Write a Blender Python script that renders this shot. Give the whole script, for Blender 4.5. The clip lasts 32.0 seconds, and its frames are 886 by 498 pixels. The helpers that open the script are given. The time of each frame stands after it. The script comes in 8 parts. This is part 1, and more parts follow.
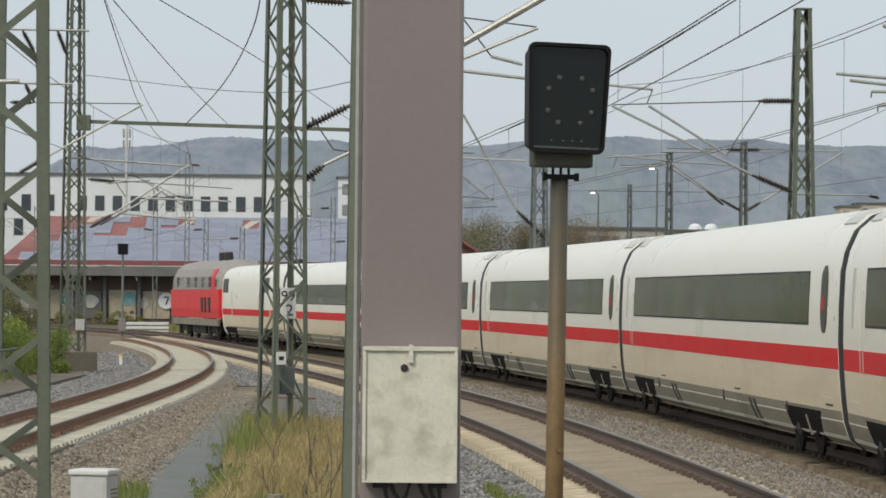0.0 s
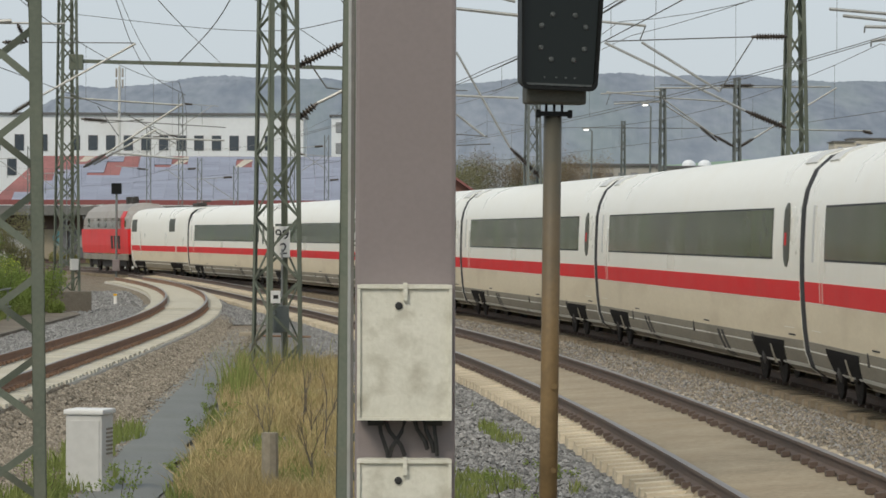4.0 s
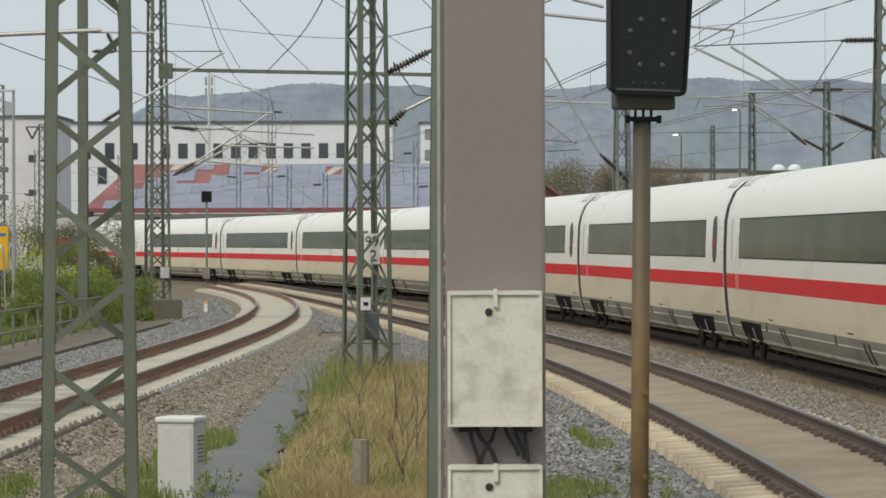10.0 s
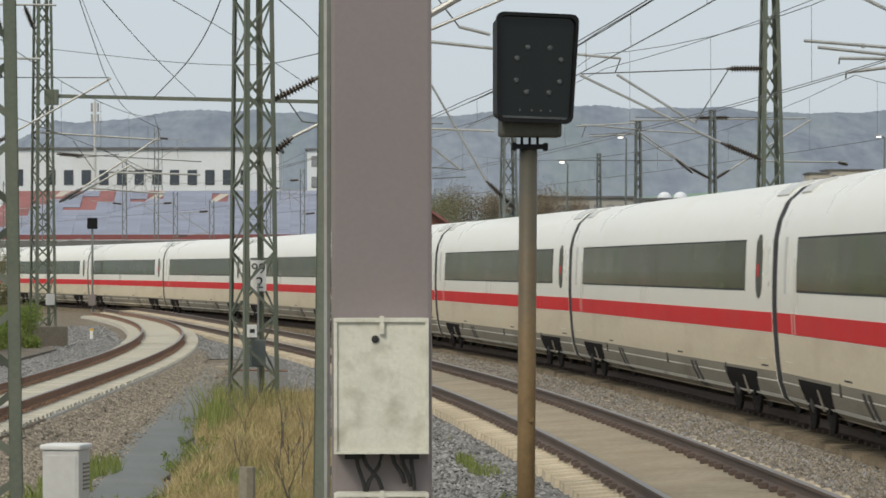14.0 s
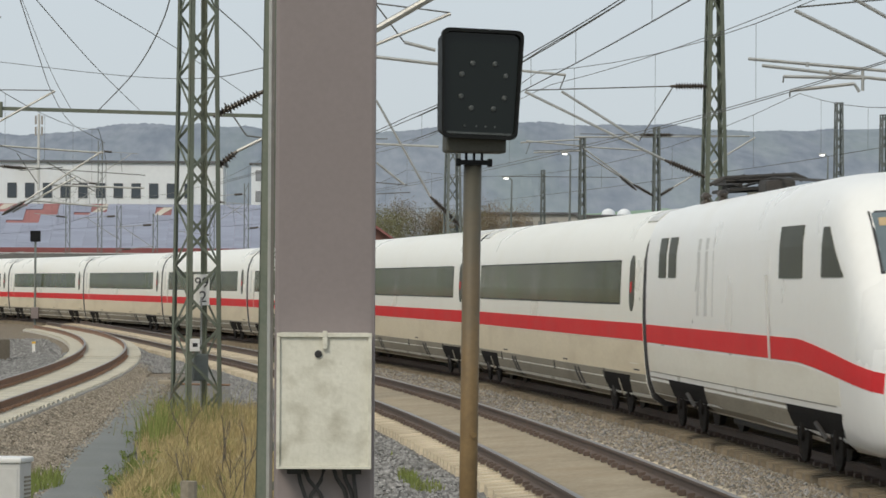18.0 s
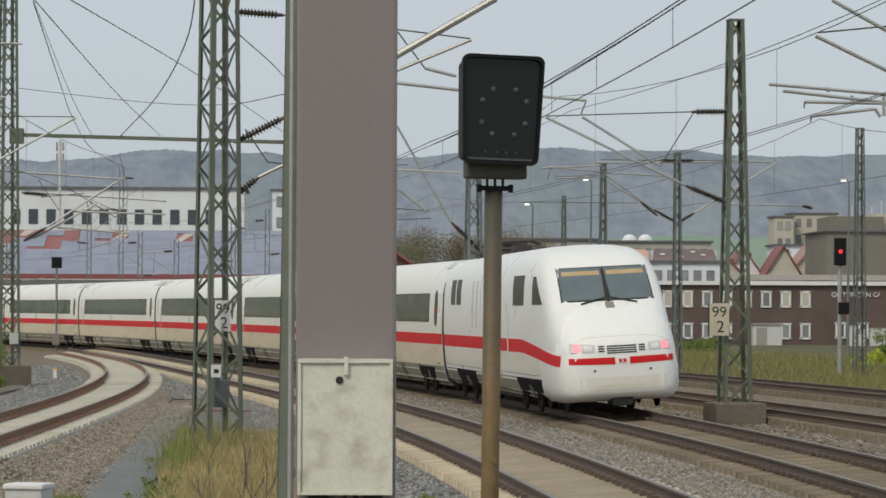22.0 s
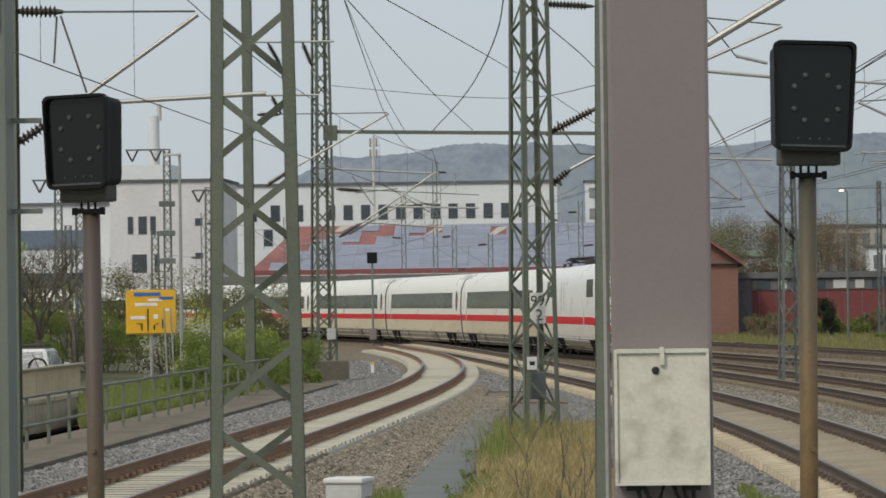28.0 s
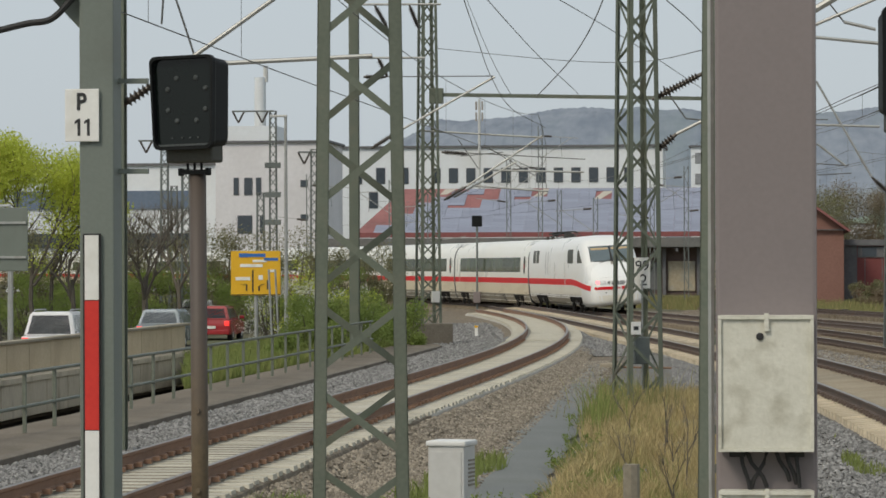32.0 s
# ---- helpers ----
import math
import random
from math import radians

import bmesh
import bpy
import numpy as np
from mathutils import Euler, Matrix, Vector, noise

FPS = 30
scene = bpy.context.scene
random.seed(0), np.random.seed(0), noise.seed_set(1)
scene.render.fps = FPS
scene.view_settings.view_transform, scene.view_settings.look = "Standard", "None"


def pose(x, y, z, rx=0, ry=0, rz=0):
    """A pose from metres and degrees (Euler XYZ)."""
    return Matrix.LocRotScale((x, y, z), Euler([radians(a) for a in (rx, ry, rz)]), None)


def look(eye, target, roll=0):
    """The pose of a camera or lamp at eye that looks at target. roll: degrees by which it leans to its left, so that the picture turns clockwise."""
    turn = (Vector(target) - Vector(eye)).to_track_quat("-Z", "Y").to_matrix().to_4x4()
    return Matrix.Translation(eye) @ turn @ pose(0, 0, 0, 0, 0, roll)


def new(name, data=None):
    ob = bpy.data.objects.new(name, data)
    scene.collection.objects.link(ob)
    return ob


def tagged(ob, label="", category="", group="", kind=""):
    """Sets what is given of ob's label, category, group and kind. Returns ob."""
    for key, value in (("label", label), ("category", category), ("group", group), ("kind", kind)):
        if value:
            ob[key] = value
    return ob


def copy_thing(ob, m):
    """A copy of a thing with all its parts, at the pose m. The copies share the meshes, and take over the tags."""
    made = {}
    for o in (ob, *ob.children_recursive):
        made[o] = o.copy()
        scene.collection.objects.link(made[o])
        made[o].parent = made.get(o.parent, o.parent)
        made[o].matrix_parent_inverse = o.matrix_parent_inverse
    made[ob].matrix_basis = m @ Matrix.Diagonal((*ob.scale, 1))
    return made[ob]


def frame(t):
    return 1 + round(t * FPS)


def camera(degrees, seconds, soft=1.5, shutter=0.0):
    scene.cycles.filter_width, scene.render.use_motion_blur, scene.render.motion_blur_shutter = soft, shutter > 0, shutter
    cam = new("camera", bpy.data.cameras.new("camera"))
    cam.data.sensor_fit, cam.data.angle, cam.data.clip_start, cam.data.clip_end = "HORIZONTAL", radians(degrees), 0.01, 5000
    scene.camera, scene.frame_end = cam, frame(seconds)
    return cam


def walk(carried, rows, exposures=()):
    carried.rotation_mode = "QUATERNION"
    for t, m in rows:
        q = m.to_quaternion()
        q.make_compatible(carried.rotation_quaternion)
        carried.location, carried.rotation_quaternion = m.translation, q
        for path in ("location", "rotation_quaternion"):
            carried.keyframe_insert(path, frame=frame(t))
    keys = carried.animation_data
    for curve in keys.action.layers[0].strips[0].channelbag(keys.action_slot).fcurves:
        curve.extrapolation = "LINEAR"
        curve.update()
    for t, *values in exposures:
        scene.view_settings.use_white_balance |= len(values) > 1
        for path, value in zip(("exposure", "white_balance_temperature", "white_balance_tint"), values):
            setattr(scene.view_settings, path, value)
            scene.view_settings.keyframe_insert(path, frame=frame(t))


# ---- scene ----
EYE = Vector((0.0, 0.0, 2.42))


def aim(yaw, pitch, roll):
    """A view from the tripod: yaw to the left of +y, pitch up, roll as look() takes it."""
    a, b = radians(yaw), radians(pitch)
    way = Vector((-math.sin(a) * math.cos(b), math.cos(a) * math.cos(b), math.sin(b)))
    return look(EYE, EYE + way * 50, roll)


cam = camera(15.138, 32.0, soft=1.6, shutter=0.4)
walk(cam, [(t, aim(a, b, c)) for t, a, b, c in (
    (0.0, -0.701, 0.814, 0.502),  (0.5, -0.453, 0.933, 0.395),  (1.0, -0.491, 0.641, 0.454),  (1.5, -0.377, 0.424, 0.525),
    (2.0, -0.560, 0.212, 0.355),  (2.5, -0.773, 0.111, 0.300),  (3.0, -0.860, -0.113, 0.210),  (3.5, -0.840, -0.211, 0.191),
    (5.5, -0.754, -0.318, 0.192),  (6.0, -0.824, -0.308, 0.140),  (6.5, -0.852, -0.246, 0.105),  (7.0, -0.879, -0.245, 0.019),
    (7.5, -0.774, -0.277, -0.067),  (8.0, -0.718, -0.333, 0.007),  (8.5, -0.514, -0.303, -0.012),  (9.0, 0.000, -0.223, -0.059),
    (9.5, 0.440, -0.148, -0.122),  (10.0, 0.729, -0.148, -0.159),  (10.5, 0.965, -0.114, -0.262),  (11.0, 1.080, -0.019, -0.181),
    (11.5, 0.929, 0.175, -0.060),  (12.0, 0.181, 0.441, 0.094),  (12.5, -0.850, 0.559, 0.139),  (13.0, -1.273, 0.593, 0.090),
    (13.5, -1.113, 0.346, -0.020),  (14.0, -1.221, 0.314, -0.095),  (14.5, -1.625, 0.293, -0.188),  (16.5, -1.879, 0.266, -0.069),
    (17.0, -2.010, 0.385, 0.047),  (17.5, -2.113, 0.469, 0.154),  (18.0, -2.188, 0.581, 0.290),  (18.5, -2.247, 0.655, 0.280),
    (19.0, -2.321, 0.756, 0.330),  (19.5, -2.401, 0.861, 0.422),  (20.0, -2.444, 0.944, 0.419),  (20.5, -2.420, 1.039, 0.277),
    (21.0, -2.321, 1.068, 0.243),  (21.5, -2.155, 1.083, 0.241),  (22.0, -1.825, 1.024, 0.226),  (22.5, -1.372, 0.981, 0.188),
    (23.0, -0.915, 0.969, 0.133),  (23.5, -0.487, 0.923, 0.126),  (24.0, -0.085, 0.893, 0.175),  (24.5, 0.335, 0.835, 0.107),
    (26.5, 1.948, 0.785, -0.455),  (27.0, 2.522, 0.833, -0.517),  (27.5, 3.042, 0.883, -0.635),  (28.0, 3.563, 0.896, -0.765),
    (28.5, 4.013, 0.930, -0.749),  (29.0, 4.362, 0.923, -0.637),  (29.5, 4.594, 0.859, -0.579),  (30.0, 4.767, 0.831, -0.572),
    (30.5, 4.920, 0.785, -0.436),  (31.0, 5.028, 0.656, -0.302),  (31.5, 5.190, 0.462, -0.247),  (32.0, 5.368, 0.283, -0.195),
)], exposures=((0.0, 0.02), (13.0, 0.03), (17.0, 0.02), (18.0, 0.03), (19.0, 0.0), (20.0, -0.08), (22.0, -0.12), (24.0, -0.13), (32.0, -0.14)))

# ---- daylight: a thin overcast, the sun high behind the camera's left shoulder ----
world = bpy.data.worlds.new("sky")
scene.world = world
world.use_nodes = True
wn = world.node_tree
wn.nodes.clear()
sky = wn.nodes.new("ShaderNodeTexSky")
sky.sky_type, sky.sun_disc = "NISHITA", False
sky.sun_elevation, sky.sun_rotation = radians(46), radians(210)
sky.air_density, sky.dust_density, sky.ozone_density = 1.0, 2.5, 1.0
dim = wn.nodes.new("ShaderNodeHueSaturation")
dim.inputs["Saturation"].default_value, dim.inputs["Value"].default_value = 0.7, 0.12
cloud = wn.nodes.new("ShaderNodeMix")
cloud.data_type = "RGBA"
cloud.inputs[0].default_value = 0.78
cloud.inputs[7].default_value = (0.625, 0.694, 0.748, 1)
back = wn.nodes.new("ShaderNodeBackground")
back.inputs["Strength"].default_value = 1.0
wout = wn.nodes.new("ShaderNodeOutputWorld")
wn.links.new(sky.outputs[0], dim.inputs["Color"])
wn.links.new(dim.outputs[0], cloud.inputs[6])
wn.links.new(cloud.outputs[2], back.inputs["Color"])
wn.links.new(back.outputs[0], wout.inputs["Surface"])

sun = new("sun", bpy.data.lights.new("sun", "SUN"))
sun.data.energy, sun.data.angle, sun.data.color = 1.85, radians(16), (1.0, 0.905, 0.745)
sun.matrix_world = look((0, 0, 0), (0.42, 0.60, -0.72))

# ---- materials ----
def surf(name, c1, c2, rough=0.6, metal=0.0, s1=3.0, s2=40.0, bump=0.2, stain=None, s3=0.6, amount=0.5, vary=0.0, spec=0.5, island=False, stretch=(1, 1, 1)):
    """A worn surface: two colours mixed by fine and coarse noise, stains of their own shape, relief, and a little change from piece to piece."""
    m = bpy.data.materials.new(name)
    m.use_nodes = True
    t = m.node_tree
    n, l = t.nodes, t.links
    b = n["Principled BSDF"]
    co = n.new("ShaderNodeTexCoord")
    mp = n.new("ShaderNodeMapping")
    mp.inputs["Scale"].default_value = stretch
    l.new(co.outputs["Object"], mp.inputs["Vector"])

    def cloud(scale, detail=4):
        x = n.new("ShaderNodeTexNoise")
        x.inputs["Scale"].default_value, x.inputs["Detail"].default_value = scale, detail
        l.new(mp.outputs[0], x.inputs["Vector"])
        return x
    big, fine = cloud(s1), cloud(s2, 5)
    add = n.new("ShaderNodeMath")
    add.operation = "MULTIPLY_ADD"
    add.inputs[1].default_value = 0.5
    l.new(fine.outputs[0], add.inputs[0])
    half = n.new("ShaderNodeMath")
    half.operation = "MULTIPLY"
    half.inputs[1].default_value = 0.5
    l.new(big.outputs[0], half.inputs[0])
    l.new(half.outputs[0], add.inputs[2])
    ramp = n.new("ShaderNodeValToRGB")
    ramp.color_ramp.elements[0].position, ramp.color_ramp.elements[1].position = 0.34, 0.66
    ramp.color_ramp.elements[0].color, ramp.color_ramp.elements[1].color = (*c1, 1), (*c2, 1)
    l.new(add.outputs[0], ramp.inputs[0])
    col = ramp.outputs[0]
    if stain:
        blot = cloud(s3, 6)
        r2 = n.new("ShaderNodeValToRGB")
        r2.color_ramp.elements[0].position, r2.color_ramp.elements[1].position = 0.5, 0.72
        l.new(blot.outputs[0], r2.inputs[0])
        k = n.new("ShaderNodeMath")
        k.operation = "MULTIPLY"
        k.inputs[1].default_value = amount
        l.new(r2.outputs[0], k.inputs[0])
        mx = n.new("ShaderNodeMix")
        mx.data_type = "RGBA"
        mx.inputs[7].default_value = (*stain, 1)
        l.new(k.outputs[0], mx.inputs[0])
        l.new(col, mx.inputs[6])
        col = mx.outputs[2]
    if vary:
        if island:
            rnd = n.new("ShaderNodeNewGeometry").outputs["Random Per Island"]
        else:
            rnd = n.new("ShaderNodeObjectInfo").outputs["Random"]
        mr = n.new("ShaderNodeMapRange")
        mr.inputs[3].default_value, mr.inputs[4].default_value = 1 - vary, 1 + vary
        l.new(rnd, mr.inputs[0])
        hs = n.new("ShaderNodeHueSaturation")
        l.new(mr.outputs[0], hs.inputs["Value"])
        l.new(col, hs.inputs["Color"])
        col = hs.outputs[0]
    l.new(col, b.inputs["Base Color"])
    b.inputs["Metallic"].default_value = metal
    b.inputs["Specular IOR Level"].default_value = spec
    rr = n.new("ShaderNodeMapRange")
    rr.inputs[3].default_value, rr.inputs[4].default_value = max(0.03, rough - 0.1), min(1, rough + 0.1)
    l.new(big.outputs[0], rr.inputs[0])
    l.new(rr.outputs[0], b.inputs["Roughness"])
    if bump:
        bp = n.new("ShaderNodeBump")
        bp.inputs["Strength"].default_value, bp.inputs["Distance"].default_value = bump, 0.02
        l.new(fine.outputs[0], bp.inputs["Height"])
        l.new(bp.outputs[0], b.inputs["Normal"])
    return m


def glow(name, color, strength, base=None):
    m = surf(name, base or color, base or color, 0.3, bump=0)
    b = m.node_tree.nodes["Principled BSDF"]
    b.inputs["Emission Color"].default_value, b.inputs["Emission Strength"].default_value = (*color, 1), strength
    return m


def two_tone_pole(name, low, high, z0, z1):
    """Pole paint that goes from low to the darker high colour upwards, raggedly."""
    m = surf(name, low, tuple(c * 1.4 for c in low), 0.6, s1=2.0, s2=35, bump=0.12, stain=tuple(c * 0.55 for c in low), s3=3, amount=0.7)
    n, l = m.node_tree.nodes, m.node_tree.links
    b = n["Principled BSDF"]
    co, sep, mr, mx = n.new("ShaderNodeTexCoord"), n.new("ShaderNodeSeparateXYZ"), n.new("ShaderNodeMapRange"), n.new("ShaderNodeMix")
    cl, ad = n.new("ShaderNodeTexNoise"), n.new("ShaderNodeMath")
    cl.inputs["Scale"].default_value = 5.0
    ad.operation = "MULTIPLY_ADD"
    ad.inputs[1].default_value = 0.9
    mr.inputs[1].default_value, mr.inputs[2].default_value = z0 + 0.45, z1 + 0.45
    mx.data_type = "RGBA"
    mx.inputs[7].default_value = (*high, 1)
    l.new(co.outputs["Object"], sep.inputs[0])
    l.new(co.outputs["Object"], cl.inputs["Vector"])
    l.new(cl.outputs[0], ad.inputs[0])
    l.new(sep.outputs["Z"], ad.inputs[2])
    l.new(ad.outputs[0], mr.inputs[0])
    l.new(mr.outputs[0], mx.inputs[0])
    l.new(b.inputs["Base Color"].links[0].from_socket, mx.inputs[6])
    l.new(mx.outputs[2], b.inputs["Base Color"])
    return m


def leafy(name, c1, c2, stain=None, vary=0.15):
    """Leaves and blades: thin, so part of the light goes through them."""
    m = surf(name, c1, c2, 0.75, s1=1.0, s2=7, bump=0.0, stain=stain, s3=0.9, amount=0.5, vary=vary, island=True, spec=0.25)
    n, l = m.node_tree.nodes, m.node_tree.links
    b = n["Principled BSDF"]
    thin = n.new("ShaderNodeBsdfTranslucent")
    l.new(b.inputs["Base Color"].links[0].from_socket, thin.inputs["Color"])
    mix = n.new("ShaderNodeMixShader")
    mix.inputs[0].default_value = 0.42
    l.new(b.outputs[0], mix.inputs[1])
    l.new(thin.outputs[0], mix.inputs[2])
    l.new(mix.outputs[0], n["Material Output"].inputs["Surface"])
    return m


def glass(name, tint, rough=0.06, spec=0.6):
    m = surf(name, tint, tuple(c * 1.25 for c in tint), rough, s1=0.4, s2=2.0, bump=0.0, spec=spec)
    return m


white_paint = surf("white_car_paint", (0.80, 0.785, 0.705), (0.84, 0.825, 0.75), 0.3, s1=0.5, s2=6, bump=0.01, stain=(0.75, 0.72, 0.62), s3=0.5, amount=0.4)
beige_lower_paint = surf("beige_lower_body_paint", (0.651, 0.565, 0.409), (0.735, 0.644, 0.477), 0.42, s1=0.6, s2=9, bump=0.02, stain=(0.525, 0.439, 0.301), s3=0.8, amount=0.6, stretch=(1, 0.5, 2))
power_white = surf("clean_white_power_car_paint", (0.80, 0.80, 0.77), (0.84, 0.84, 0.81), 0.3, s1=0.5, s2=6, bump=0.01, stain=(0.75, 0.735, 0.68), s3=0.5, amount=0.4)
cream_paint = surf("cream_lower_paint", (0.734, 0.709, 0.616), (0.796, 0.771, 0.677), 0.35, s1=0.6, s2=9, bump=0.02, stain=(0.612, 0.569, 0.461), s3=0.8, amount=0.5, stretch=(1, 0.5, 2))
red_stripe = surf("red_stripe_paint", (0.6, 0.016, 0.02), (0.67, 0.026, 0.03), 0.5, s1=0.7, s2=8, bump=0.01, stain=(0.52, 0.04, 0.04), s3=0.9, amount=0.3, spec=0.15)
stripe_faded = surf("faded_stripe_gap", (0.62, 0.36, 0.31), (0.68, 0.42, 0.36), 0.35, s1=0.7, s2=8, bump=0.01)
red_paint = surf("loco_red_paint", (0.64, 0.016, 0.02), (0.72, 0.026, 0.028), 0.45, s1=0.7, s2=8, bump=0.01, stain=(0.4, 0.05, 0.04), s3=0.8, amount=0.35)
# Grime colour, darkened further to carry the shade of the undercut side.
skirt_grime_shade = surf("grimy_shaded_underfloor_fairing", (0.2, 0.178, 0.135), (0.285, 0.255, 0.195), 0.6, s1=0.8, s2=12, bump=0.05, stain=(0.12, 0.104, 0.078), s3=0.9, amount=0.6, stretch=(1, 0.5, 2))
skirt_grey = surf("grey_underfloor_fairing", (0.208, 0.194, 0.158), (0.293, 0.265, 0.214), 0.6, s1=0.8, s2=12, bump=0.05, stain=(0.132, 0.106, 0.0792), s3=1.1, amount=0.5)
dark_under = surf("sooty_running_gear", (0.020, 0.018, 0.016), (0.05, 0.045, 0.04), 0.75, s1=2, s2=20, bump=0.2)
rubber = surf("black_rubber", (0.015, 0.015, 0.016), (0.03, 0.03, 0.03), 0.7, s1=2, s2=30, bump=0.1)
# Green reflections of bushes are painted into the tint; gloss is nearly off.
car_glass = surf("tinted_glass_painted_reflection", (0.06, 0.071, 0.04), (0.082, 0.095, 0.052), 0.16, s1=0.5, s2=2.2, bump=0.0, stain=(0.055, 0.088, 0.024), s3=0.35, amount=0.7, vary=0.2, spec=0.025)
windshield_glass = glass("cab_window_glass", (0.115, 0.145, 0.155), 0.06)
side_glass = surf("tinted_cab_side_glass", (0.055, 0.058, 0.042), (0.07, 0.074, 0.053), 0.45, s1=0.4, s2=2, bump=0.0, spec=0.2)
light_grey = surf("pale_grey_paint", (0.52, 0.52, 0.50), (0.6, 0.6, 0.58), 0.45, s1=0.8, s2=12, bump=0.02)
roof_grey = surf("weathered_roof_grey", (0.27, 0.255, 0.235), (0.37, 0.345, 0.315), 0.6, s1=0.8, s2=10, bump=0.05, stain=(0.216, 0.172, 0.14), s3=0.8, amount=0.6)
mast_green = surf("green_grey_mast_paint", (0.105, 0.124, 0.0931), (0.145, 0.164, 0.123), 0.6, s1=1.5, s2=25, bump=0.08, stain=(0.17, 0.164, 0.123), s3=2.2, amount=0.5, vary=0.12)
mast_dark = surf("dark_mast_steel", (0.12, 0.137, 0.13), (0.175, 0.193, 0.182), 0.65, s1=1.5, s2=25, bump=0.08, vary=0.15)
pillar_paint = surf("taupe_painted_steel", (0.218, 0.186, 0.183), (0.24, 0.206, 0.203), 0.5, s1=0.9, s2=60, bump=0.015, stain=(0.2, 0.174, 0.17), s3=1.4, amount=0.5)
pillar_green = surf("grey_green_painted_steel", (0.155, 0.18, 0.155), (0.18, 0.205, 0.18), 0.5, s1=1.2, s2=40, bump=0.03, stain=(0.13, 0.14, 0.12), s3=2.0, amount=0.5)
box_white = surf("weathered_white_enamel", (0.60, 0.587, 0.50), (0.71, 0.695, 0.605), 0.5, s1=9, s2=70, bump=0.12, stain=(0.34, 0.315, 0.235), s3=12, amount=0.6)
signal_black = surf("satin_black_housing", (0.008, 0.009, 0.009), (0.014, 0.015, 0.015), 0.5, s1=4, s2=60, bump=0.04, spec=0.14)
signal_screen = glass("dark_signal_screen", (0.006, 0.009, 0.008), 0.04, 0.3)
signal_olive = surf("olive_black_paint", (0.042, 0.041, 0.03), (0.066, 0.064, 0.048), 0.55, s1=4, s2=40, bump=0.05)
lens_glass = surf("unlit_signal_lens", (0.045, 0.052, 0.05), (0.08, 0.088, 0.085), 0.3, s1=20, s2=60, bump=0.0, spec=0.5)
pole_rust = two_tone_pole("ochre_rusty_pole_paint", (0.14, 0.09, 0.036), (0.075, 0.07, 0.052), 2.2, 3.6)
pole_brown = two_tone_pole("brown_pole_paint", (0.115, 0.085, 0.05), (0.085, 0.066, 0.054), 1.4, 2.6)
galvanised = surf("galvanised_tube", (0.34, 0.35, 0.34), (0.46, 0.46, 0.44), 0.5, 0.5, s1=2, s2=30, bump=0.03, stain=(0.25, 0.23, 0.18), s3=2.5, amount=0.5)
wire_mat = surf("weathered_copper_wire", (0.10, 0.105, 0.10), (0.15, 0.15, 0.14), 0.6, 0.3, s1=2, s2=20, bump=0)
insulator_brown = surf("dark_glazed_insulator", (0.045, 0.037, 0.03), (0.075, 0.06, 0.047), 0.35, s1=4, s2=30, bump=0.02)
rail_side = surf("rusty_rail_web", (0.20, 0.115, 0.072), (0.29, 0.175, 0.112), 0.85, s1=1.5, s2=35, bump=0.15, stain=(0.13, 0.08, 0.054), s3=1.2, amount=0.5)
sleeper_white = surf("white_concrete_sleeper", (0.44, 0.412, 0.335), (0.554, 0.525, 0.433), 0.85, s1=2.5, s2=30, bump=0.15, stain=(0.334, 0.289, 0.213), s3=2.0, amount=0.4, vary=0.1, spec=0.15)
rail_dark = surf("brown_rail_web", (0.085, 0.062, 0.05), (0.135, 0.10, 0.082), 0.8, s1=1.5, s2=35, bump=0.15, stain=(0.16, 0.1, 0.07), s3=1.2, amount=0.4)
rail_top = surf("worn_rail_head", (0.17, 0.145, 0.125), (0.25, 0.22, 0.19), 0.42, 0.6, s1=1.0, s2=30, bump=0.03)
sleeper_pale = surf("dusty_concrete_sleeper", (0.5, 0.43, 0.315), (0.64, 0.56, 0.425), 0.85, s1=2.5, s2=30, bump=0.2, stain=(0.336, 0.264, 0.167), s3=2.0, amount=0.5, vary=0.12, spec=0.15)
sleeper_dark = surf("oily_concrete_sleeper", (0.2, 0.165, 0.12), (0.31, 0.26, 0.19), 0.9, s1=2.5, s2=30, bump=0.25, stain=(0.11, 0.088, 0.062), s3=2.0, amount=0.5, vary=0.15, spec=0.15)
ballast_brown = surf("rust_dusted_ballast", (0.086, 0.07, 0.052), (0.305, 0.26, 0.197), 0.95, s1=7, s2=26, bump=1.0, stain=(0.177, 0.127, 0.0768), s3=0.5, amount=0.6, spec=0.15)
ballast_grey = surf("grey_ballast", (0.073, 0.071, 0.066), (0.28, 0.272, 0.25), 0.95, s1=7, s2=26, bump=1.0, stain=(0.168, 0.136, 0.096), s3=0.4, amount=0.5, spec=0.15)
ballast_pale = surf("sand_filled_track_bed", (0.255, 0.212, 0.15), (0.4, 0.338, 0.243), 0.95, s1=0.9, s2=14, bump=0.6, stain=(0.258, 0.199, 0.128), s3=0.7, amount=0.5, spec=0.15)
stone_brown = surf("brown_ballast_stones", (0.15, 0.127, 0.098), (0.325, 0.288, 0.23), 0.9, s1=3, s2=30, bump=0.3, vary=0.5, island=True, spec=0.15)
stone_grey = surf("grey_ballast_stones", (0.145, 0.143, 0.138), (0.29, 0.285, 0.272), 0.9, s1=3, s2=30, bump=0.3, vary=0.5, island=True, spec=0.15)
concrete = surf("weathered_concrete", (0.284, 0.249, 0.188), (0.399, 0.351, 0.268), 0.85, s1=0.8, s2=18, bump=0.2, stain=(0.168, 0.141, 0.101), s3=0.9, amount=0.6, spec=0.15)
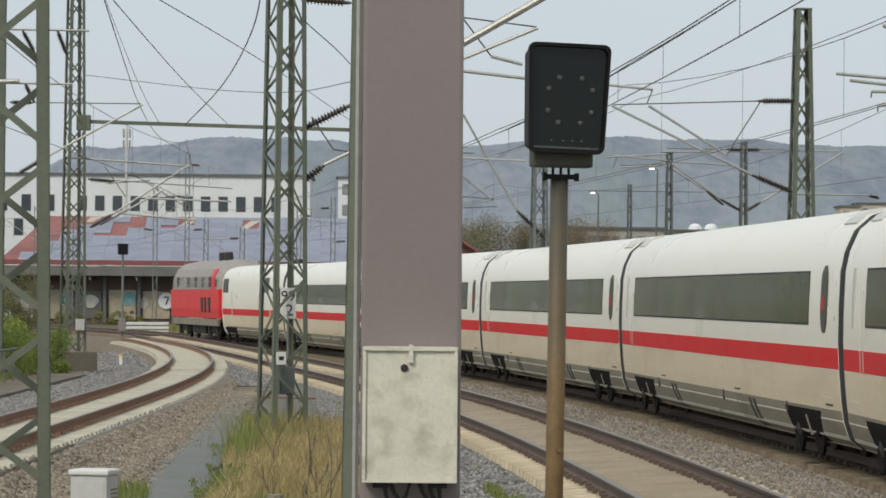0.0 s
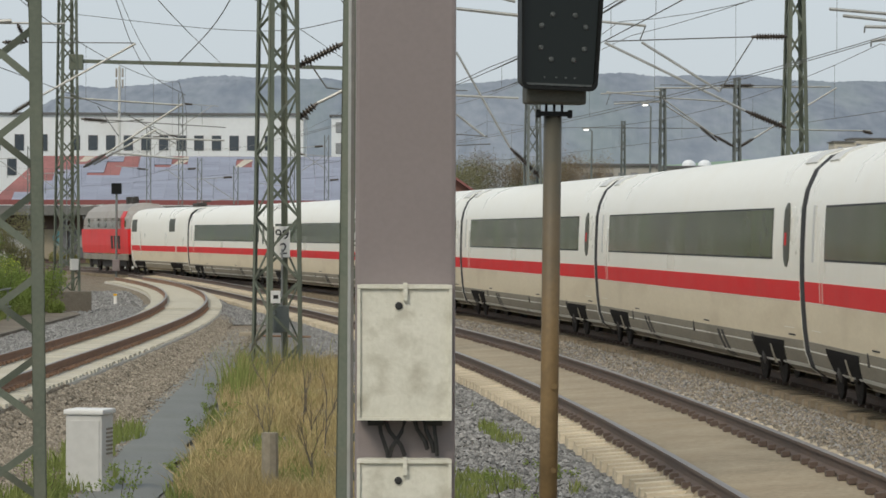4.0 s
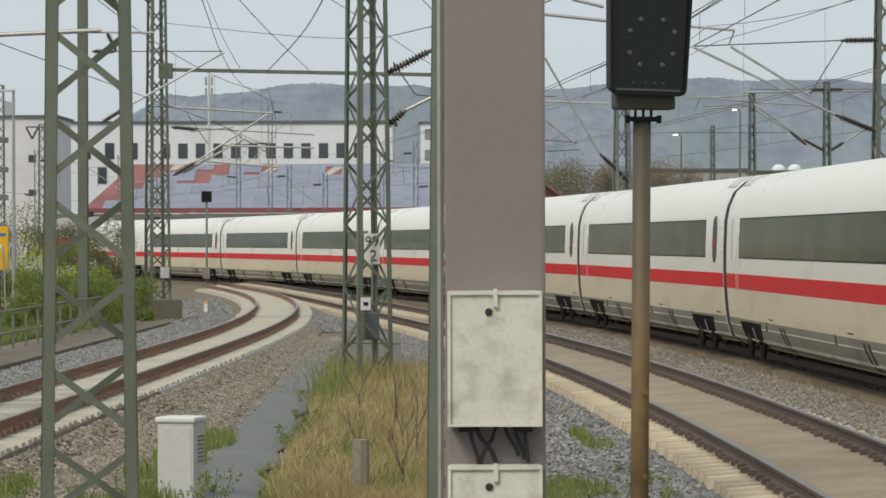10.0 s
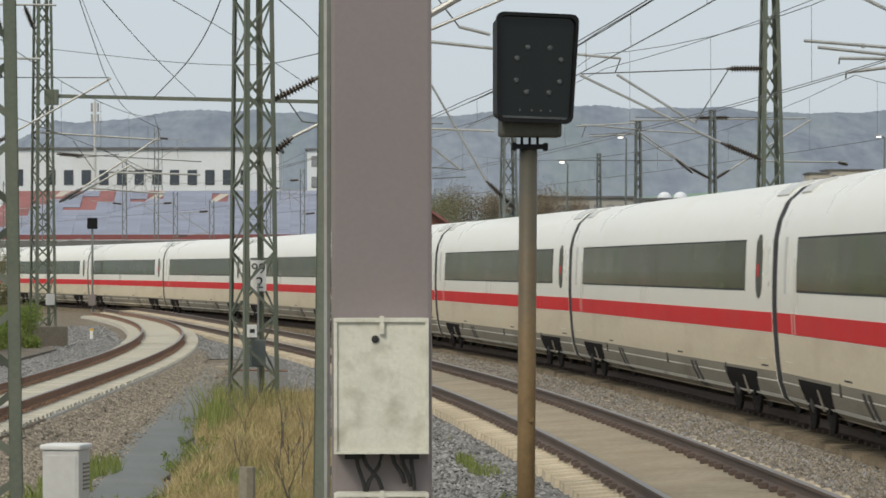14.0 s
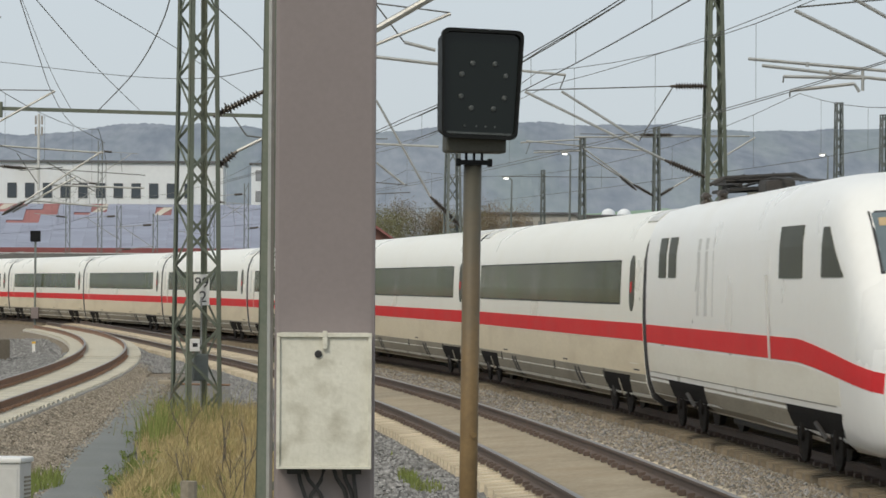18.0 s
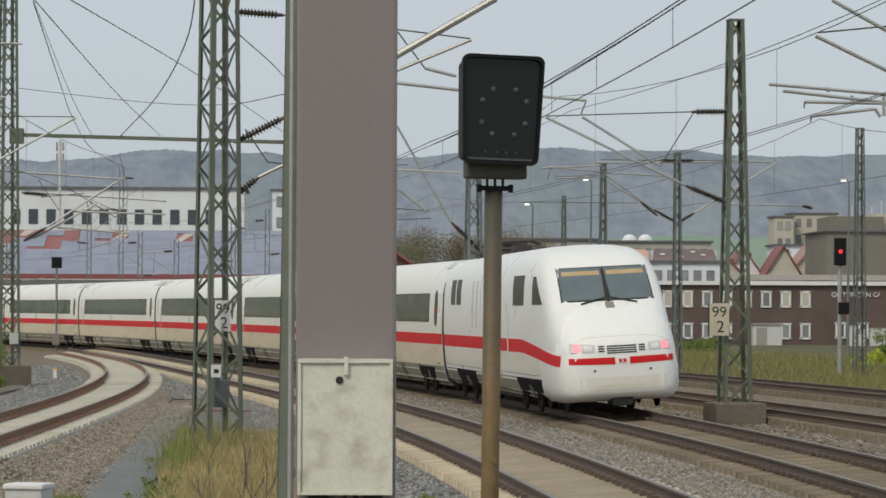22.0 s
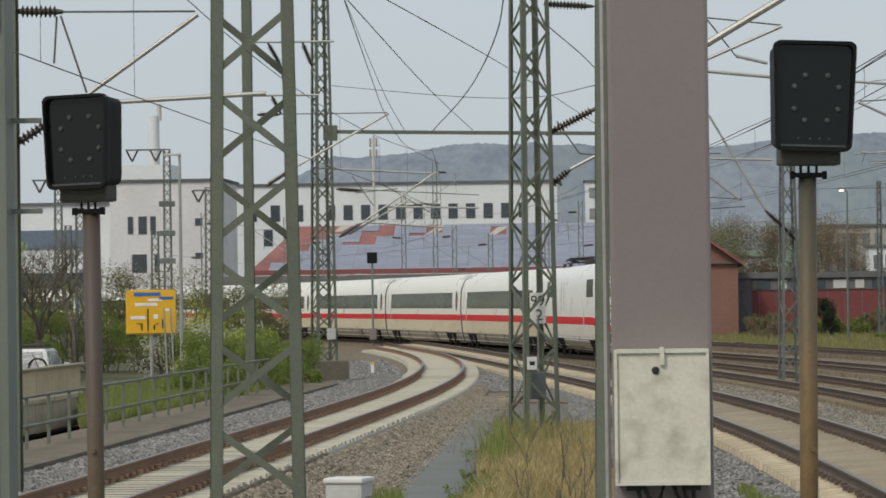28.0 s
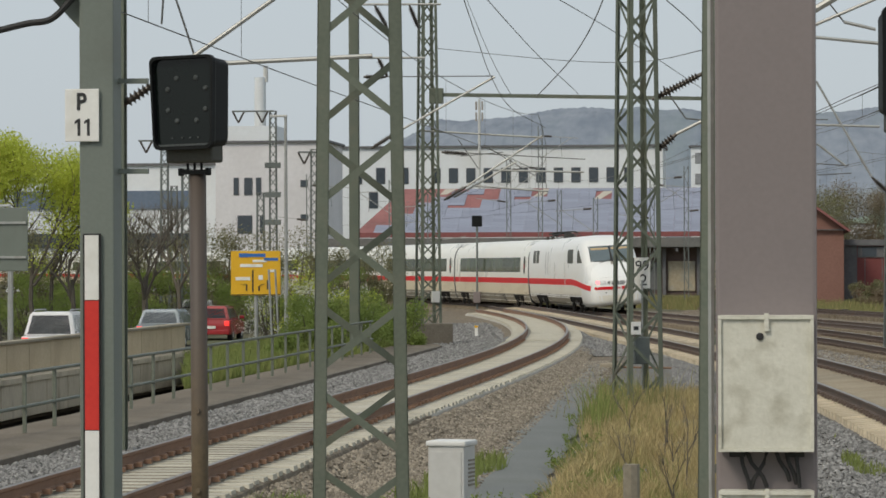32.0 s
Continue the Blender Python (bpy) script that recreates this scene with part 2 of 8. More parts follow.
beam_concrete = surf("pale_streaked_bridge_concrete", (0.48, 0.41, 0.30), (0.60, 0.525, 0.40), 0.85, s1=0.8, s2=14, bump=0.15, stain=(0.24, 0.195, 0.14), s3=1.2, amount=0.7, stretch=(1, 1, 0.4), spec=0.15)
foundation_concrete = surf("dark_stained_foundation_concrete", (0.15, 0.132, 0.105), (0.22, 0.195, 0.16), 0.9, s1=1.2, s2=18, bump=0.2, stain=(0.1, 0.09, 0.07), s3=1.0, amount=0.6, spec=0.15)
concrete_tan = surf("tan_parapet_panel", (0.507, 0.41, 0.272), (0.614, 0.507, 0.351), 0.85, s1=0.7, s2=14, bump=0.12, stain=(0.389, 0.3, 0.199), s3=0.6, amount=0.5, vary=0.06, spec=0.15)
pale_fill = surf("pale_concrete_infill", (0.38, 0.36, 0.315), (0.5, 0.475, 0.42), 0.9, s1=0.7, s2=12, bump=0.3, stain=(0.3, 0.27, 0.215), s3=0.8, amount=0.5, spec=0.15)
slick_path = surf("grey_tarmac_path", (0.128, 0.134, 0.125), (0.185, 0.192, 0.178), 0.75, s1=0.6, s2=26, bump=0.12, stain=(0.125, 0.132, 0.112), s3=0.7, amount=0.5)
road_mat = surf("asphalt_road", (0.05, 0.05, 0.052), (0.08, 0.08, 0.08), 0.85, s1=0.4, s2=20, bump=0.2, spec=0.15)
earth = surf("earth_and_grass_ground", (0.095, 0.088, 0.055), (0.16, 0.15, 0.095), 0.95, s1=0.3, s2=6, bump=0.5, stain=(0.07, 0.095, 0.035), s3=0.06, amount=0.8, spec=0.15)
dry_grass = leafy("dry_straw_grass", (0.39, 0.295, 0.135), (0.55, 0.45, 0.235), (0.25, 0.26, 0.095), 0.28)
green_grass = leafy("fresh_green_grass", (0.167, 0.213, 0.0607), (0.261, 0.298, 0.0945), (0.304, 0.284, 0.115), 0.22)
leaf_green = leafy("spring_shrub_leaves", (0.173, 0.232, 0.058), (0.27, 0.338, 0.0943), (0.24, 0.255, 0.102))
leaf_lime = leafy("young_lime_leaves", (0.45, 0.51, 0.07), (0.6, 0.65, 0.12), (0.28, 0.31, 0.06))
blossom = leafy("white_blossom", (0.55, 0.54, 0.48), (0.7, 0.69, 0.63))
conifer = leafy("dark_conifer_needles", (0.03, 0.045, 0.028), (0.05, 0.065, 0.04))
thicket_leaf = leafy("olive_brown_thicket", (0.18, 0.178, 0.092), (0.262, 0.25, 0.135), (0.235, 0.195, 0.125))
bud_brown = leafy("brown_bud_haze", (0.195, 0.15, 0.102), (0.273, 0.213, 0.144), (0.208, 0.2, 0.096))
olive_grass = leafy("olive_meadow_grass", (0.2, 0.201, 0.078), (0.3, 0.287, 0.12), (0.338, 0.268, 0.144), 0.15)
bark = surf("grey_brown_bark", (0.095, 0.08, 0.062), (0.16, 0.138, 0.112), 0.9, s1=3, s2=25, bump=0.6)
plaster_white = surf("white_render_facade", (0.69, 0.72, 0.745), (0.76, 0.79, 0.81), 0.85, s1=0.12, s2=2, bump=0.03, stain=(0.62, 0.61, 0.59), s3=0.15, amount=0.5)
plaster_grey = surf("pale_grey_facade", (0.632, 0.62, 0.632), (0.734, 0.721, 0.734), 0.85, s1=0.12, s2=2, bump=0.03, stain=(0.557, 0.543, 0.543), s3=0.15, amount=0.5)
plaster_beige = surf("beige_facade", (0.45, 0.41, 0.34), (0.53, 0.49, 0.41), 0.85, s1=0.12, s2=2, bump=0.03, stain=(0.38, 0.35, 0.3), s3=0.15, amount=0.5)
window_dark = glass("dark_building_window", (0.05, 0.062, 0.075), 0.1, 0.5)
roof_dark = surf("dark_flat_roof_edge", (0.10, 0.10, 0.105), (0.16, 0.16, 0.165), 0.7, s1=0.4, s2=4, bump=0.1)
tile_red = surf("faded_red_roof_tiles", (0.215, 0.08, 0.074), (0.295, 0.125, 0.115), 0.8, s1=0.3, s2=3, bump=0.2, stain=(0.14, 0.06, 0.056), s3=0.2, amount=0.6, vary=0.15)
tile_pink = surf("bleached_roof_tiles", (0.34, 0.2, 0.17), (0.45, 0.3, 0.26), 0.8, s1=0.3, s2=3, bump=0.2, stain=(0.25, 0.11, 0.09), s3=0.25, amount=0.6)
solar_blue = surf("blue_grey_solar_panel", (0.20, 0.215, 0.28), (0.26, 0.275, 0.345), 0.35, s1=0.2, s2=2, bump=0.0, vary=0.12)
brick_dark = surf("dark_red_brown_brick_wall", (0.098, 0.068, 0.06), (0.142, 0.1, 0.088), 0.85, s1=0.5, s2=8, bump=0.2, stain=(0.06, 0.04, 0.035), s3=0.4, amount=0.5)
brick_red = surf("red_brick_wall", (0.205, 0.103, 0.08), (0.27, 0.142, 0.113), 0.85, s1=0.4, s2=7, bump=0.2, stain=(0.17, 0.08, 0.06), s3=0.4, amount=0.5)
frame_white = surf("white_window_frame", (0.68, 0.68, 0.66), (0.76, 0.76, 0.74), 0.5, s1=0.8, s2=8, bump=0.0)
sign_white = surf("white_sign_enamel", (0.76, 0.755, 0.72), (0.83, 0.825, 0.79), 0.45, s1=3, s2=30, bump=0.02, stain=(0.52, 0.5, 0.42), s3=5, amount=0.4)
sign_black = surf("black_lettering", (0.02, 0.02, 0.02), (0.035, 0.035, 0.035), 0.5, s1=3, s2=30, bump=0)
sign_red = surf("red_marker_enamel", (0.6, 0.028, 0.02), (0.68, 0.04, 0.026), 0.5, s1=3, s2=30, bump=0.02)
sign_yellow = surf("yellow_direction_sign", (0.72, 0.40, 0.01), (0.78, 0.45, 0.02), 0.45, s1=2, s2=20, bump=0)
amber_blind = surf("pale_amber_blind", (0.42, 0.30, 0.16), (0.5, 0.37, 0.2), 0.6, s1=2, s2=20, bump=0)
sign_blue = surf("blue_sign_enamel", (0.03, 0.13, 0.42), (0.04, 0.17, 0.5), 0.45, s1=2, s2=20, bump=0)
lamp_glow = glow("white_lamp_light", (1.0, 0.98, 0.92), 1.6)
# Distance haze is put into the base colours of both hill materials.
wood_hill = surf("woods_with_painted_haze", (0.178, 0.208, 0.252), (0.278, 0.308, 0.35), 1.0, s1=0.022, s2=0.12, bump=0.0, stain=(0.20, 0.255, 0.235), s3=0.011, amount=0.7, spec=0.05, stretch=(1, 0.15, 1))
meadow_hill = surf("meadow_with_painted_haze", (0.2, 0.29, 0.215), (0.275, 0.355, 0.265), 1.0, s1=0.006, s2=0.05, bump=0.0, stain=(0.24, 0.27, 0.25), s3=0.004, amount=0.7, spec=0.1)


# ---- small builders ----
def mesh_of(bm, name, mats, smooth=False):
    me = bpy.data.meshes.new(name)
    bmesh.ops.recalc_face_normals(bm, faces=bm.faces)
    bm.to_mesh(me)
    bm.free()
    for m in (mats if isinstance(mats, (list, tuple)) else [mats]):
        me.materials.append(m)
    if smooth:
        me.shade_smooth()
    return me


def part(name, bm, material, parent, label="", smooth=False):
    """One mesh object from a bmesh, under a thing or a part."""
    ob = new(name, bm if isinstance(bm, bpy.types.Mesh) else mesh_of(bm, name, material, smooth))
    ob.parent = parent
    if label:
        tagged(ob, label)
    return ob


def thing(name, m, label, category, group="", kind=""):
    ob = new(name)
    ob.matrix_basis = m
    ob.empty_display_size = 0.2
    return tagged(ob, label, category, group, kind)


def single(name, bm, material, m, label, category="", group="", kind="", smooth=False):
    ob = new(name, mesh_of(bm, name, material, smooth))
    ob.matrix_basis = m
    return tagged(ob, label, category, group, kind)


def box(bm, size, at=(0, 0, 0), turn=None, bevel=0.0, mat=0):
    m = Matrix.Translation(at) @ (turn.to_4x4() if turn else Matrix()) @ Matrix.Diagonal((*size, 1))
    made = bmesh.ops.create_cube(bm, size=1, matrix=m)
    if mat:
        for f in {f for v in made["verts"] for f in v.link_faces}:
            f.material_index = mat
    if bevel:
        es = list({e for v in made["verts"] for e in v.link_edges})
        bmesh.ops.bevel(bm, geom=es, offset=bevel, segments=2, affect="EDGES", profile=0.6)
    return bm


def bar(bm, p, q, w, h, mat=0):
    """A straight bar of section w x h from p to q."""
    p, q = Vector(p), Vector(q)
    d = q - p
    turn = d.to_track_quat("Y", "Z").to_matrix()
    return box(bm, (w, d.length, h), (p + q) / 2, turn, mat=mat)


def tube(bm, pts, r, n=6, mat=0):
    """A round tube along a line of points."""
    pts = [Vector(p) for p in pts]
    rings = []
    for i, p in enumerate(pts):
        d = (pts[min(i + 1, len(pts) - 1)] - pts[max(i - 1, 0)]).normalized()
        a = d.cross(Vector((0, 0, 1)) if abs(d.z) < 0.95 else Vector((1, 0, 0))).normalized()
        b = d.cross(a)
        rr = r[i] if isinstance(r, (list, tuple)) else r
        rings.append([bm.verts.new(p + (a * math.cos(2 * math.pi * k / n) + b * math.sin(2 * math.pi * k / n)) * rr) for k in range(n)])
    for u, v in zip(rings, rings[1:]):
        for k in range(n):
            f = bm.faces.new((u[k], u[(k + 1) % n], v[(k + 1) % n], v[k]))
            f.material_index = mat
    for end in (rings[0][::-1], rings[-1]):
        f = bm.faces.new(end)
        f.material_index = mat
    return bm


def sweep(bm, frames, profile, mat=0, closed=False):
    """A profile of (x, z) swept along frames (matrices)."""
    rows = [[bm.verts.new(m @ Vector((x, 0, z))) for x, z in profile] for m in frames]
    n = len(profile)
    for u, v in zip(rows, rows[1:]):
        for k in range(n if closed else n - 1):
            f = bm.faces.new((u[k], u[(k + 1) % n], v[(k + 1) % n], v[k]))
            f.material_index = mat
    if closed:
        bm.faces.new(rows[0][::-1])
        bm.faces.new(rows[-1])
    return bm


def plate(bm, outline, depth, mat=0):
    """A flat polygon of (x, z) in the plane y = 0, thickened backwards to y = depth."""
    front = [bm.verts.new((x, 0, z)) for x, z in outline]
    rear = [bm.verts.new((x, depth, z)) for x, z in outline]
    faces = [bm.faces.new(front), bm.faces.new(rear[::-1])]
    for k in range(len(outline)):
        j = (k + 1) % len(outline)
        faces.append(bm.faces.new((front[k], rear[k], rear[j], front[j])))
    for f in faces:
        f.material_index = mat
    return bm


def lathe(bm, profile, n=12, at=(0, 0, 0), turn=None, mat=0):
    """A turned body of (radius, z) rings."""
    m = Matrix.Translation(at) @ (turn.to_4x4() if turn else Matrix())
    rows = [[bm.verts.new(m @ Vector((r * math.cos(2 * math.pi * k / n), r * math.sin(2 * math.pi * k / n), z))) for k in range(n)] for r, z in profile]
    for u, v in zip(rows, rows[1:]):
        for k in range(n):
            f = bm.faces.new((u[k], u[(k + 1) % n], v[(k + 1) % n], v[k]))
            f.material_index = mat
    for f in (bm.faces.new(rows[0][::-1]), bm.faces.new(rows[-1])):
        f.material_index = mat
    return bm


def smooth_line(pts, n=8):
    """More points between the given ones, on an even curve through them."""
    p = [Vector(v) for v in pts]
    if len(p) < 3:
        return p
    p = [p[0] * 2 - p[1]] + p + [p[-1] * 2 - p[-2]]
    out = []
    for a, b, c, d in zip(p, p[1:], p[2:], p[3:]):
        for k in range(n):
            f = k / n
            out.append(0.5 * ((2 * b) + (c - a) * f + (2 * a - 5 * b + 4 * c - d) * f * f + (3 * b - a - 3 * c + d) * f ** 3))
    return out + [p[-2]]


def lettering(name, text, height, material, parent, m, extrude=0.002, stretch=1.0, bold=0.0):
    """Letters in the built-in font, as one mesh in the plane y = 0, facing -y."""
    cu = bpy.data.curves.new(name, "FONT")
    cu.body, cu.size, cu.extrude = text, height / 0.7, extrude
    cu.align_x, cu.align_y, cu.offset = "CENTER", "CENTER", bold
    tmp = bpy.data.objects.new(name, cu)
    scene.collection.objects.link(tmp)
    me = bpy.data.meshes.new_from_object(tmp.evaluated_get(bpy.context.evaluated_depsgraph_get()))
    bpy.data.objects.remove(tmp)
    bpy.data.curves.remove(cu)
    me.transform(Matrix.Rotation(radians(90), 4, "X") @ Matrix.Diagonal((stretch, 1, 1, 1)))
    me.materials.clear()
    me.materials.append(material)
    ob = new(name, me)
    ob.parent, ob.matrix_basis = parent, m
    return ob

# ---- the plan: three curved tracks, and two more behind ----
def make_line(x, y, head, bends, start, end, level=None):
    """A line of plan frames every metre, from bends(s), the curve's turn per metre."""
    pts = {}
    for way in (1, -1):
        px, py, h, s = x, y, head, 0.0
        pts[0] = (px, py, h)
        n = int(end if way > 0 else -start)
        for i in range(1, n + 1):
            k = bends(s + way * 0.5)
            h2 = h + way * k
            px += way * math.sin((h + h2) / 2)
            py += way * math.cos((h + h2) / 2)
            h, s = h2, s + way
            pts[way * i] = (px, py, h)
    return pts


def bend_main(s):
    s2 = min(max(s, 0.0), 240.0)
    k = -1.86515e-3 + 1.08951e-5 * s2 - 9.9913e-8 * s2 * s2 / 2
    return k if s > 0 else k * max(0.0, 1 + s / 25)


MAIN = make_line(8.44, 30.0, -0.00295, bend_main, -175, 460)
def bend_near(s):
    return np.interp(s, [-20.01, -20, 0, 30, 60, 90, 130, 170], [0, -1.276e-3, -0.911e-3, -1.525e-3, -1.545e-3, -0.017e-3, -0.423e-3, -0.56e-3])


def bend_side(s):
    return np.interp(s, [-33.6, -33.5, -3.5, 26.5, 56.5], [0, 0.309e-3, 0.033e-3, -1.636e-3, -1.953e-3])


NEAR = make_line(4.084, 27.0, -0.02552, bend_near, -60, 200)
SIDE = make_line(-6.89, 68.5, 0.01363, bend_side, -110, 150)
CANT_MAIN, CANT_NEAR = 0.085 / 1.5, 0.12 / 1.5


def spot(line, s):
    a = math.floor(s)
    f = s - a
    p, q = line[a], line[a + 1]
    return [u + (v - u) * f for u, v in zip(p, q)]


def on_line(line, s, cant=0.0, off=0.0, z=0.0):
    """The pose of the track at s: y along it, x to its right, the inner rail's head at z."""
    x, y, h = spot(line, s)
    m = pose(x, y, z + 0.75 * math.sin(cant), 0, -math.degrees(cant), -math.degrees(h))
    return m @ Matrix.Translation((off, 0, 0))


RAIL = [(-0.036, 0), (0.036, 0), (0.036, -0.035), (0.009, -0.05), (0.009, -0.135), (0.065, -0.155), (0.065, -0.172), (-0.065, -0.172), (-0.065, -0.155), (-0.009, -0.135), (-0.009, -0.05), (-0.036, -0.035)]


def side_z(s):
    return 0.05


def lay_track(name, line, s0, s1, cant, label, wood, bed, bed_half, level=lambda s: 0.0, gap=0.6, near=(0, 0), shoulder=1.0, offset=0.0, step=2, edge=None, rise=0.0, far_bed=None, far_from=0, web=None, wide=0.26, margin=None, level_bed=False):
    track = thing(name, Matrix(), label, "track", kind="structure")
    ss = list(range(s0, s1 + 1, step))
    frames = [on_line(line, s, cant, offset, level(s)) for s in ss]
    for side in (-0.7535, 0.7535):
        bm = bmesh.new()
        sweep(bm, [m @ Matrix.Translation((side, 0, 0)) for m in frames], RAIL, closed=True)
        me = mesh_of(bm, "rail", [web or rail_dark, rail_top])
        for p in me.polygons:
            v = [me.vertices[i].co for i in p.vertices]
            if p.index % 12 == 0 and len(v) == 4:
                p.material_index = 1
        part("rail", me, None, track)
    # the bed under it: pale between the sleeper ends, then the shoulders
    flat = [on_line(line, s, cant * 0.8, offset, level(s)) for s in ss]
    lift = 0.012 if level_bed else 0.0
    cut = next((i for i, s in enumerate(ss) if far_bed and s >= far_from), len(ss) - 1)
    for some, mat_ in ((flat[:cut + 1], bed), (flat[cut:], far_bed)):
        if len(some) > 1:
            bm = sweep(bmesh.new(), some, [(-1.34, -0.40), (-1.16, -0.315), (-0.92, -0.275), (-0.84, -0.236 + rise + lift), (0, -0.222 + rise), (0.84, -0.236 + rise + lift), (0.92, -0.275), (1.16, -0.315), (1.34, -0.40)])
            part("track_bed", mesh_of(bm, "track_bed", mat_), None, track)
    for sd in (-1, 1) if margin else ():
        for some, mat_, z0 in ((flat[:cut + 1], bed, -0.216), (flat[cut:], margin, -0.208)):
            bm = sweep(bmesh.new(), some, [(sd * x, z) for x, z in ((0.83, -0.3), (0.86, z0), (1.2, z0 - 0.012), (1.31, -0.27), (1.38, -0.42))])
            part("bed_margin", mesh_of(bm, "bed_margin", mat_), None, track)
    for sd in (-1, 1):
        h = bed_half
        prof = [(1.2, -0.345), (h, -0.325), (h + shoulder * 0.5, -0.45), (h + shoulder, -0.62)]
        bm = sweep(bmesh.new(), flat, [(sd * x, z) for x, z in prof])
        part("ballast_shoulder", mesh_of(bm, "ballast_shoulder", edge or bed), None, track)
    # sleepers
    bm = bmesh.new()
    box(bm, (2.6, wide, 0.2))
    for v in bm.verts:
        if v.co.z > 0:
            v.co.y *= 0.8
            v.co.x *= 0.985
            if abs(v.co.x) > 1:
                v.co.z -= 0.03
    sleeper = mesh_of(bm, "sleeper", wood)
    bm = bmesh.new()
    for x in (-0.86, -0.645, 0.645, 0.86):
        box(bm, (0.09, 0.12, 0.06), (x, 0, 0))
    s = near[0]
    clip = mesh_of(bm, "rail_clip", web or rail_dark)
    rest = bmesh.new()
    rng = random.Random(len(name))
    s = s0 + 0.5
    while s < s1 - 1:
        m = on_line(line, s, cant, offset, level(s)) @ Matrix.Translation((rng.uniform(-0.02, 0.02), 0, -0.275 + rng.uniform(-0.006, 0.004)))
        if near[0] <= s < near[1]:
            ob = part("sleeper", sleeper, None, track)
            ob.matrix_basis = m
            c = part("rail_clip", clip, None, ob)
            c.matrix_basis = Matrix.Translation((0, 0, 0.12))
        elif not (near[0] <= s < near[1]):
            box(rest, (2.58, wide - 0.02, 0.2), m.translation, m.to_3x3())
        s += gap
    if rest.verts:
        tagged(part("sleeper_row", mesh_of(rest, "sleeper_row", wood), None, track), kind="stuff")
    return track


# the ground: one sheet to the horizon
bm = bmesh.new()
gx = [-4700, -1500, -400, -120, -40, -17.6, -17.5, -13.05, -13.0, 0, 40, 120, 400, 1500, 4700]
gy = [-4700, -1500, -400, -100, 10, 19.4, 19.5, 40, 60, 80, 99.0, 99.1, 130, 200, 400, 1000, 2200, 4700]
verts = [[bm.verts.new((x, y, -1.3 if -17.55 < x < -13.02 and 19.45 < y < 99.05 else -0.62)) for x in gx] for y in gy]
for u, v in zip(verts, verts[1:]):
    for k in range(len(gx) - 1):
        bm.faces.new((u[k], u[k + 1], v[k + 1], v[k]))
single("ground", bm, earth, Matrix(), "brown earth and thin grass of the rail yard", "ground", kind="structure")
lay_track("track_1", NEAR, -50, 172, CANT_NEAR, "near curved track on pale dusty concrete sleepers", sleeper_pale, ballast_pale, 1.75, near=(2, 80), shoulder=0.9, edge=ballast_grey, rise=0.062)
lay_track("track_2", MAIN, -60, 330, CANT_MAIN, "main curved track on dark oily sleepers", sleeper_dark, ballast_brown, 2.0, near=(5, 90), shoulder=1.2)
# Track 3's near bed lies almost flush; its brown stands in for shaded gaps.
lay_track("track_3", SIDE, -60, 112, 0.0, "side track on white concrete sleepers with rusty rails", sleeper_white, ballast_brown, 1.45, level=side_z, near=(-34, 45), shoulder=0.62, edge=ballast_brown, rise=0.009, wide=0.40, gap=0.58, far_bed=pale_fill, far_from=-10, web=rail_side, margin=pale_fill, level_bed=True)
lay_track("track_4", MAIN, -20, 150, 0.0, "outer track with rusty rails behind the main line", sleeper_dark, ballast_brown, 1.9, level=lambda s: -0.16, offset=6.5, step=3)
lay_track("track_5", MAIN, -20, 170, 0.0, "farther track with rusty rails in brown ballast", sleeper_dark, ballast_brown, 1.9, level=lambda s: 0.05, offset=11.3, step=3)

near_x = lambda y: np.interp(y, [NEAR[s][1] for s in range(-60, 201, 5)], [NEAR[s][0] for s in range(-60, 201, 5)])
side_x = lambda y: np.interp(y, [SIDE[s][1] for s in range(-110, 151, 5)], [SIDE[s][0] for s in range(-110, 151, 5)])
main_x = lambda y: np.interp(y, [MAIN[s][1] for s in range(-170, 330, 5)], [MAIN[s][0] for s in range(-170, 330, 5)])


def zone(name, y0, y1, left, right, z, material, label, step=1.5, wob=0.1, seed=1.0, humps=0.015, n=6):
    """A band of ground in the plan, between two lines x(y), with soft uneven edges."""
    bm = bmesh.new()
    rows = []
    y = y0
    while y <= y1:
        a = left(y) + wob * noise.noise(Vector((y * 0.45, seed, 0))) * 2
        b = right(y) + wob * noise.noise(Vector((y * 0.45, seed, 9))) * 2
        rows.append([bm.verts.new((a + (b - a) * k / n, y, z + (humps * 2 * noise.noise(Vector((a + (b - a) * k / n, y, seed))) if 0 < k < n else -0.05))) for k in range(n + 1)])
        y += step
    for u, v in zip(rows, rows[1:]):
        for k in range(n):
            bm.faces.new((u[k], u[k + 1], v[k + 1], v[k]))
    return single(name, bm, material, Matrix(), label, "ground", kind="structure", smooth=True)


path_l = lambda y: -3.95 - 0.022 * (y - 48)
path_r = lambda y: -2.85 - 0.026 * (y - 48)
zone("gravel_1", 20, 118, lambda y: side_x(y) + 1.5, lambda y: path_l(y) + 0.25 if y < 88 else min(-3.4, near_x(y) - 1.5), -0.455, ballast_brown, "rust-dusted brown gravel beside the side track", seed=2)
zone("path_1", 20, 98, path_l, path_r, -0.40, slick_path, "smooth grey tarmac path beside the gravel", seed=3, wob=0.11, humps=0.002, step=0.75)
zone("gravel_2", 20, 118, lambda y: -3.2 if y < 40 else path_r(y) - 0.2, lambda y: near_x(y) - 1.4, -0.46, ballast_grey, "grey gravel beside the near track", seed=4)
zone("gravel_3", 5, 150, lambda y: near_x(y) + 1.5, lambda y: main_x(y) - 1.7, -0.33, ballast_brown, "brown gravel between the near and the main track", seed=5, wob=0.03)
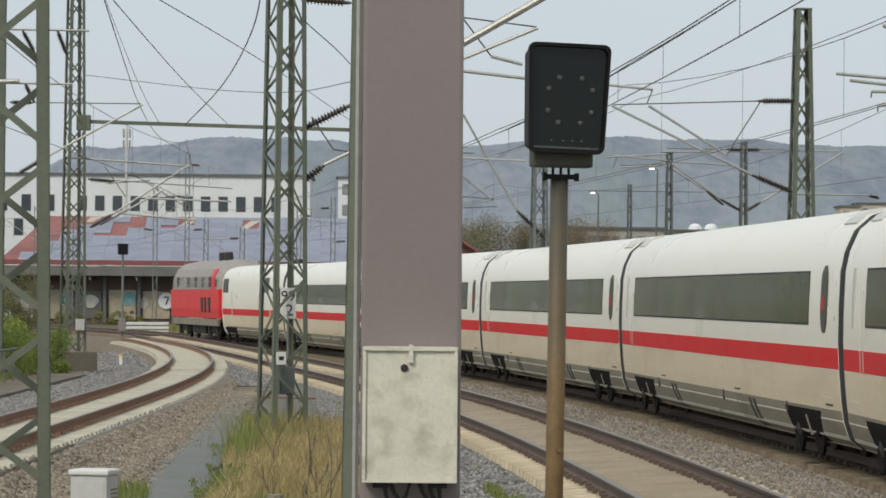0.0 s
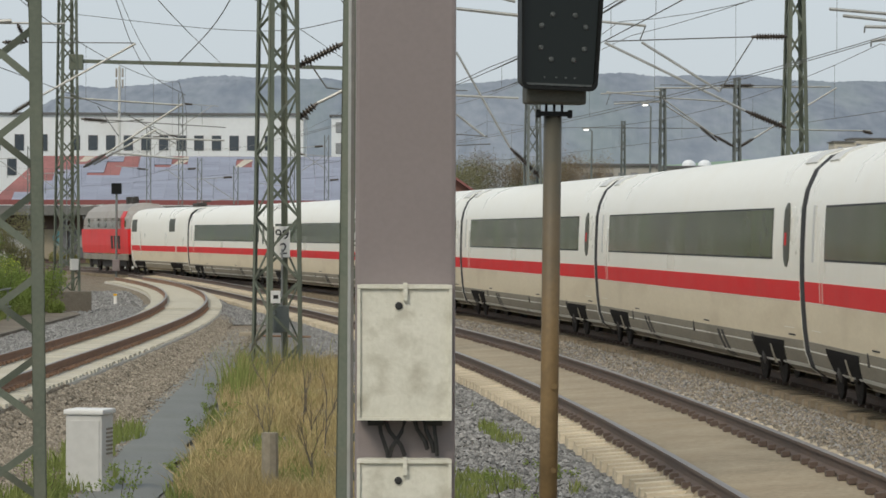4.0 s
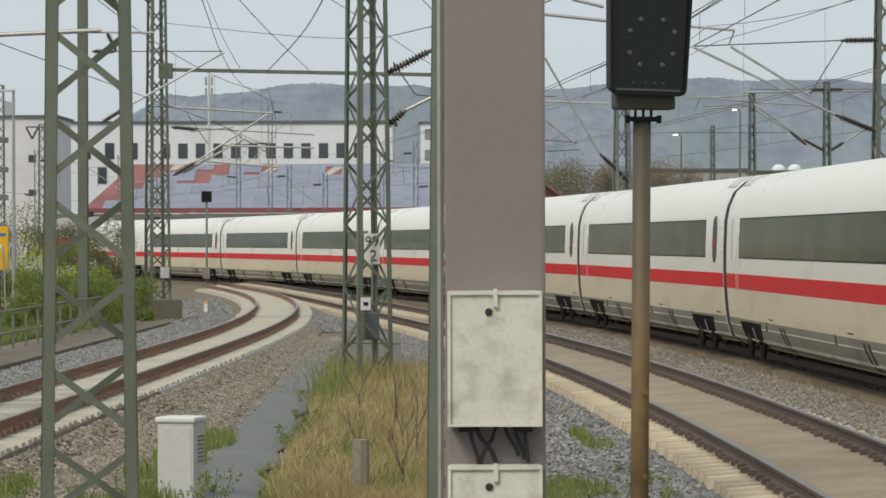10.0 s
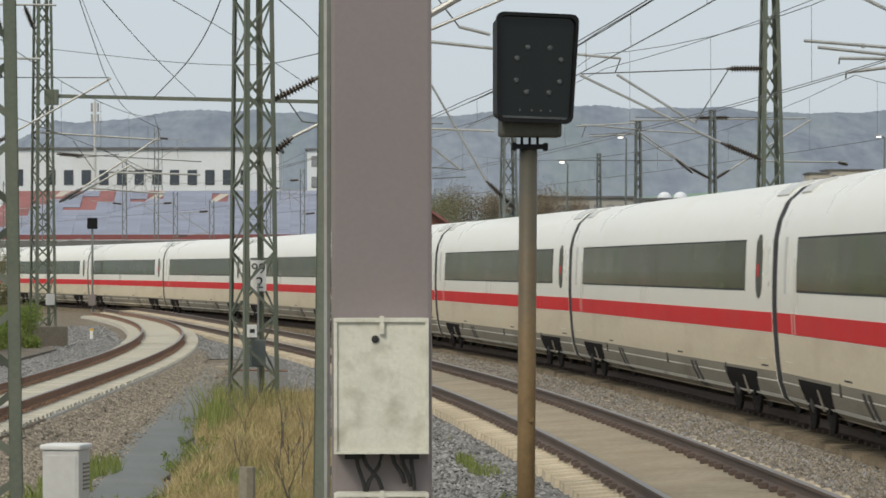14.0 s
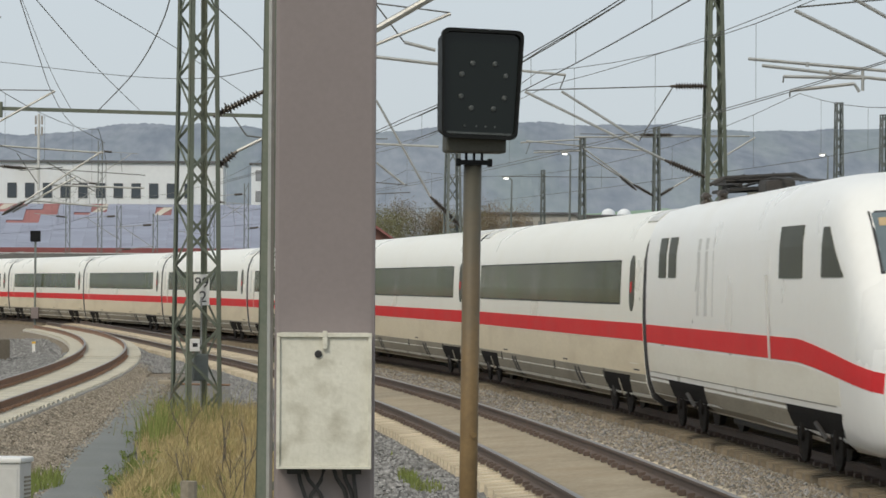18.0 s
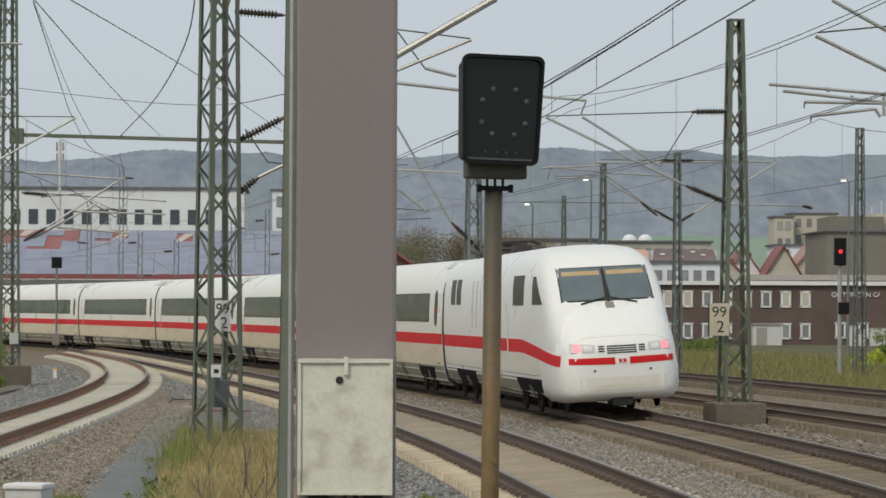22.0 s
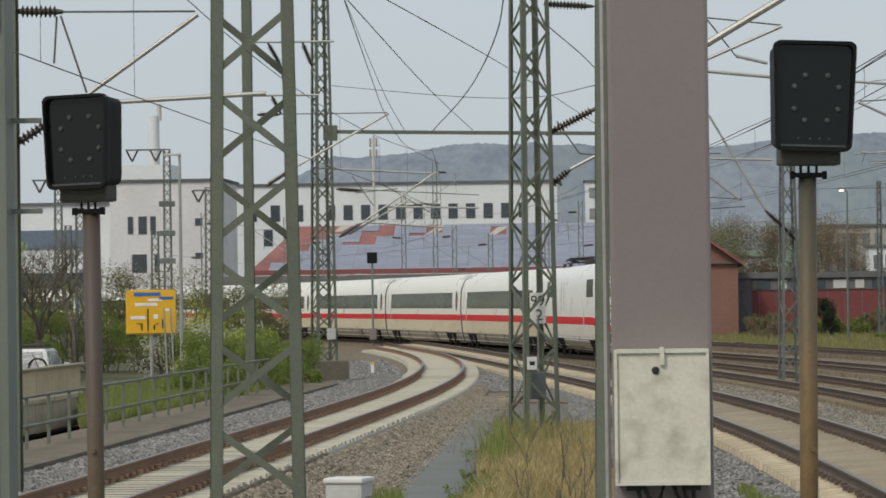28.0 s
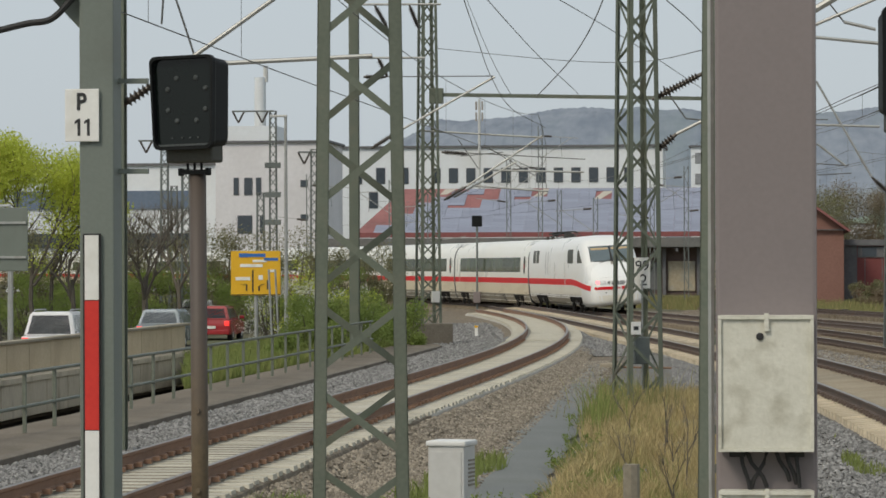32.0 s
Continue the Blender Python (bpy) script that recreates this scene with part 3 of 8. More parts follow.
zone("gravel_4", 15, 120, lambda y: -10.7, lambda y: side_x(y) - 1.5, -0.40, ballast_grey, "grey gravel between the side track and the kerb wall", seed=6, wob=0.05)
zone("gravel_5", 20, 210, lambda y: main_x(y) + 1.8, lambda y: main_x(y) + 15, -0.50, ballast_brown, "brown gravel round the outer tracks", seed=7, wob=0.05, step=4)
zone("gravel_6", 118, 230, lambda y: main_x(y) - 16, lambda y: main_x(y) - 1.7, -0.45, ballast_brown, "brown gravel between the joining tracks", seed=8, wob=0.05, step=4)

# kerb wall, walkway and railing on the left
kerb_stained = surf("stained_kerb_concrete", (0.15, 0.13, 0.105), (0.22, 0.195, 0.16), 0.9, s1=0.9, s2=20, bump=0.25, stain=(0.1, 0.088, 0.07), s3=0.8, amount=0.6, spec=0.1)
kerb = thing("kerb_wall", Matrix(), "low concrete kerb wall with a gravelly walkway", "kerb", kind="structure")
y = 22.0
while y < 112:
    part("kerb_block", box(bmesh.new(), (0.28, 2.96, 0.62), (-10.72 - 0.02 * noise.noise(Vector((y, 0, 3))), y + 1.5, -0.60 + 0.012 * noise.noise(Vector((y, 5, 0)))), bevel=0.02), kerb_stained, kerb)
    y += 3.0
zone("walkway_1", 20, 116, lambda y: -12.9, lambda y: -10.85, -0.315, surf("dusty_concrete_walkway", (0.16, 0.135, 0.105), (0.23, 0.2, 0.16), 0.9, s1=0.7, s2=20, bump=0.3, stain=(0.13, 0.115, 0.09), s3=0.6, amount=0.6, spec=0.1), "dusty concrete walkway behind the kerb wall", seed=9, wob=0.02)
rail_paint = surf("grey_green_railing_paint", (0.115, 0.13, 0.1), (0.165, 0.185, 0.145), 0.6, s1=1.5, s2=20, bump=0.05, stain=(0.3, 0.28, 0.22), s3=1.5, amount=0.4)
rl = thing("railing", Matrix(), "grey-green tubular steel railing along the walkway", "railing")
bm = bmesh.new()
box(bm, (0.06, 0.06, 1.02), (0, 0, 0.51))
post = mesh_of(bm, "post", rail_paint)
y = 63.4 - 2.35 * 17
while y < 104:
    ob = part("post", post, None, rl)
    ob.matrix_basis = Matrix.Translation((-12.0, y, -0.34))
    y += 2.35
for z in (0.68, 0.12):
    part("rail_bar", tube(bmesh.new(), [(-12.0, 23, z), (-12.0, 104, z)], 0.032, 8), rail_paint, rl)

# the road bridge behind it, with its tan parapet
bridge = thing("bridge_parapet", Matrix(), "tan concrete road parapet on a stained bridge beam", "parapet", kind="structure")
y = 20.0
while y < 99:
    part("parapet_panel", box(bmesh.new(), (0.16, 2.37, 0.72), (-17.2, y + 1.2, 0.28), bevel=0.015), concrete_tan, bridge)
    part("edge_beam_block", box(bmesh.new(), (0.5, 2.34, 0.80 + 0.05 * noise.noise(Vector((y, 1, 1)))), (-16.95, y + 1.2, -0.62), bevel=0.03), beam_concrete, bridge)
    y += 2.4
part("coping", box(bmesh.new(), (0.3, 80, 0.07), (-17.2, 60, 0.675), bevel=0.015), concrete, bridge)
part("bearing_beam", box(bmesh.new(), (0.5, 80, 0.12), (-16.9, 60, -0.16)), beam_concrete, bridge)
single("road_1", box(bmesh.new(), (10.4, 380, 0.3), (-22.7, 20, -0.85)), road_mat, Matrix(), "grey asphalt road on the bridge and embankment", "road", kind="structure")
# A black sheet without gloss: the shade under the bridge, put in as colour.
single("cutting_1", box(bmesh.new(), (4.3, 79, 0.1), (-15.28, 59.4, -1.22)), surf("under_bridge_shade", (0.022, 0.02, 0.016), (0.04, 0.036, 0.03), 1.0, spec=0.0), Matrix(), "near-black sheet painted as shade below the bridge edge", "ground", kind="structure")

bm = bmesh.new()
plate(bm, [(-12.95, 75), (-12.95, 99.3), (-17.1, 99.3)], 0.85)
single("bank_1", bm, earth, Matrix.Translation((0, 0, -0.43)) @ Matrix.Rotation(radians(-90), 4, "X"), "earth bank beside the bridge end", "ground", kind="structure")

# ---- the train: a red diesel, a power car, nine coaches and a power car at the tail ----
from mathutils.bvhtree import BVHTree

SECTION = [(0.0, 3.84), (0.45, 3.80), (0.85, 3.66), (1.14, 3.43), (1.32, 3.12), (1.41, 2.86), (1.47, 2.35), (1.505, 1.9), (1.51, 1.45), (1.50, 1.05), (1.475, 0.74), (1.40, 0.48), (1.22, 0.33), (0.0, 0.33)]


BOXY = [(0.0, 3.84), (0.62, 3.83), (1.04, 3.775), (1.26, 3.63), (1.375, 3.36), (1.43, 3.0), (1.475, 2.4), (1.505, 1.9), (1.51, 1.45), (1.50, 1.05), (1.475, 0.74), (1.40, 0.48), (1.22, 0.33), (0.0, 0.33)]


def shell(stations, cap0=True, cap1=True):
    """A body of rings: stations of (y, half width, bottom, top[, squareness of the shoulders])."""
    bm = bmesh.new()
    rows = []
    for y, w, zb, zt, *sq in stations:
        ring = []
        q = sq[0] if sq else 0.0
        half = [(a + (c - a) * q, b + (d - b) * q) for (a, b), (c, d) in zip(SECTION, BOXY)]
        for x, z in half + [(-x, z) for x, z in half[-2:0:-1]]:
            ring.append(bm.verts.new((x / 1.51 * w, y, zb + (z - 0.33) / 3.51 * (zt - zb))))
        rows.append(ring)
    n = len(rows[0])
    for u, v in zip(rows, rows[1:]):
        for k in range(n):
            bm.faces.new((u[k], u[(k + 1) % n], v[(k + 1) % n], v[k]))
    for on, ring in ((cap0, rows[0]), (cap1, rows[-1][::-1])):
        if on:
            bm.faces.new([bm.verts.new(v.co) for v in ring])
    bmesh.ops.recalc_face_normals(bm, faces=bm.faces)
    return bm


def decal(tree, way, corners, nu=6, nv=2, thick=0.012, proud=0.006, bow=None):
    """A panel that lies on a body: four corners in the plane across way, thrown onto the surface."""
    way = Vector(way)
    bm = bmesh.new()
    c = [Vector(p) for p in corners]
    top, low = [], []
    for i in range(nu + 1):
        a, b = c[0].lerp(c[1], i / nu), c[3].lerp(c[2], i / nu)
        tr, lr = [], []
        for j in range(nv + 1):
            p = a.lerp(b, j / nv)
            if bow:
                p = bow(p)
            hit, nor, _, _ = tree.ray_cast(p - way * 6, way)
            if hit is None:
                hit, nor, _, _ = tree.find_nearest(p)
            if nor.dot(way) > 0:
                nor = -nor
            tr.append(bm.verts.new(hit + nor * proud))
            lr.append(bm.verts.new(hit - nor * thick))
        top.append(tr)
        low.append(lr)
    for i in range(nu):
        for j in range(nv):
            bm.faces.new((top[i][j], top[i + 1][j], top[i + 1][j + 1], top[i][j + 1]))
    for i in range(nu):
        bm.faces.new((top[i][0], low[i][0], low[i + 1][0], top[i + 1][0]))
        bm.faces.new((top[i][nv], top[i + 1][nv], low[i + 1][nv], low[i][nv]))
    for j in range(nv):
        bm.faces.new((top[0][j], top[0][j + 1], low[0][j + 1], low[0][j]))
        bm.faces.new((top[nu][j], low[nu][j], low[nu][j + 1], top[nu][j + 1]))
    return bm


def side_panel(tree, side, y0, y1, z0, z1, **k):
    x = side * 2.0
    return decal(tree, (-side, 0, 0), [(x, y0, z0), (x, y1, z0), (x, y1, z1), (x, y0, z1)], **k)


def bogie(parent, y):
    bm = bmesh.new()
    for s in (-1, 1):
        box(bm, (0.12, 3.1, 0.22), (s * 1.05, 0, 0.58), bevel=0.03)
        box(bm, (0.2, 0.5, 0.4), (s * 1.15, 0, 0.62), bevel=0.04)
    box(bm, (2.0, 0.5, 0.3), (0, 0, 0.55))
    b = part("bogie", bm, dark_under, parent)
    b.matrix_basis = Matrix.Translation((0, y, 0))
    for dy in (-1.25, 1.25):
        for s in (-1, 1):
            bm = bmesh.new()
            lathe(bm, [(0.2, -0.07), (0.43, -0.07), (0.46, -0.045), (0.46, 0.05), (0.49, 0.05), (0.49, 0.07), (0.15, 0.07)], 20, turn=Matrix.Rotation(radians(90 * s), 3, "Y"))
            w = part("wheel", bm, dark_under, b)
            w.matrix_basis = Matrix.Translation((s * -0.72 * -1, dy, 0.46))
    return b


# Near-black that puts the shade of the bogie openings into flat panels' colour.
bogie_shade = surf("bogie_shade_black", (0.007, 0.006, 0.006), (0.018, 0.016, 0.014), 0.9, s1=2, s2=20, bump=0.2, spec=0.1)


def wheel_face(parent, s, y, x=1.36):
    """The outer face of a wheel, coloured as black as the shaded bogie opening."""
    part("wheel", lathe(bmesh.new(), [(0.43, -0.02), (0.43, 0.03), (0.36, 0.035), (0.34, 0.01), (0.14, 0.02), (0.12, 0.06)], 18, (s * x, y, 0.44), Matrix.Rotation(radians(90 * s), 3, "Y")), bogie_shade, parent)


def coach():
    """A coach with y along it; its ends at y = -13.2 and 13.2."""
    car = thing("railway_coach", Matrix(), "white high-speed coach with red stripe and dark window band", "railway coach", "coaches of the train")
    body = shell([(-12.94, 1.51, 0.22, 3.85, 0.3), (-6, 1.51, 0.22, 3.85, 0.3), (6, 1.51, 0.22, 3.85, 0.3), (12.94, 1.51, 0.22, 3.85, 0.3)])
    tree = BVHTree.FromBMesh(body)
    part("body", body, white_paint, car, smooth=False).data.shade_smooth()
    for s in (-1, 1):
        part("lower_panel", side_panel(tree, s, -12.92, 12.92, 0.80, 1.41, nu=20, nv=3, proud=0.004), beige_lower_paint, car, "cream lower side panel")
        part("underfloor_fairing", side_panel(tree, s, -12.9, 12.9, 0.26, 0.79, nu=20, nv=6, proud=0.003), skirt_grime_shade, car, "beige-grey underfloor fairing, grime and undercut shade in its colour")
        part("sill_seam", side_panel(tree, s, -12.9, 12.9, 0.785, 0.80, nu=20, nv=1, proud=0.006), skirt_grey, car, "grey sill seam")
        for y in (-4.85, -4.4, 4.85, 5.3):
            part("fairing_slot", decal(tree, (-s, 0, 0), [(s * 2, y - 0.62, 0.27), (s * 2, y - 0.36, 0.27), (s * 2, y + 0.1, 0.75), (s * 2, y - 0.16, 0.75)], nu=1, nv=6, proud=0.008), dark_under, car)
        for y in (-8.2, -1.5, 7.2):
            part("sill_bracket", box(bmesh.new(), (0.05, 0.12, 0.2), (s * 1.47, y, 0.72), bevel=0.01), dark_under, car, "small dark bracket under the sill")
        part("stripe", side_panel(tree, s, -12.92, 12.92, 1.425, 1.74, nu=20, nv=2, proud=0.007), red_stripe, car, "red stripe")
        band = part("window_band", side_panel(tree, s, -10.5, 10.85, 2.07, 2.91, nu=16, nv=6, proud=0.006), rubber, car, "black window band")
        n = 11
        for i in range(n):
            y0 = -10.45 + 21.25 * i / n
            part("window_pane", side_panel(tree, s, y0 + 0.004, y0 + 21.25 / n - 0.004, 2.10, 2.88, nu=2, nv=6, proud=0.010), car_glass, band)
        for y, lab in ((-11.8, "plug door"), (11.95, "plug door")):
            d = part("door", side_panel(tree, s, y - 0.46, y + 0.46, 0.98, 2.98, nu=2, nv=8, proud=0.0035), white_paint, car)
            if y < 0:
                bm = decal(tree, (-s, 0, 0), [(s * 2, y - 0.26, 1.96), (s * 2, y + 0.26, 1.96), (s * 2, y + 0.26, 2.98), (s * 2, y - 0.26, 2.98)], nu=6, nv=10, proud=0.016,
                           bow=lambda p, y=y: Vector((p.x, y + (p.y - y) * math.sqrt(max(0.02, 1 - ((p.z - 2.47) / 0.52) ** 4)), p.z)))
                part("door_window", bm, side_glass, d, "dark oval door window")
                # An added unlit red plate for the red spot in the pane.
                part("door_lamp", side_panel(tree, s, y - 0.02, y + 0.14, 2.3, 2.5, nu=1, nv=2, proud=0.02), red_stripe, d, "small red plate on the door window")
            else:
                part("door_window", side_panel(tree, s, y - 0.12, y + 0.12, 2.05, 2.92, nu=2, nv=6, proud=0.016), light_grey, d)
        for y in (11.0, 11.28):
            part("stripe_mark", side_panel(tree, s, y, y + 0.1, 1.43, 1.735, nu=1, nv=2, proud=0.0085), stripe_faded, car, "thin pale mark on the stripe")
        for y in (-12.0, -3.2, 6.4):
            part("service_flap", side_panel(tree, s, y - 0.3, y + 0.3, 0.86, 0.885, nu=2, nv=1, proud=0.010), dark_under, car)
        for y in (-12.1, 12.1):
            part("roof_step", decal(tree, (0, 0, -1), [(s * 0.62, y - 0.5, 5), (s * 1.05, y - 0.5, 5), (s * 1.05, y + 0.5, 5), (s * 0.62, y + 0.5, 5)], nu=4, nv=2, proud=0.03), light_grey, car)
    for y in (-13.07, 13.07):
        bm = shell([(y - 0.125, 1.506, 0.225, 3.846, 0.3), (y + 0.125, 1.506, 0.225, 3.846, 0.3)])
        part("gangway_bellows", bm, rubber, car, "black rubber gangway bellows")
    for y in (-9.6, 9.6):
        bogie(car, y)
        for s in (-1, 1):
            # Flat panel on the fairing; the opening's shade is its colour.
            part("bogie_recess", decal(tree, (-s, 0, 0), [(s * 2, y - 1.2, 0.25), (s * 2, y + 1.2, 0.25), (s * 2, y + 1.6, 0.75), (s * 2, y - 1.6, 0.75)], nu=6, nv=6, proud=0.007), bogie_shade, car)
            for dy in (-0.85, 0.95):
                wheel_face(car, s, y + dy)
            part("damper", tube(bmesh.new(), [(s * 1.37, y - 0.3, 0.34), (s * 1.45, y - 0.3, 0.66)], 0.055, 8), skirt_grey, car, "grey vertical damper")
            part("axle_box", lathe(bmesh.new(), [(0.16, 0), (0.16, 0.05), (0.08, 0.08)], 12, (s * 1.36, y + 0.75, 0.42), Matrix.Rotation(radians(90 * s), 3, "Y")), dark_under, car)
    for y in (-4.2, 0.5, 5.0):
        bm = bmesh.new()
        box(bm, (2.2, 2.6, 0.3), (0, y, 0.36), bevel=0.05)
        part("equipment_box", bm, dark_under, car)
    return car


def power_car():
    """A streamlined power car: the nose's tip at y = 0, the coupled end at y = 20.56."""
    car = thing("power_car", Matrix(), "white streamlined power car with red stripe and sloping nose", "power car", "power cars of the train")
    st = [(0.0, 0.30, 0.86, 1.20), (0.012, 0.62, 0.66, 1.38), (0.04, 0.92, 0.52, 1.53), (0.10, 1.13, 0.43, 1.67), (0.25, 1.28, 0.36, 1.83, 0.1), (0.5, 1.37, 0.32, 2.02, 0.3), (0.85, 1.43, 0.29, 2.22, 0.5), (1.2, 1.46, 0.28, 2.40, 0.7),
          (1.5, 1.475, 0.28, 2.62, 0.9), (1.8, 1.485, 0.28, 2.95, 1), (2.15, 1.49, 0.28, 3.30, 1), (2.5, 1.495, 0.28, 3.56, 1), (2.9, 1.50, 0.28, 3.74, 0.95), (3.4, 1.505, 0.29, 3.85, 0.85), (4.1, 1.51, 0.3, 3.915, 0.8), (5.0, 1.51, 0.3, 3.94, 0.75), (6.2, 1.51, 0.31, 3.945, 0.7), (13, 1.51, 0.33, 3.90, 0.7), (20.3, 1.51, 0.33, 3.86, 0.6)]
    body = shell(st)
    tree = BVHTree.FromBMesh(body)
    part("body", body, power_white, car).data.shade_smooth()
    low = lambda y: 0.0 if y > 5.4 else -0.32 * (1 - max(0.0, y - 0.6) / 4.8) ** 1.3 if y > 0.6 else -0.32

    def drop(p):
        return Vector((p.x, p.y, 1.55 + (p.z - 1.55) * (1 + low(p.y) * 0.7) + low(p.y)))
    for s in (-1, 1):
        part("stripe", side_panel(tree, s, 0.5, 20.28, 1.41, 1.73, nu=48, nv=2, proud=0.007, bow=drop), red_stripe, car, "red stripe that dips towards the nose")
        part("lower_panel", side_panel(tree, s, 2.6, 20.28, 0.90, 1.375, nu=20, nv=3, proud=0.004, bow=lambda p: Vector((p.x, p.y, p.z + (low(p.y) * 0.8 if p.z > 1.2 else 0)))), cream_paint, car, "cream lower side panel")
        part("underfloor_fairing", side_panel(tree, s, 6.4, 20.25, 0.37, 0.80, nu=10, nv=4, proud=0.003), skirt_grime_shade, car, "beige-grey underfloor fairing, grime and undercut shade in its colour")
        part("sill_seam", side_panel(tree, s, 2.9, 20.25, 0.88, 0.893, nu=16, nv=1, proud=0.006), skirt_grey, car, "grey sill seam")
        part("equipment_window", side_panel(tree, s, 17.85, 18.70, 2.57, 3.26, nu=2, nv=5, proud=0.012), side_glass, car, "dark ventilation window")
        part("equipment_window", side_panel(tree, s, 16.66, 17.52, 2.57, 3.26, nu=2, nv=5, proud=0.012), side_glass, car, "dark ventilation window")
        part("cab_side_window", side_panel(tree, s, 4.95, 6.7, 2.55, 3.27, nu=2, nv=5, proud=0.012), side_glass, car, "dark cab side window")
        part("cab_quarter_window", decal(tree, (-s, 0, 0), [(s * 2, 2.3, 2.56), (s * 2, 3.6, 2.56), (s * 2, 3.6, 3.22), (s * 2, 3.25, 3.22)], nu=4, nv=5, proud=0.012), side_glass, car, "triangular cab window")
        part("cab_door", side_panel(tree, s, 7.5, 8.4, 1.0, 3.1, nu=2, nv=8, proud=0.003), power_white, car)
        part("door_rail", tube(bmesh.new(), [(s * 1.55, 7.35, 1.4), (s * 1.54, 7.35, 2.6)], 0.02, 6), light_grey, car)
        for y, w in ((12.6, 0.1), (13.2, 0.3), (14.0, 0.3)):
            part("logo_bar", side_panel(tree, s, y, y + w, 1.95, 3.2, nu=2, nv=5, proud=0.004), light_grey, car, "faint grey logo bar")
        lamp = part("headlamp", decal(tree, (0, 1, 0), [(s * 0.62, -1, 1.42), (s * 1.16, -1, 1.43), (s * 1.14, -1, 1.64), (s * 0.62, -1, 1.60)], nu=4, nv=2, proud=0.012), light_grey, car, "clear pale lamp cover")
        part("white_lamp", decal(tree, (0, 1, 0), [(s * 0.68, -1, 1.46), (s * 0.86, -1, 1.46), (s * 0.86, -1, 1.58), (s * 0.68, -1, 1.57)], nu=2, nv=2, proud=0.018), frame_white, lamp, "unlit white lamp")
        disc = lambda p, s=s: Vector((s * 1.01 + (p.x - s * 1.01) * math.sqrt(max(0, 1 - 0.5 * ((p.z - 1.53) / 0.1) ** 2)), p.y, 1.53 + (p.z - 1.53) * math.sqrt(max(0, 1 - 0.5 * ((p.x - s * 1.01) / 0.11) ** 2))))
        part("tail_light", decal(tree, (0, 1, 0), [(s * 0.93, -1, 1.455), (s * 1.09, -1, 1.455), (s * 1.09, -1, 1.605), (s * 0.93, -1, 1.605)], nu=6, nv=6, proud=0.022, bow=disc), glow("tail_light_red", (1.0, 0.16, 0.2), 2.2, (0.5, 0.03, 0.03)) if s < 0 else bpy.data.materials["tail_light_red"], lamp, "lit red tail light")
        part("front_band", decal(tree, (0, 1, 0), [(s * 0.17, -1, 1.14), (s * 1.2, -1, 1.17), (s * 1.2, -1, 1.31), (s * 0.17, -1, 1.30)], nu=10, nv=2, proud=0.010), red_stripe, car, "red front band")
        part("wiper", tube(bmesh.new(), [(s * 0.06, 1.50, 2.66), (s * 0.66, 1.36, 2.53)], 0.02, 5), rubber, car)
        part("wiper", tube(bmesh.new(), [(s * 0.05, 1.51, 2.68), (s * 0.02, 2.05, 3.2)], 0.018, 5), rubber, car)
        for j in range(3):
            part("side_grille", decal(tree, (0, 1, 0), [(s * 0.40, -1, 1.43 + 0.055 * j), (s * 0.54, -1, 1.43 + 0.055 * j), (s * 0.54, -1, 1.46 + 0.055 * j), (s * 0.40, -1, 1.46 + 0.055 * j)], nu=2, nv=1, proud=0.012), rubber, car)
    # the seam round the lamp fairing
    seam = []
    for k in range(25):
        a = math.pi * (0.1 + 0.8 * k / 24)
        hit = tree.ray_cast(Vector((1.25 * abs(math.cos(a)) ** 0.45 * math.copysign(1, math.cos(a)), -3, 1.0 + 0.78 * math.sin(a) ** 0.6)), Vector((0, 1, 0)))[0]
        if hit:
            seam.append(hit + Vector((0, -0.002, 0)))
    part("fairing_seam", tube(bmesh.new(), seam, 0.006, 4), light_grey, car, "thin grey seam round the lamp fairing")
    part("nose_skirt", decal(tree, (0, 1, 0), [(-1.34, -1, 0.5), (1.34, -1, 0.5), (1.38, -1, 0.86), (-1.38, -1, 0.86)], nu=14, nv=4, proud=0.004), cream_paint, car, "cream lower nose panel")
    for s in (-1, 1):
        part("nose_eyelet", decal(tree, (0, 1, 0), [(s * 0.62, -1, 0.98), (s * 0.67, -1, 0.98), (s * 0.67, -1, 1.03), (s * 0.62, -1, 1.03)], nu=1, nv=1, proud=0.01), rubber, car)
    part("windscreen_post", tube(bmesh.new(), [(0, 1.42, 2.58), (0, 2.1, 3.30)], 0.035, 6), rubber, car)
    for j in range(4):
        part("front_grille", decal(tree, (0, 1, 0), [(-0.34, -1, 1.39 + 0.05 * j), (0.34, -1, 1.39 + 0.05 * j), (0.34, -1, 1.416 + 0.05 * j), (-0.34, -1, 1.416 + 0.05 * j)], nu=6, nv=1, proud=0.012), rubber, car)
    part("emblem", decal(tree, (0, 1, 0), [(-0.1, -1, 1.16), (0.1, -1, 1.16), (0.1, -1, 1.28), (-0.1, -1, 1.28)], nu=2, nv=2, proud=0.012), frame_white, car, "small white emblem plate")
    for x in (-0.05, 0.05):
        part("emblem_bar", decal(tree, (0, 1, 0), [(x - 0.035, -1, 1.18), (x + 0.035, -1, 1.18), (x + 0.035, -1, 1.26), (x - 0.035, -1, 1.26)], nu=1, nv=1, proud=0.016), red_stripe, car, "small red bar")
    gasket = part("windscreen_gasket", decal(tree, (0, 1, 0), [(-1.09, -1, 2.58), (1.09, -1, 2.58), (1.06, -1, 3.38), (-1.06, -1, 3.38)], nu=10, nv=6, proud=0.008), rubber, car)
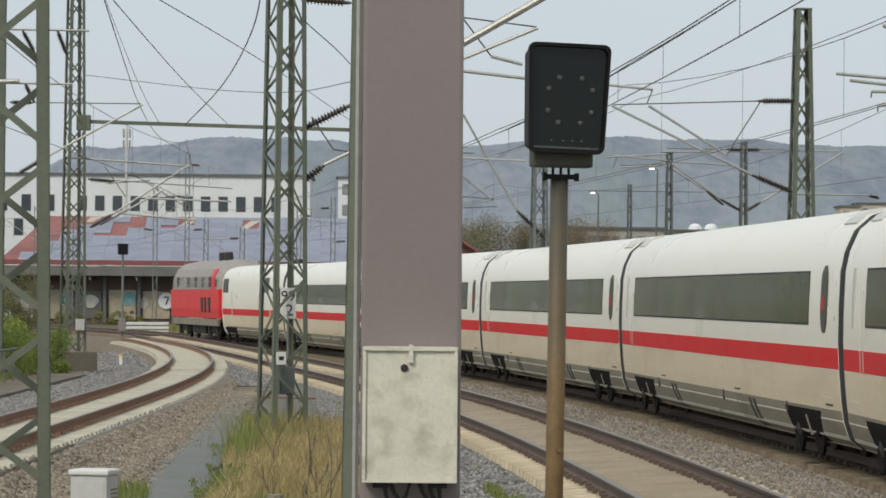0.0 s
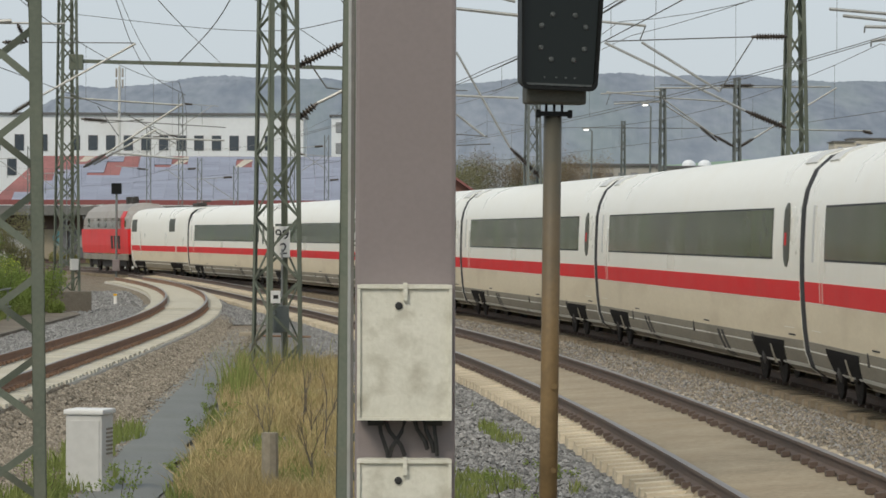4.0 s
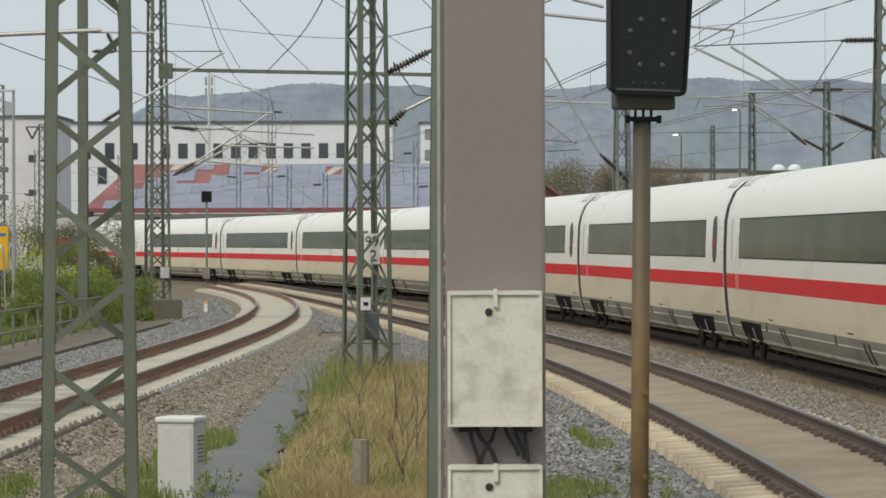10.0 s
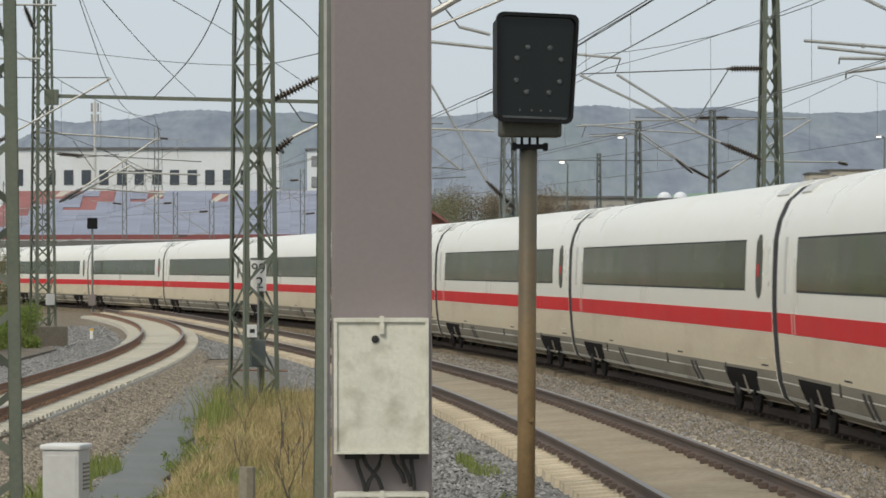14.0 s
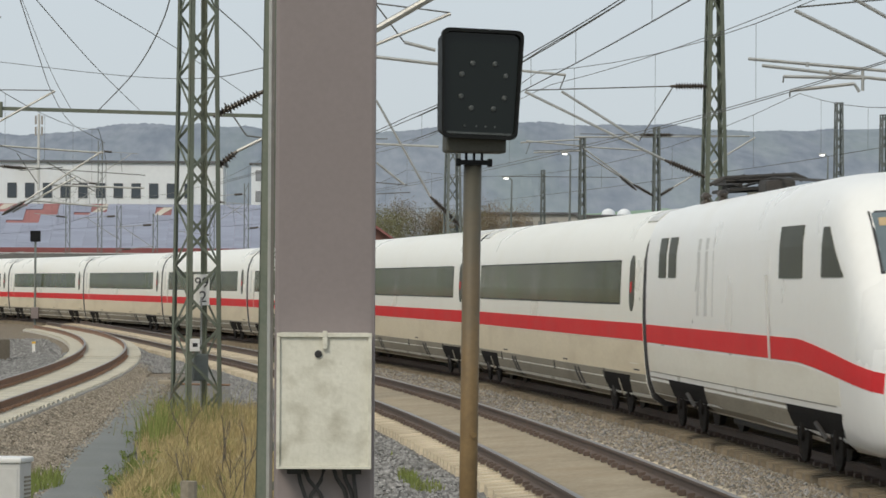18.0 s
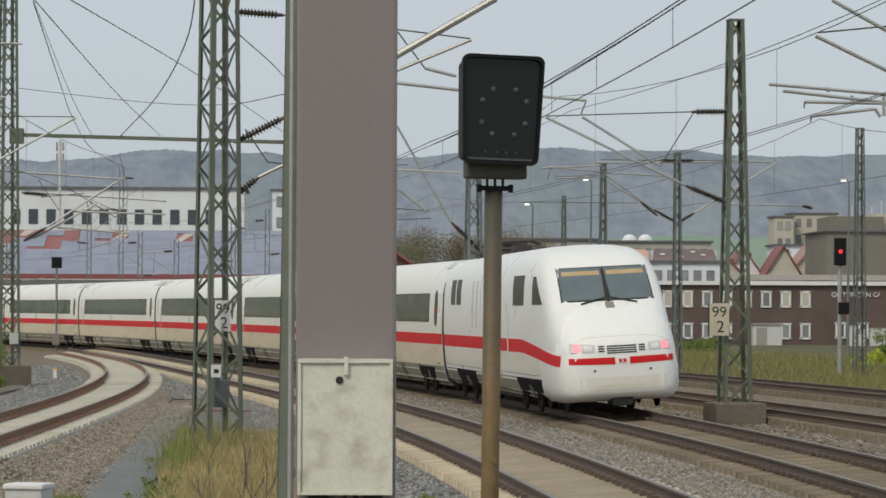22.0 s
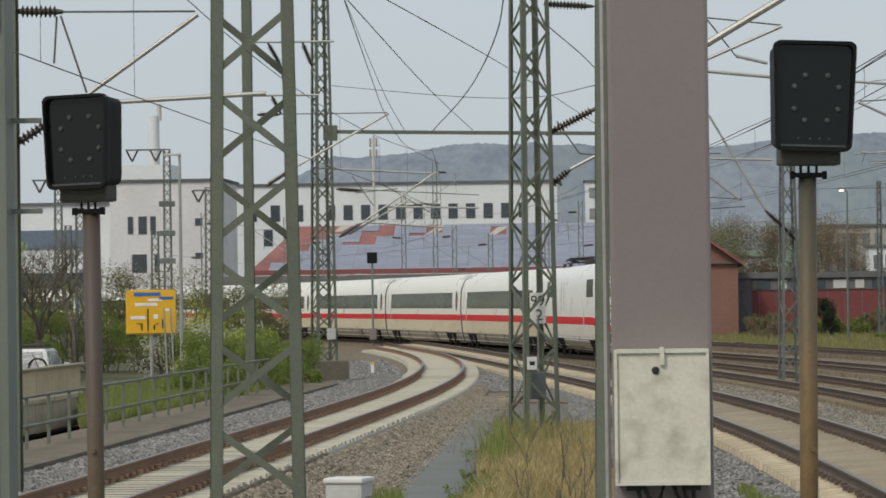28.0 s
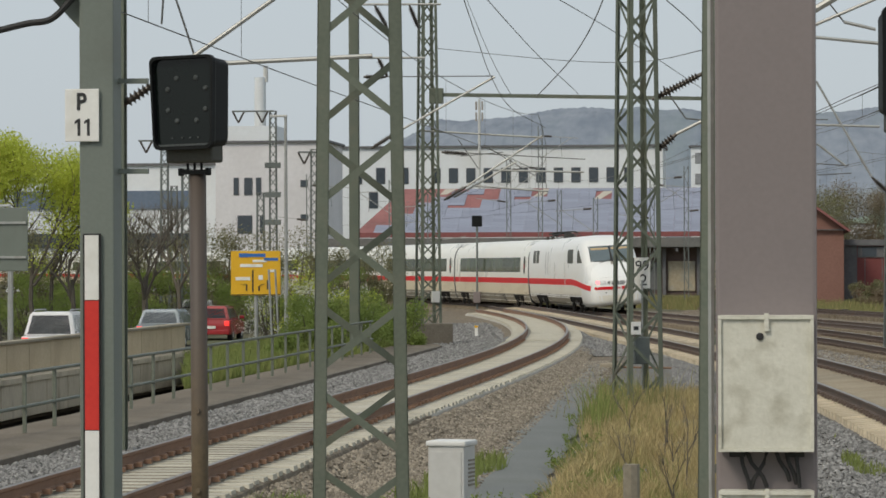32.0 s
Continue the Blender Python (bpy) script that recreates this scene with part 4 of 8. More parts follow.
    for s in (-1, 1):
        part("windscreen", decal(tree, (0, 1, 0), [(s * 0.03, -1, 2.61), (s * 1.055, -1, 2.61), (s * 1.025, -1, 3.35), (s * 0.03, -1, 3.35)], nu=6, nv=6, proud=0.016), windshield_glass, gasket, "blue-grey windscreen pane")
        part("sun_blind", decal(tree, (0, 1, 0), [(s * 0.08, -1, 3.18), (s * 0.97, -1, 3.18), (s * 0.96, -1, 3.28), (s * 0.08, -1, 3.28)], nu=4, nv=2, proud=0.020), amber_blind, gasket, "amber sun blind strip")
    part("nose_camera", decal(tree, (0, 1, 0), [(-0.1, -1, 2.42), (0.1, -1, 2.42), (0.1, -1, 2.55), (-0.1, -1, 2.55)], nu=2, nv=2, proud=0.02), skirt_grey, car)
    part("gangway_bellows", shell([(20.32, 1.5, 0.36, 3.83, 0.6), (20.55, 1.5, 0.36, 3.83, 0.5)]), rubber, car)
    part("coupler_flap", box(bmesh.new(), (0.5, 0.5, 0.22), (0, 0.45, 0.30), bevel=0.05), rubber, car)
    for y in (4.6, 16.0):
        bogie(car, y)
        for s in (-1, 1):
            part("bogie_recess", decal(tree, (-s, 0, 0), [(s * 2, y - 1.7, 0.3), (s * 2, y + 1.7, 0.3), (s * 2, y + 2.0, 0.80), (s * 2, y - 2.0, 0.80)], nu=6, nv=5, proud=0.006), bogie_shade, car)
            for dy in (-1.2, 1.2):
                wheel_face(car, s, y + dy, 1.38)
            part("damper", tube(bmesh.new(), [(s * 1.47, y - 0.9, 0.42), (s * 1.50, y - 0.3, 0.62)], 0.035, 6), dark_under, car)
    part("equipment_box", box(bmesh.new(), (2.3, 6.0, 0.32), (0, 10.3, 0.36), bevel=0.06), dark_under, car)
    # the folded collector on the roof
    pan = part("pantograph", box(bmesh.new(), (1.0, 2.0, 0.06), (0, 17.3, 4.02), bevel=0.015), dark_under, car, "folded dark roof pantograph")
    for s in (-1, 1):
        part("arm", tube(bmesh.new(), [(s * 0.3, 16.4, 4.08), (s * 0.5, 17.9, 4.16)], 0.04, 6), dark_under, pan)
        part("upper_arm", tube(bmesh.new(), [(s * 0.5, 17.9, 4.16), (s * 0.25, 16.3, 4.24)], 0.032, 6), dark_under, pan)
        part("collector_strip", tube(bmesh.new(), [(-0.8, 16.4 + s * 0.22, 4.12), (-0.6, 16.4 + s * 0.22, 4.22), (0.6, 16.4 + s * 0.22, 4.22), (0.8, 16.4 + s * 0.22, 4.12)], 0.035, 6), dark_under, pan)
        part("spring_box", box(bmesh.new(), (0.16, 0.7, 0.16), (s * 0.32, 17.5, 4.1), bevel=0.03), dark_under, pan)
        part("cross_tube", tube(bmesh.new(), [(-0.5, 17.3 + s * 0.5, 4.17), (0.5, 17.3 + s * 0.5, 4.17)], 0.035, 6), dark_under, pan)
        for y in (16.4, 18.2):
            part("roof_insulator", lathe(bmesh.new(), [(0.06, 3.6), (0.11, 3.7), (0.06, 3.76), (0.11, 3.84), (0.06, 3.9), (0.11, 3.96), (0.05, 4.02)], 8, (s * 0.62, y, 0)), insulator_brown, pan)
    part("roof_breaker", box(bmesh.new(), (0.5, 0.8, 0.34), (0.1, 15.2, 3.95), bevel=0.06), dark_under, car)
    part("roof_cable", tube(bmesh.new(), [(0.1, 19.0, 4.1), (0.1, 15.5, 4.16), (0.1, 11.0, 3.98)], 0.025, 6), dark_under, car)
    return car


def blunt_car():
    """A power car with an upright rounded end at y = 0, the coupled end at y = 20.56."""
    car = thing("blunt_power_car", Matrix(), "white power car with an upright rounded end behind the locomotive", "power car", "power cars of the train")
    body = shell([(0.0, 0.9, 0.9, 3.1, 0.8), (0.04, 1.2, 0.62, 3.45, 0.8), (0.16, 1.37, 0.45, 3.68, 0.8), (0.4, 1.46, 0.37, 3.8, 0.75), (0.8, 1.5, 0.33, 3.86, 0.7), (1.4, 1.51, 0.3, 3.89, 0.7), (13, 1.51, 0.3, 3.89, 0.7), (20.3, 1.51, 0.3, 3.86, 0.6)])
    tree = BVHTree.FromBMesh(body)
    part("body", body, white_paint, car).data.shade_smooth()
    for s in (-1, 1):
        part("stripe", side_panel(tree, s, 0.3, 20.28, 1.425, 1.74, nu=30, nv=2, proud=0.007), red_stripe, car, "red stripe")
        part("stripe_mark", side_panel(tree, s, 16.4, 16.9, 1.43, 1.735, nu=1, nv=2, proud=0.0085), stripe_faded, car, "thin pale mark on the stripe")
        part("lower_panel", side_panel(tree, s, 0.5, 20.28, 0.86, 1.41, nu=20, nv=3, proud=0.004), beige_lower_paint, car, "cream lower side panel")
        part("underfloor_fairing", side_panel(tree, s, 1.0, 20.25, 0.36, 0.85, nu=10, nv=5, proud=0.003), skirt_grime_shade, car, "beige-grey underfloor fairing, grime and undercut shade in its colour")
        part("cab_side_window", side_panel(tree, s, 1.1, 2.9, 2.56, 3.27, nu=2, nv=5, proud=0.012), side_glass, car, "dark cab side window")
        part("equipment_window", side_panel(tree, s, 14.4, 16.2, 2.56, 3.27, nu=2, nv=5, proud=0.012), side_glass, car, "dark ventilation window")
        part("cab_door", side_panel(tree, s, 3.6, 4.5, 1.0, 3.1, nu=2, nv=8, proud=0.0035), white_paint, car)
        part("door_rail", tube(bmesh.new(), [(s * 1.55, 4.6, 1.2), (s * 1.54, 4.6, 2.6)], 0.025, 6), light_grey, car)
        for y in (3.6, 16.4):
            part("bogie_recess", decal(tree, (-s, 0, 0), [(s * 2, y - 1.7, 0.34), (s * 2, y + 1.7, 0.34), (s * 2, y + 2.0, 0.80), (s * 2, y - 2.0, 0.80)], nu=6, nv=5, proud=0.006), bogie_shade, car)
            for dy in (-1.2, 1.2):
                wheel_face(car, s, y + dy, 1.38)
    for y in (3.6, 16.4):
        bogie(car, y)
    part("gangway_bellows", shell([(20.32, 1.5, 0.36, 3.83, 0.6), (20.55, 1.5, 0.36, 3.83, 0.5)]), rubber, car)
    part("equipment_box", box(bmesh.new(), (2.3, 6.0, 0.32), (0, 10.0, 0.36), bevel=0.06), dark_under, car)
    part("roof_breaker", box(bmesh.new(), (0.5, 1.8, 0.2), (0.1, 17.0, 3.98), bevel=0.05), dark_under, car)
    return car


def diesel():
    """A four-axle diesel, its ends at y = -8.2 and 8.2."""
    car = thing("diesel_locomotive", Matrix(), "red diesel locomotive with grey roof pulling the train", "locomotive")
    prof = [(-1.5, 1.2), (1.5, 1.2), (1.53, 1.7), (1.5, 2.72), (-1.5, 2.72), (-1.53, 1.7)]
    bm = bmesh.new()
    ends = lambda y, z: y - math.copysign(max(0, (z - 2.55)) * 0.42, y) - math.copysign(max(0, 2.0 - z) * 0.12, y)
    rows = []
    for y in (-8.2, -4, 4, 8.2):
        rows.append([bm.verts.new((x, ends(y, z) if abs(y) > 8 else y, z)) for x, z in prof])
    for u, v in zip(rows, rows[1:]):
        for k in range(6):
            bm.faces.new((u[k], u[(k + 1) % 6], v[(k + 1) % 6], v[k]))
    bm.faces.new(rows[0])
    bm.faces.new(rows[-1][::-1])
    part("body", bm, red_paint, car, "red body side")
    bm = bmesh.new()
    upper = [(1.5, 2.726), (1.46, 3.42), (1.25, 3.82), (0.8, 4.12), (0, 4.25), (-0.8, 4.12), (-1.25, 3.82), (-1.46, 3.42), (-1.5, 2.726)]
    rows = []
    for y in (-8.15, -6.8, 6.8, 8.15):
        k = 1 if abs(y) < 8 else 0.93
        rows.append([bm.verts.new((x * k, ends(y, z) if abs(y) > 8 else y, z if abs(y) < 8 else z - max(0, z - 3.2) * 0.42)) for x, z in upper])
    for u, v in zip(rows, rows[1:]):
        for k in range(8):
            bm.faces.new((u[k], u[k + 1], v[k + 1], v[k]))
    bm.faces.new(rows[0])
    bm.faces.new(rows[-1][::-1])
    body = bm.copy()
    part("roof", bm, roof_grey, car, "weathered grey roof")
    tree = BVHTree.FromBMesh(body)
    for e in (-1,):
        shoulder = bmesh.new()
        sec = [(1.508, 2.722), (1.472, 3.42), (1.27, 3.79), (-1.27, 3.79), (-1.472, 3.42), (-1.508, 2.722)]
        ringed = [[shoulder.verts.new((x * kk, e * yy, z)) for x, z in sec] for yy, kk in ((5.9, 1.0), (7.0, 1.0))]
        for k in range(5):
            shoulder.faces.new((ringed[0][k], ringed[0][k + 1], ringed[1][k + 1], ringed[1][k]))
        shoulder.faces.new(ringed[0])
        shoulder.faces.new(ringed[1][::-1])
        part("cab_shoulder", shoulder, red_paint, car, "red cab shoulder")
    for s in (-1, 1):
        part("window_belt", side_panel(tree, s, -5.6, 7.4, 2.76, 3.43, nu=8, nv=3, proud=0.004), light_grey, car, "pale grey window belt")
        for y in (-6.9, -5.4, 5.4, 6.9):
            part("cab_window", side_panel(tree, s, y - 0.45, y + 0.45, 2.84, 3.40, nu=2, nv=3, proud=0.01), car_glass, car)
        for i in range(6):
            part("engine_window", side_panel(tree, s, -3.6 + 1.25 * i, -2.8 + 1.25 * i, 2.84, 3.38, nu=2, nv=3, proud=0.01), light_grey if i % 2 else car_glass, car)
        for e in (-1, 1):
            part("end_window", decal(tree, (0, -e, 0), [(s * 0.08, 0, 2.88), (s * 1.05, 0, 2.88), (s * 0.98, 0, 3.45), (s * 0.08, 0, 3.45)], nu=3, nv=3, proud=0.012), car_glass, car)
            part("marker_light", box(bmesh.new(), (0.26, 0.1, 0.2), (s * 1.05, e * 8.14, 1.62), bevel=0.03), light_grey, car)
            part("buffer", lathe(bmesh.new(), [(0.12, 0), (0.1, 0.3), (0.24, 0.34), (0.24, 0.42)], 12, (s * 0.87, e * 8.05, 1.06), Matrix.Rotation(radians(-90 * e), 3, "X")), dark_under, car)
        for y in (-1.2, 0.0, 1.2):
            part("vent_grille", box(bmesh.new(), (0.04, 0.62, 0.8), (s * 1.53, y - 4.0 if y else -3.9, 1.9)), dark_under, car)
        part("sole_bar", box(bmesh.new(), (0.1, 15.6, 0.36), (s * 1.48, 0, 0.97), bevel=0.02), skirt_grey, car, "grey sole bar")
        part("fuel_tank", box(bmesh.new(), (0.8, 4.4, 0.55), (s * 0.9, 0, 0.6), bevel=0.06), dark_under, car)
    for y in (-5.0, 5.0):
        bogie(car, y)
        for s in (-1, 1):
            part("bogie_side_frame", box(bmesh.new(), (0.16, 3.9, 0.42), (s * 1.2, y, 0.62), bevel=0.06), dark_under, car)
            for dy in (-1.3, 1.3):
                part("axle_box", box(bmesh.new(), (0.2, 0.5, 0.5), (s * 1.28, y + dy, 0.5), bevel=0.06), dark_under, car)
    for y in (-3.2, -1.4):
        part("exhaust_stack", box(bmesh.new(), (0.4, 0.6, 0.5), (0, y, 4.42), bevel=0.08), dark_under, car)
    return car


def tail_joint(t):
    """How far along the main line the coupling before the tail power car has come."""
    return 0.0430976 * t * t + 7.180220 * t + 19.3877 - 5 * 26.4


def ride(s, base):
    """A rigid car on the curve, its bogies base metres apart, the inner rail's head at z = 0."""
    a, b = spot(MAIN, s - base / 2), spot(MAIN, s + base / 2)
    h = math.atan2(b[0] - a[0], b[1] - a[1])
    return pose((a[0] + b[0]) / 2, (a[1] + b[1]) / 2, 0.75 * math.sin(CANT_MAIN), 0, -math.degrees(CANT_MAIN), -math.degrees(h))


first = coach()
coaches = [first] + [copy_thing(first, Matrix()) for i in range(8)]
tail = power_car()
lead = blunt_car()
loco = diesel()
STEPS = [i for i in range(33)]


def along(s, base, flip=False):
    m = ride(s, base)
    return m @ pose(0, 0, 0, 0, 0, 180) if flip else m


def train_motions():
    for i, c in enumerate(coaches):
        walk(c, [(t, ride(tail_joint(t) + 26.4 * i + 13.2, 19.0)) for t in STEPS])
    # the power cars' own origins are at the nose tips
    walk(tail, [(t, ride(tail_joint(t) - 20.56 + 10.28, 11.4) @ Matrix.Translation((0, -10.28, 0))) for t in STEPS])
    walk(lead, [(t, ride(tail_joint(t) + 26.4 * 9 + 10.28, 11.4) @ pose(0, 0, 0, 0, 0, 180) @ Matrix.Translation((0, -10.28, 0))) for t in STEPS])
    walk(loco, [(t, ride(tail_joint(t) + 26.4 * 9 + 20.56 + 8.4, 8.6)) for t in STEPS])

# ---- masts ----
def lattice_mast(x, y, z0, top, wide, wide_top, turn, label, leg=0.09, pitch=0.75, flat=False, paint=None, both=False, foot=True, plinth=1.7, plinth_h=0.7, gap=0.0, group="lattice masts of the overhead line"):
    """A four-legged lattice mast of angle irons with zigzag lacing on its faces."""
    paint = paint or mast_green
    mast = thing("lattice_mast", pose(x, y, z0, 0, 0, turn), label, "mast", group)
    h = top - z0
    half = lambda z: (wide + (wide_top - wide) * z / h) / 2
    deep = 0.55 if flat else 1.0
    corners = [(-1, -1), (1, -1), (1, 1), (-1, 1)]
    for cx, cy in corners:
        bm = bmesh.new()
        a, b = half(0), half(h)
        for w, d, ox, oy in ((leg, 0.012, 0, -cy * 0), (0.012, leg, 0, 0)):
            p = Vector((cx * (a - (w / 2 if w > d else 0.006)), cy * (a * deep - (d / 2 if d > w else 0.006)), 0))
            q = Vector((cx * (b - (w / 2 if w > d else 0.006)), cy * (b * deep - (d / 2 if d > w else 0.006)), h))
            lo = [bm.verts.new(p + Vector((sx * w / 2, sy * d / 2, 0))) for sx, sy in corners]
            hi = [bm.verts.new(q + Vector((sx * w / 2, sy * d / 2, 0))) for sx, sy in corners]
            bm.faces.new(lo[::-1])
            bm.faces.new(hi)
            for k in range(4):
                bm.faces.new((lo[k], lo[(k + 1) % 4], hi[(k + 1) % 4], hi[k]))
        part("leg", bm, paint, mast)
    n = max(2, int(h / pitch))
    t = 0.012
    for f, (ux, uy) in enumerate(((1, 0), (0, 1), (-1, 0), (0, -1))):
        vx, vy = uy, -ux
        for i in range(n):
            z1, z2 = h * (i + gap) / n, h * (i + 1 - gap) / n
            ends = []
            for z, s in ((z1, 1 if (i + f) % 2 else -1), (z2, -1 if (i + f) % 2 else 1)):
                a = half(z)
                lx, ly = a, a * deep
                px = (ux * s) * (lx - leg * 0.4) if ux else vx * (lx - 0.02)
                py = (uy * s) * (ly - leg * 0.4) if uy else vy * (ly - 0.02)
                ends.append((px, py, z))
            bm = bmesh.new()
            p, q = Vector(ends[0]), Vector(ends[1])
            d = (q - p)
            nrm = Vector((vx, vy, 0))
            across = d.cross(nrm).normalized() * leg * 0.29
            out = nrm * t / 2
            vs = [bm.verts.new(e + sa * across + so * out) for e in (p, q) for sa, so in ((-1, -1), (1, -1), (1, 1), (-1, 1))]
            for k in range(4):
                bm.faces.new((vs[k], vs[(k + 1) % 4], vs[4 + (k + 1) % 4], vs[4 + k]))
            bm.faces.new(vs[:4][::-1])
            bm.faces.new(vs[4:])
            part("brace", bm, paint, mast)
    part("cap", box(bmesh.new(), (wide_top + 0.02, wide_top * deep + 0.02, 0.04), (0, 0, h)), paint, mast)
    if foot:
        part("foundation", box(bmesh.new(), (wide * plinth, wide * plinth, plinth_h), (0, 0, 0.05 - plinth_h / 2), bevel=0.04), foundation_concrete, mast, "weathered concrete foundation")
    return mast


def beam_mast(x, y, z0, top, w, label, paint=None, turn=0):
    mast = thing("steel_mast", pose(x, y, z0, 0, 0, turn), label, "mast", "slender steel masts")
    paint = paint or mast_green
    h = top - z0
    bm = bmesh.new()
    box(bm, (w, 0.02, h), (0, -w / 2, h / 2))
    box(bm, (w, 0.02, h), (0, w / 2, h / 2))
    part("flange", bm, paint, mast)
    part("web", box(bmesh.new(), (0.014, w - 0.022, h), (0, 0, h / 2)), paint, mast)
    return mast


def tag_plate(parent, at, w=0.22, h=0.26):
    p = part("number_plate", box(bmesh.new(), (w, 0.02, h), at, bevel=0.005), sign_white, parent, "small white plate")
    bm = bmesh.new()
    box(bm, (w * 0.5, 0.006, h * 0.3), (at[0], at[1] - 0.013, at[2]))
    part("plate_mark", bm, sign_black, p)
    return p


big = lattice_mast(-3.81, 32.0, -0.27, 11.73, 0.935, 0.625, 6.8, "broad green lattice mast with crossed bracing beside the side track", leg=0.118, pitch=0.799, gap=0.13)
lattice_mast(-0.12, 32.0, -0.55, 11.5, 0.9, 0.6, 0.2, "broad green lattice mast standing behind the taupe column", leg=0.118, pitch=0.799, gap=0.13)
m2 = lattice_mast(-2.45, 69.0, -0.50, 12.5, 0.80, 0.55, 28, "green lattice mast with small white plate and weight box", leg=0.1, pitch=0.62)
tag_plate(m2, (-0.26, -0.46, 1.62))
wbx = part("weight_box", box(bmesh.new(), (0.34, 0.3, 0.56), (0.02, -0.05, 1.15), bevel=0.03), mast_dark, m2, "dark grey weight box")
part("weight_rod", tube(bmesh.new(), [(0.05, -0.12, 0.35), (0.05, -0.12, 2.6)], 0.02, 6), galvanised, wbx)
m1 = lattice_mast(-11.72, 119.0, 0.3, 14.0, 0.78, 0.5, 24, "green lattice mast with grey switch box at its foot", leg=0.1, pitch=0.62, plinth=1.8, plinth_h=1.1)
part("switch_box", box(bmesh.new(), (0.28, 0.2, 0.4), (0.1, -0.52, 1.0), bevel=0.02), light_grey, m1, "grey switch box with white plate")
lattice_mast(10.18, 85.0, 0.0, 9.84, 0.76, 0.38, 8, "green lattice mast carrying a yellowed kilometre board", leg=0.1, pitch=0.66, plinth=1.75)
beam_mast(-12.67, 104.9, -0.5, 12.5, 0.3, "straight green steel mast behind the railing")


# ---- the taupe column with its two white boxes ----
col = thing("steel_column", pose(0.03, 10.5, -0.6), "taupe painted steel column with white junction boxes", "column")
bm = bmesh.new()
box(bm, (0.312, 0.29, 7.0), (0, 0, 3.5), bevel=0.012)
part("shaft", bm, pillar_paint, col)
part("cable_duct", tube(bmesh.new(), [(-0.172, -0.08, 0.2), (-0.168, -0.08, 6.9)], 0.011, 6), galvanised, col, "grey cable duct")


def junction_box(z):
    b = part("junction_box", box(bmesh.new(), (0.292, 0.09, 0.418), (-0.002, -0.19, z), bevel=0.012), box_white, col, "weathered white junction box")
    rim = bmesh.new()
    for sx, sz, dx, dz in ((0.292, 0.012, 0, 0.203), (0.010, 0.396, -0.141, -0.002), (0.010, 0.396, 0.141, -0.002), (0.292, 0.008, 0, -0.205)):
        box(rim, (sx, 0.012, sz), (dx - 0.002, -0.238, z + dz))
    part("lid_rim", rim, box_white, b)
    part("keyhole", lathe(bmesh.new(), [(0.012, 0), (0.012, 0.006), (0.007, 0.008)], 10, (-0.02, -0.234, z + 0.144), Matrix.Rotation(radians(90), 3, "X")), rubber, b)
    part("hinge_lug", box(bmesh.new(), (0.014, 0.014, 0.055), (-0.0, -0.241, z + 0.188)), box_white, b)
    for sx in (-0.09, 0.09):
        part("mounting_foot", box(bmesh.new(), (0.05, 0.04, 0.02), (sx, -0.17, z - 0.218)), rubber, b)
    return b


JZ = 2.655
junction_box(JZ)
junction_box(JZ - 0.538)
rng = random.Random(5)
for i, (x0, x1, dz) in enumerate(((-0.08, -0.05, 0.13), (-0.06, 0.0, 0.11), (0.0, -0.05, 0.12), (0.03, 0.07, 0.09), (0.06, 0.09, 0.1), (0.09, 0.10, 0.11))):
    z = JZ - 0.212
    part("cable", tube(bmesh.new(), [(x0, -0.18, z), (x0 + (x1 - x0) * 0.2, -0.185, z - dz * 0.3), (x0 + (x1 - x0) * 0.8, -0.18, z - dz * 0.7), (x1, -0.17, z - dz)], 0.007, 6), rubber, col, "black cable")


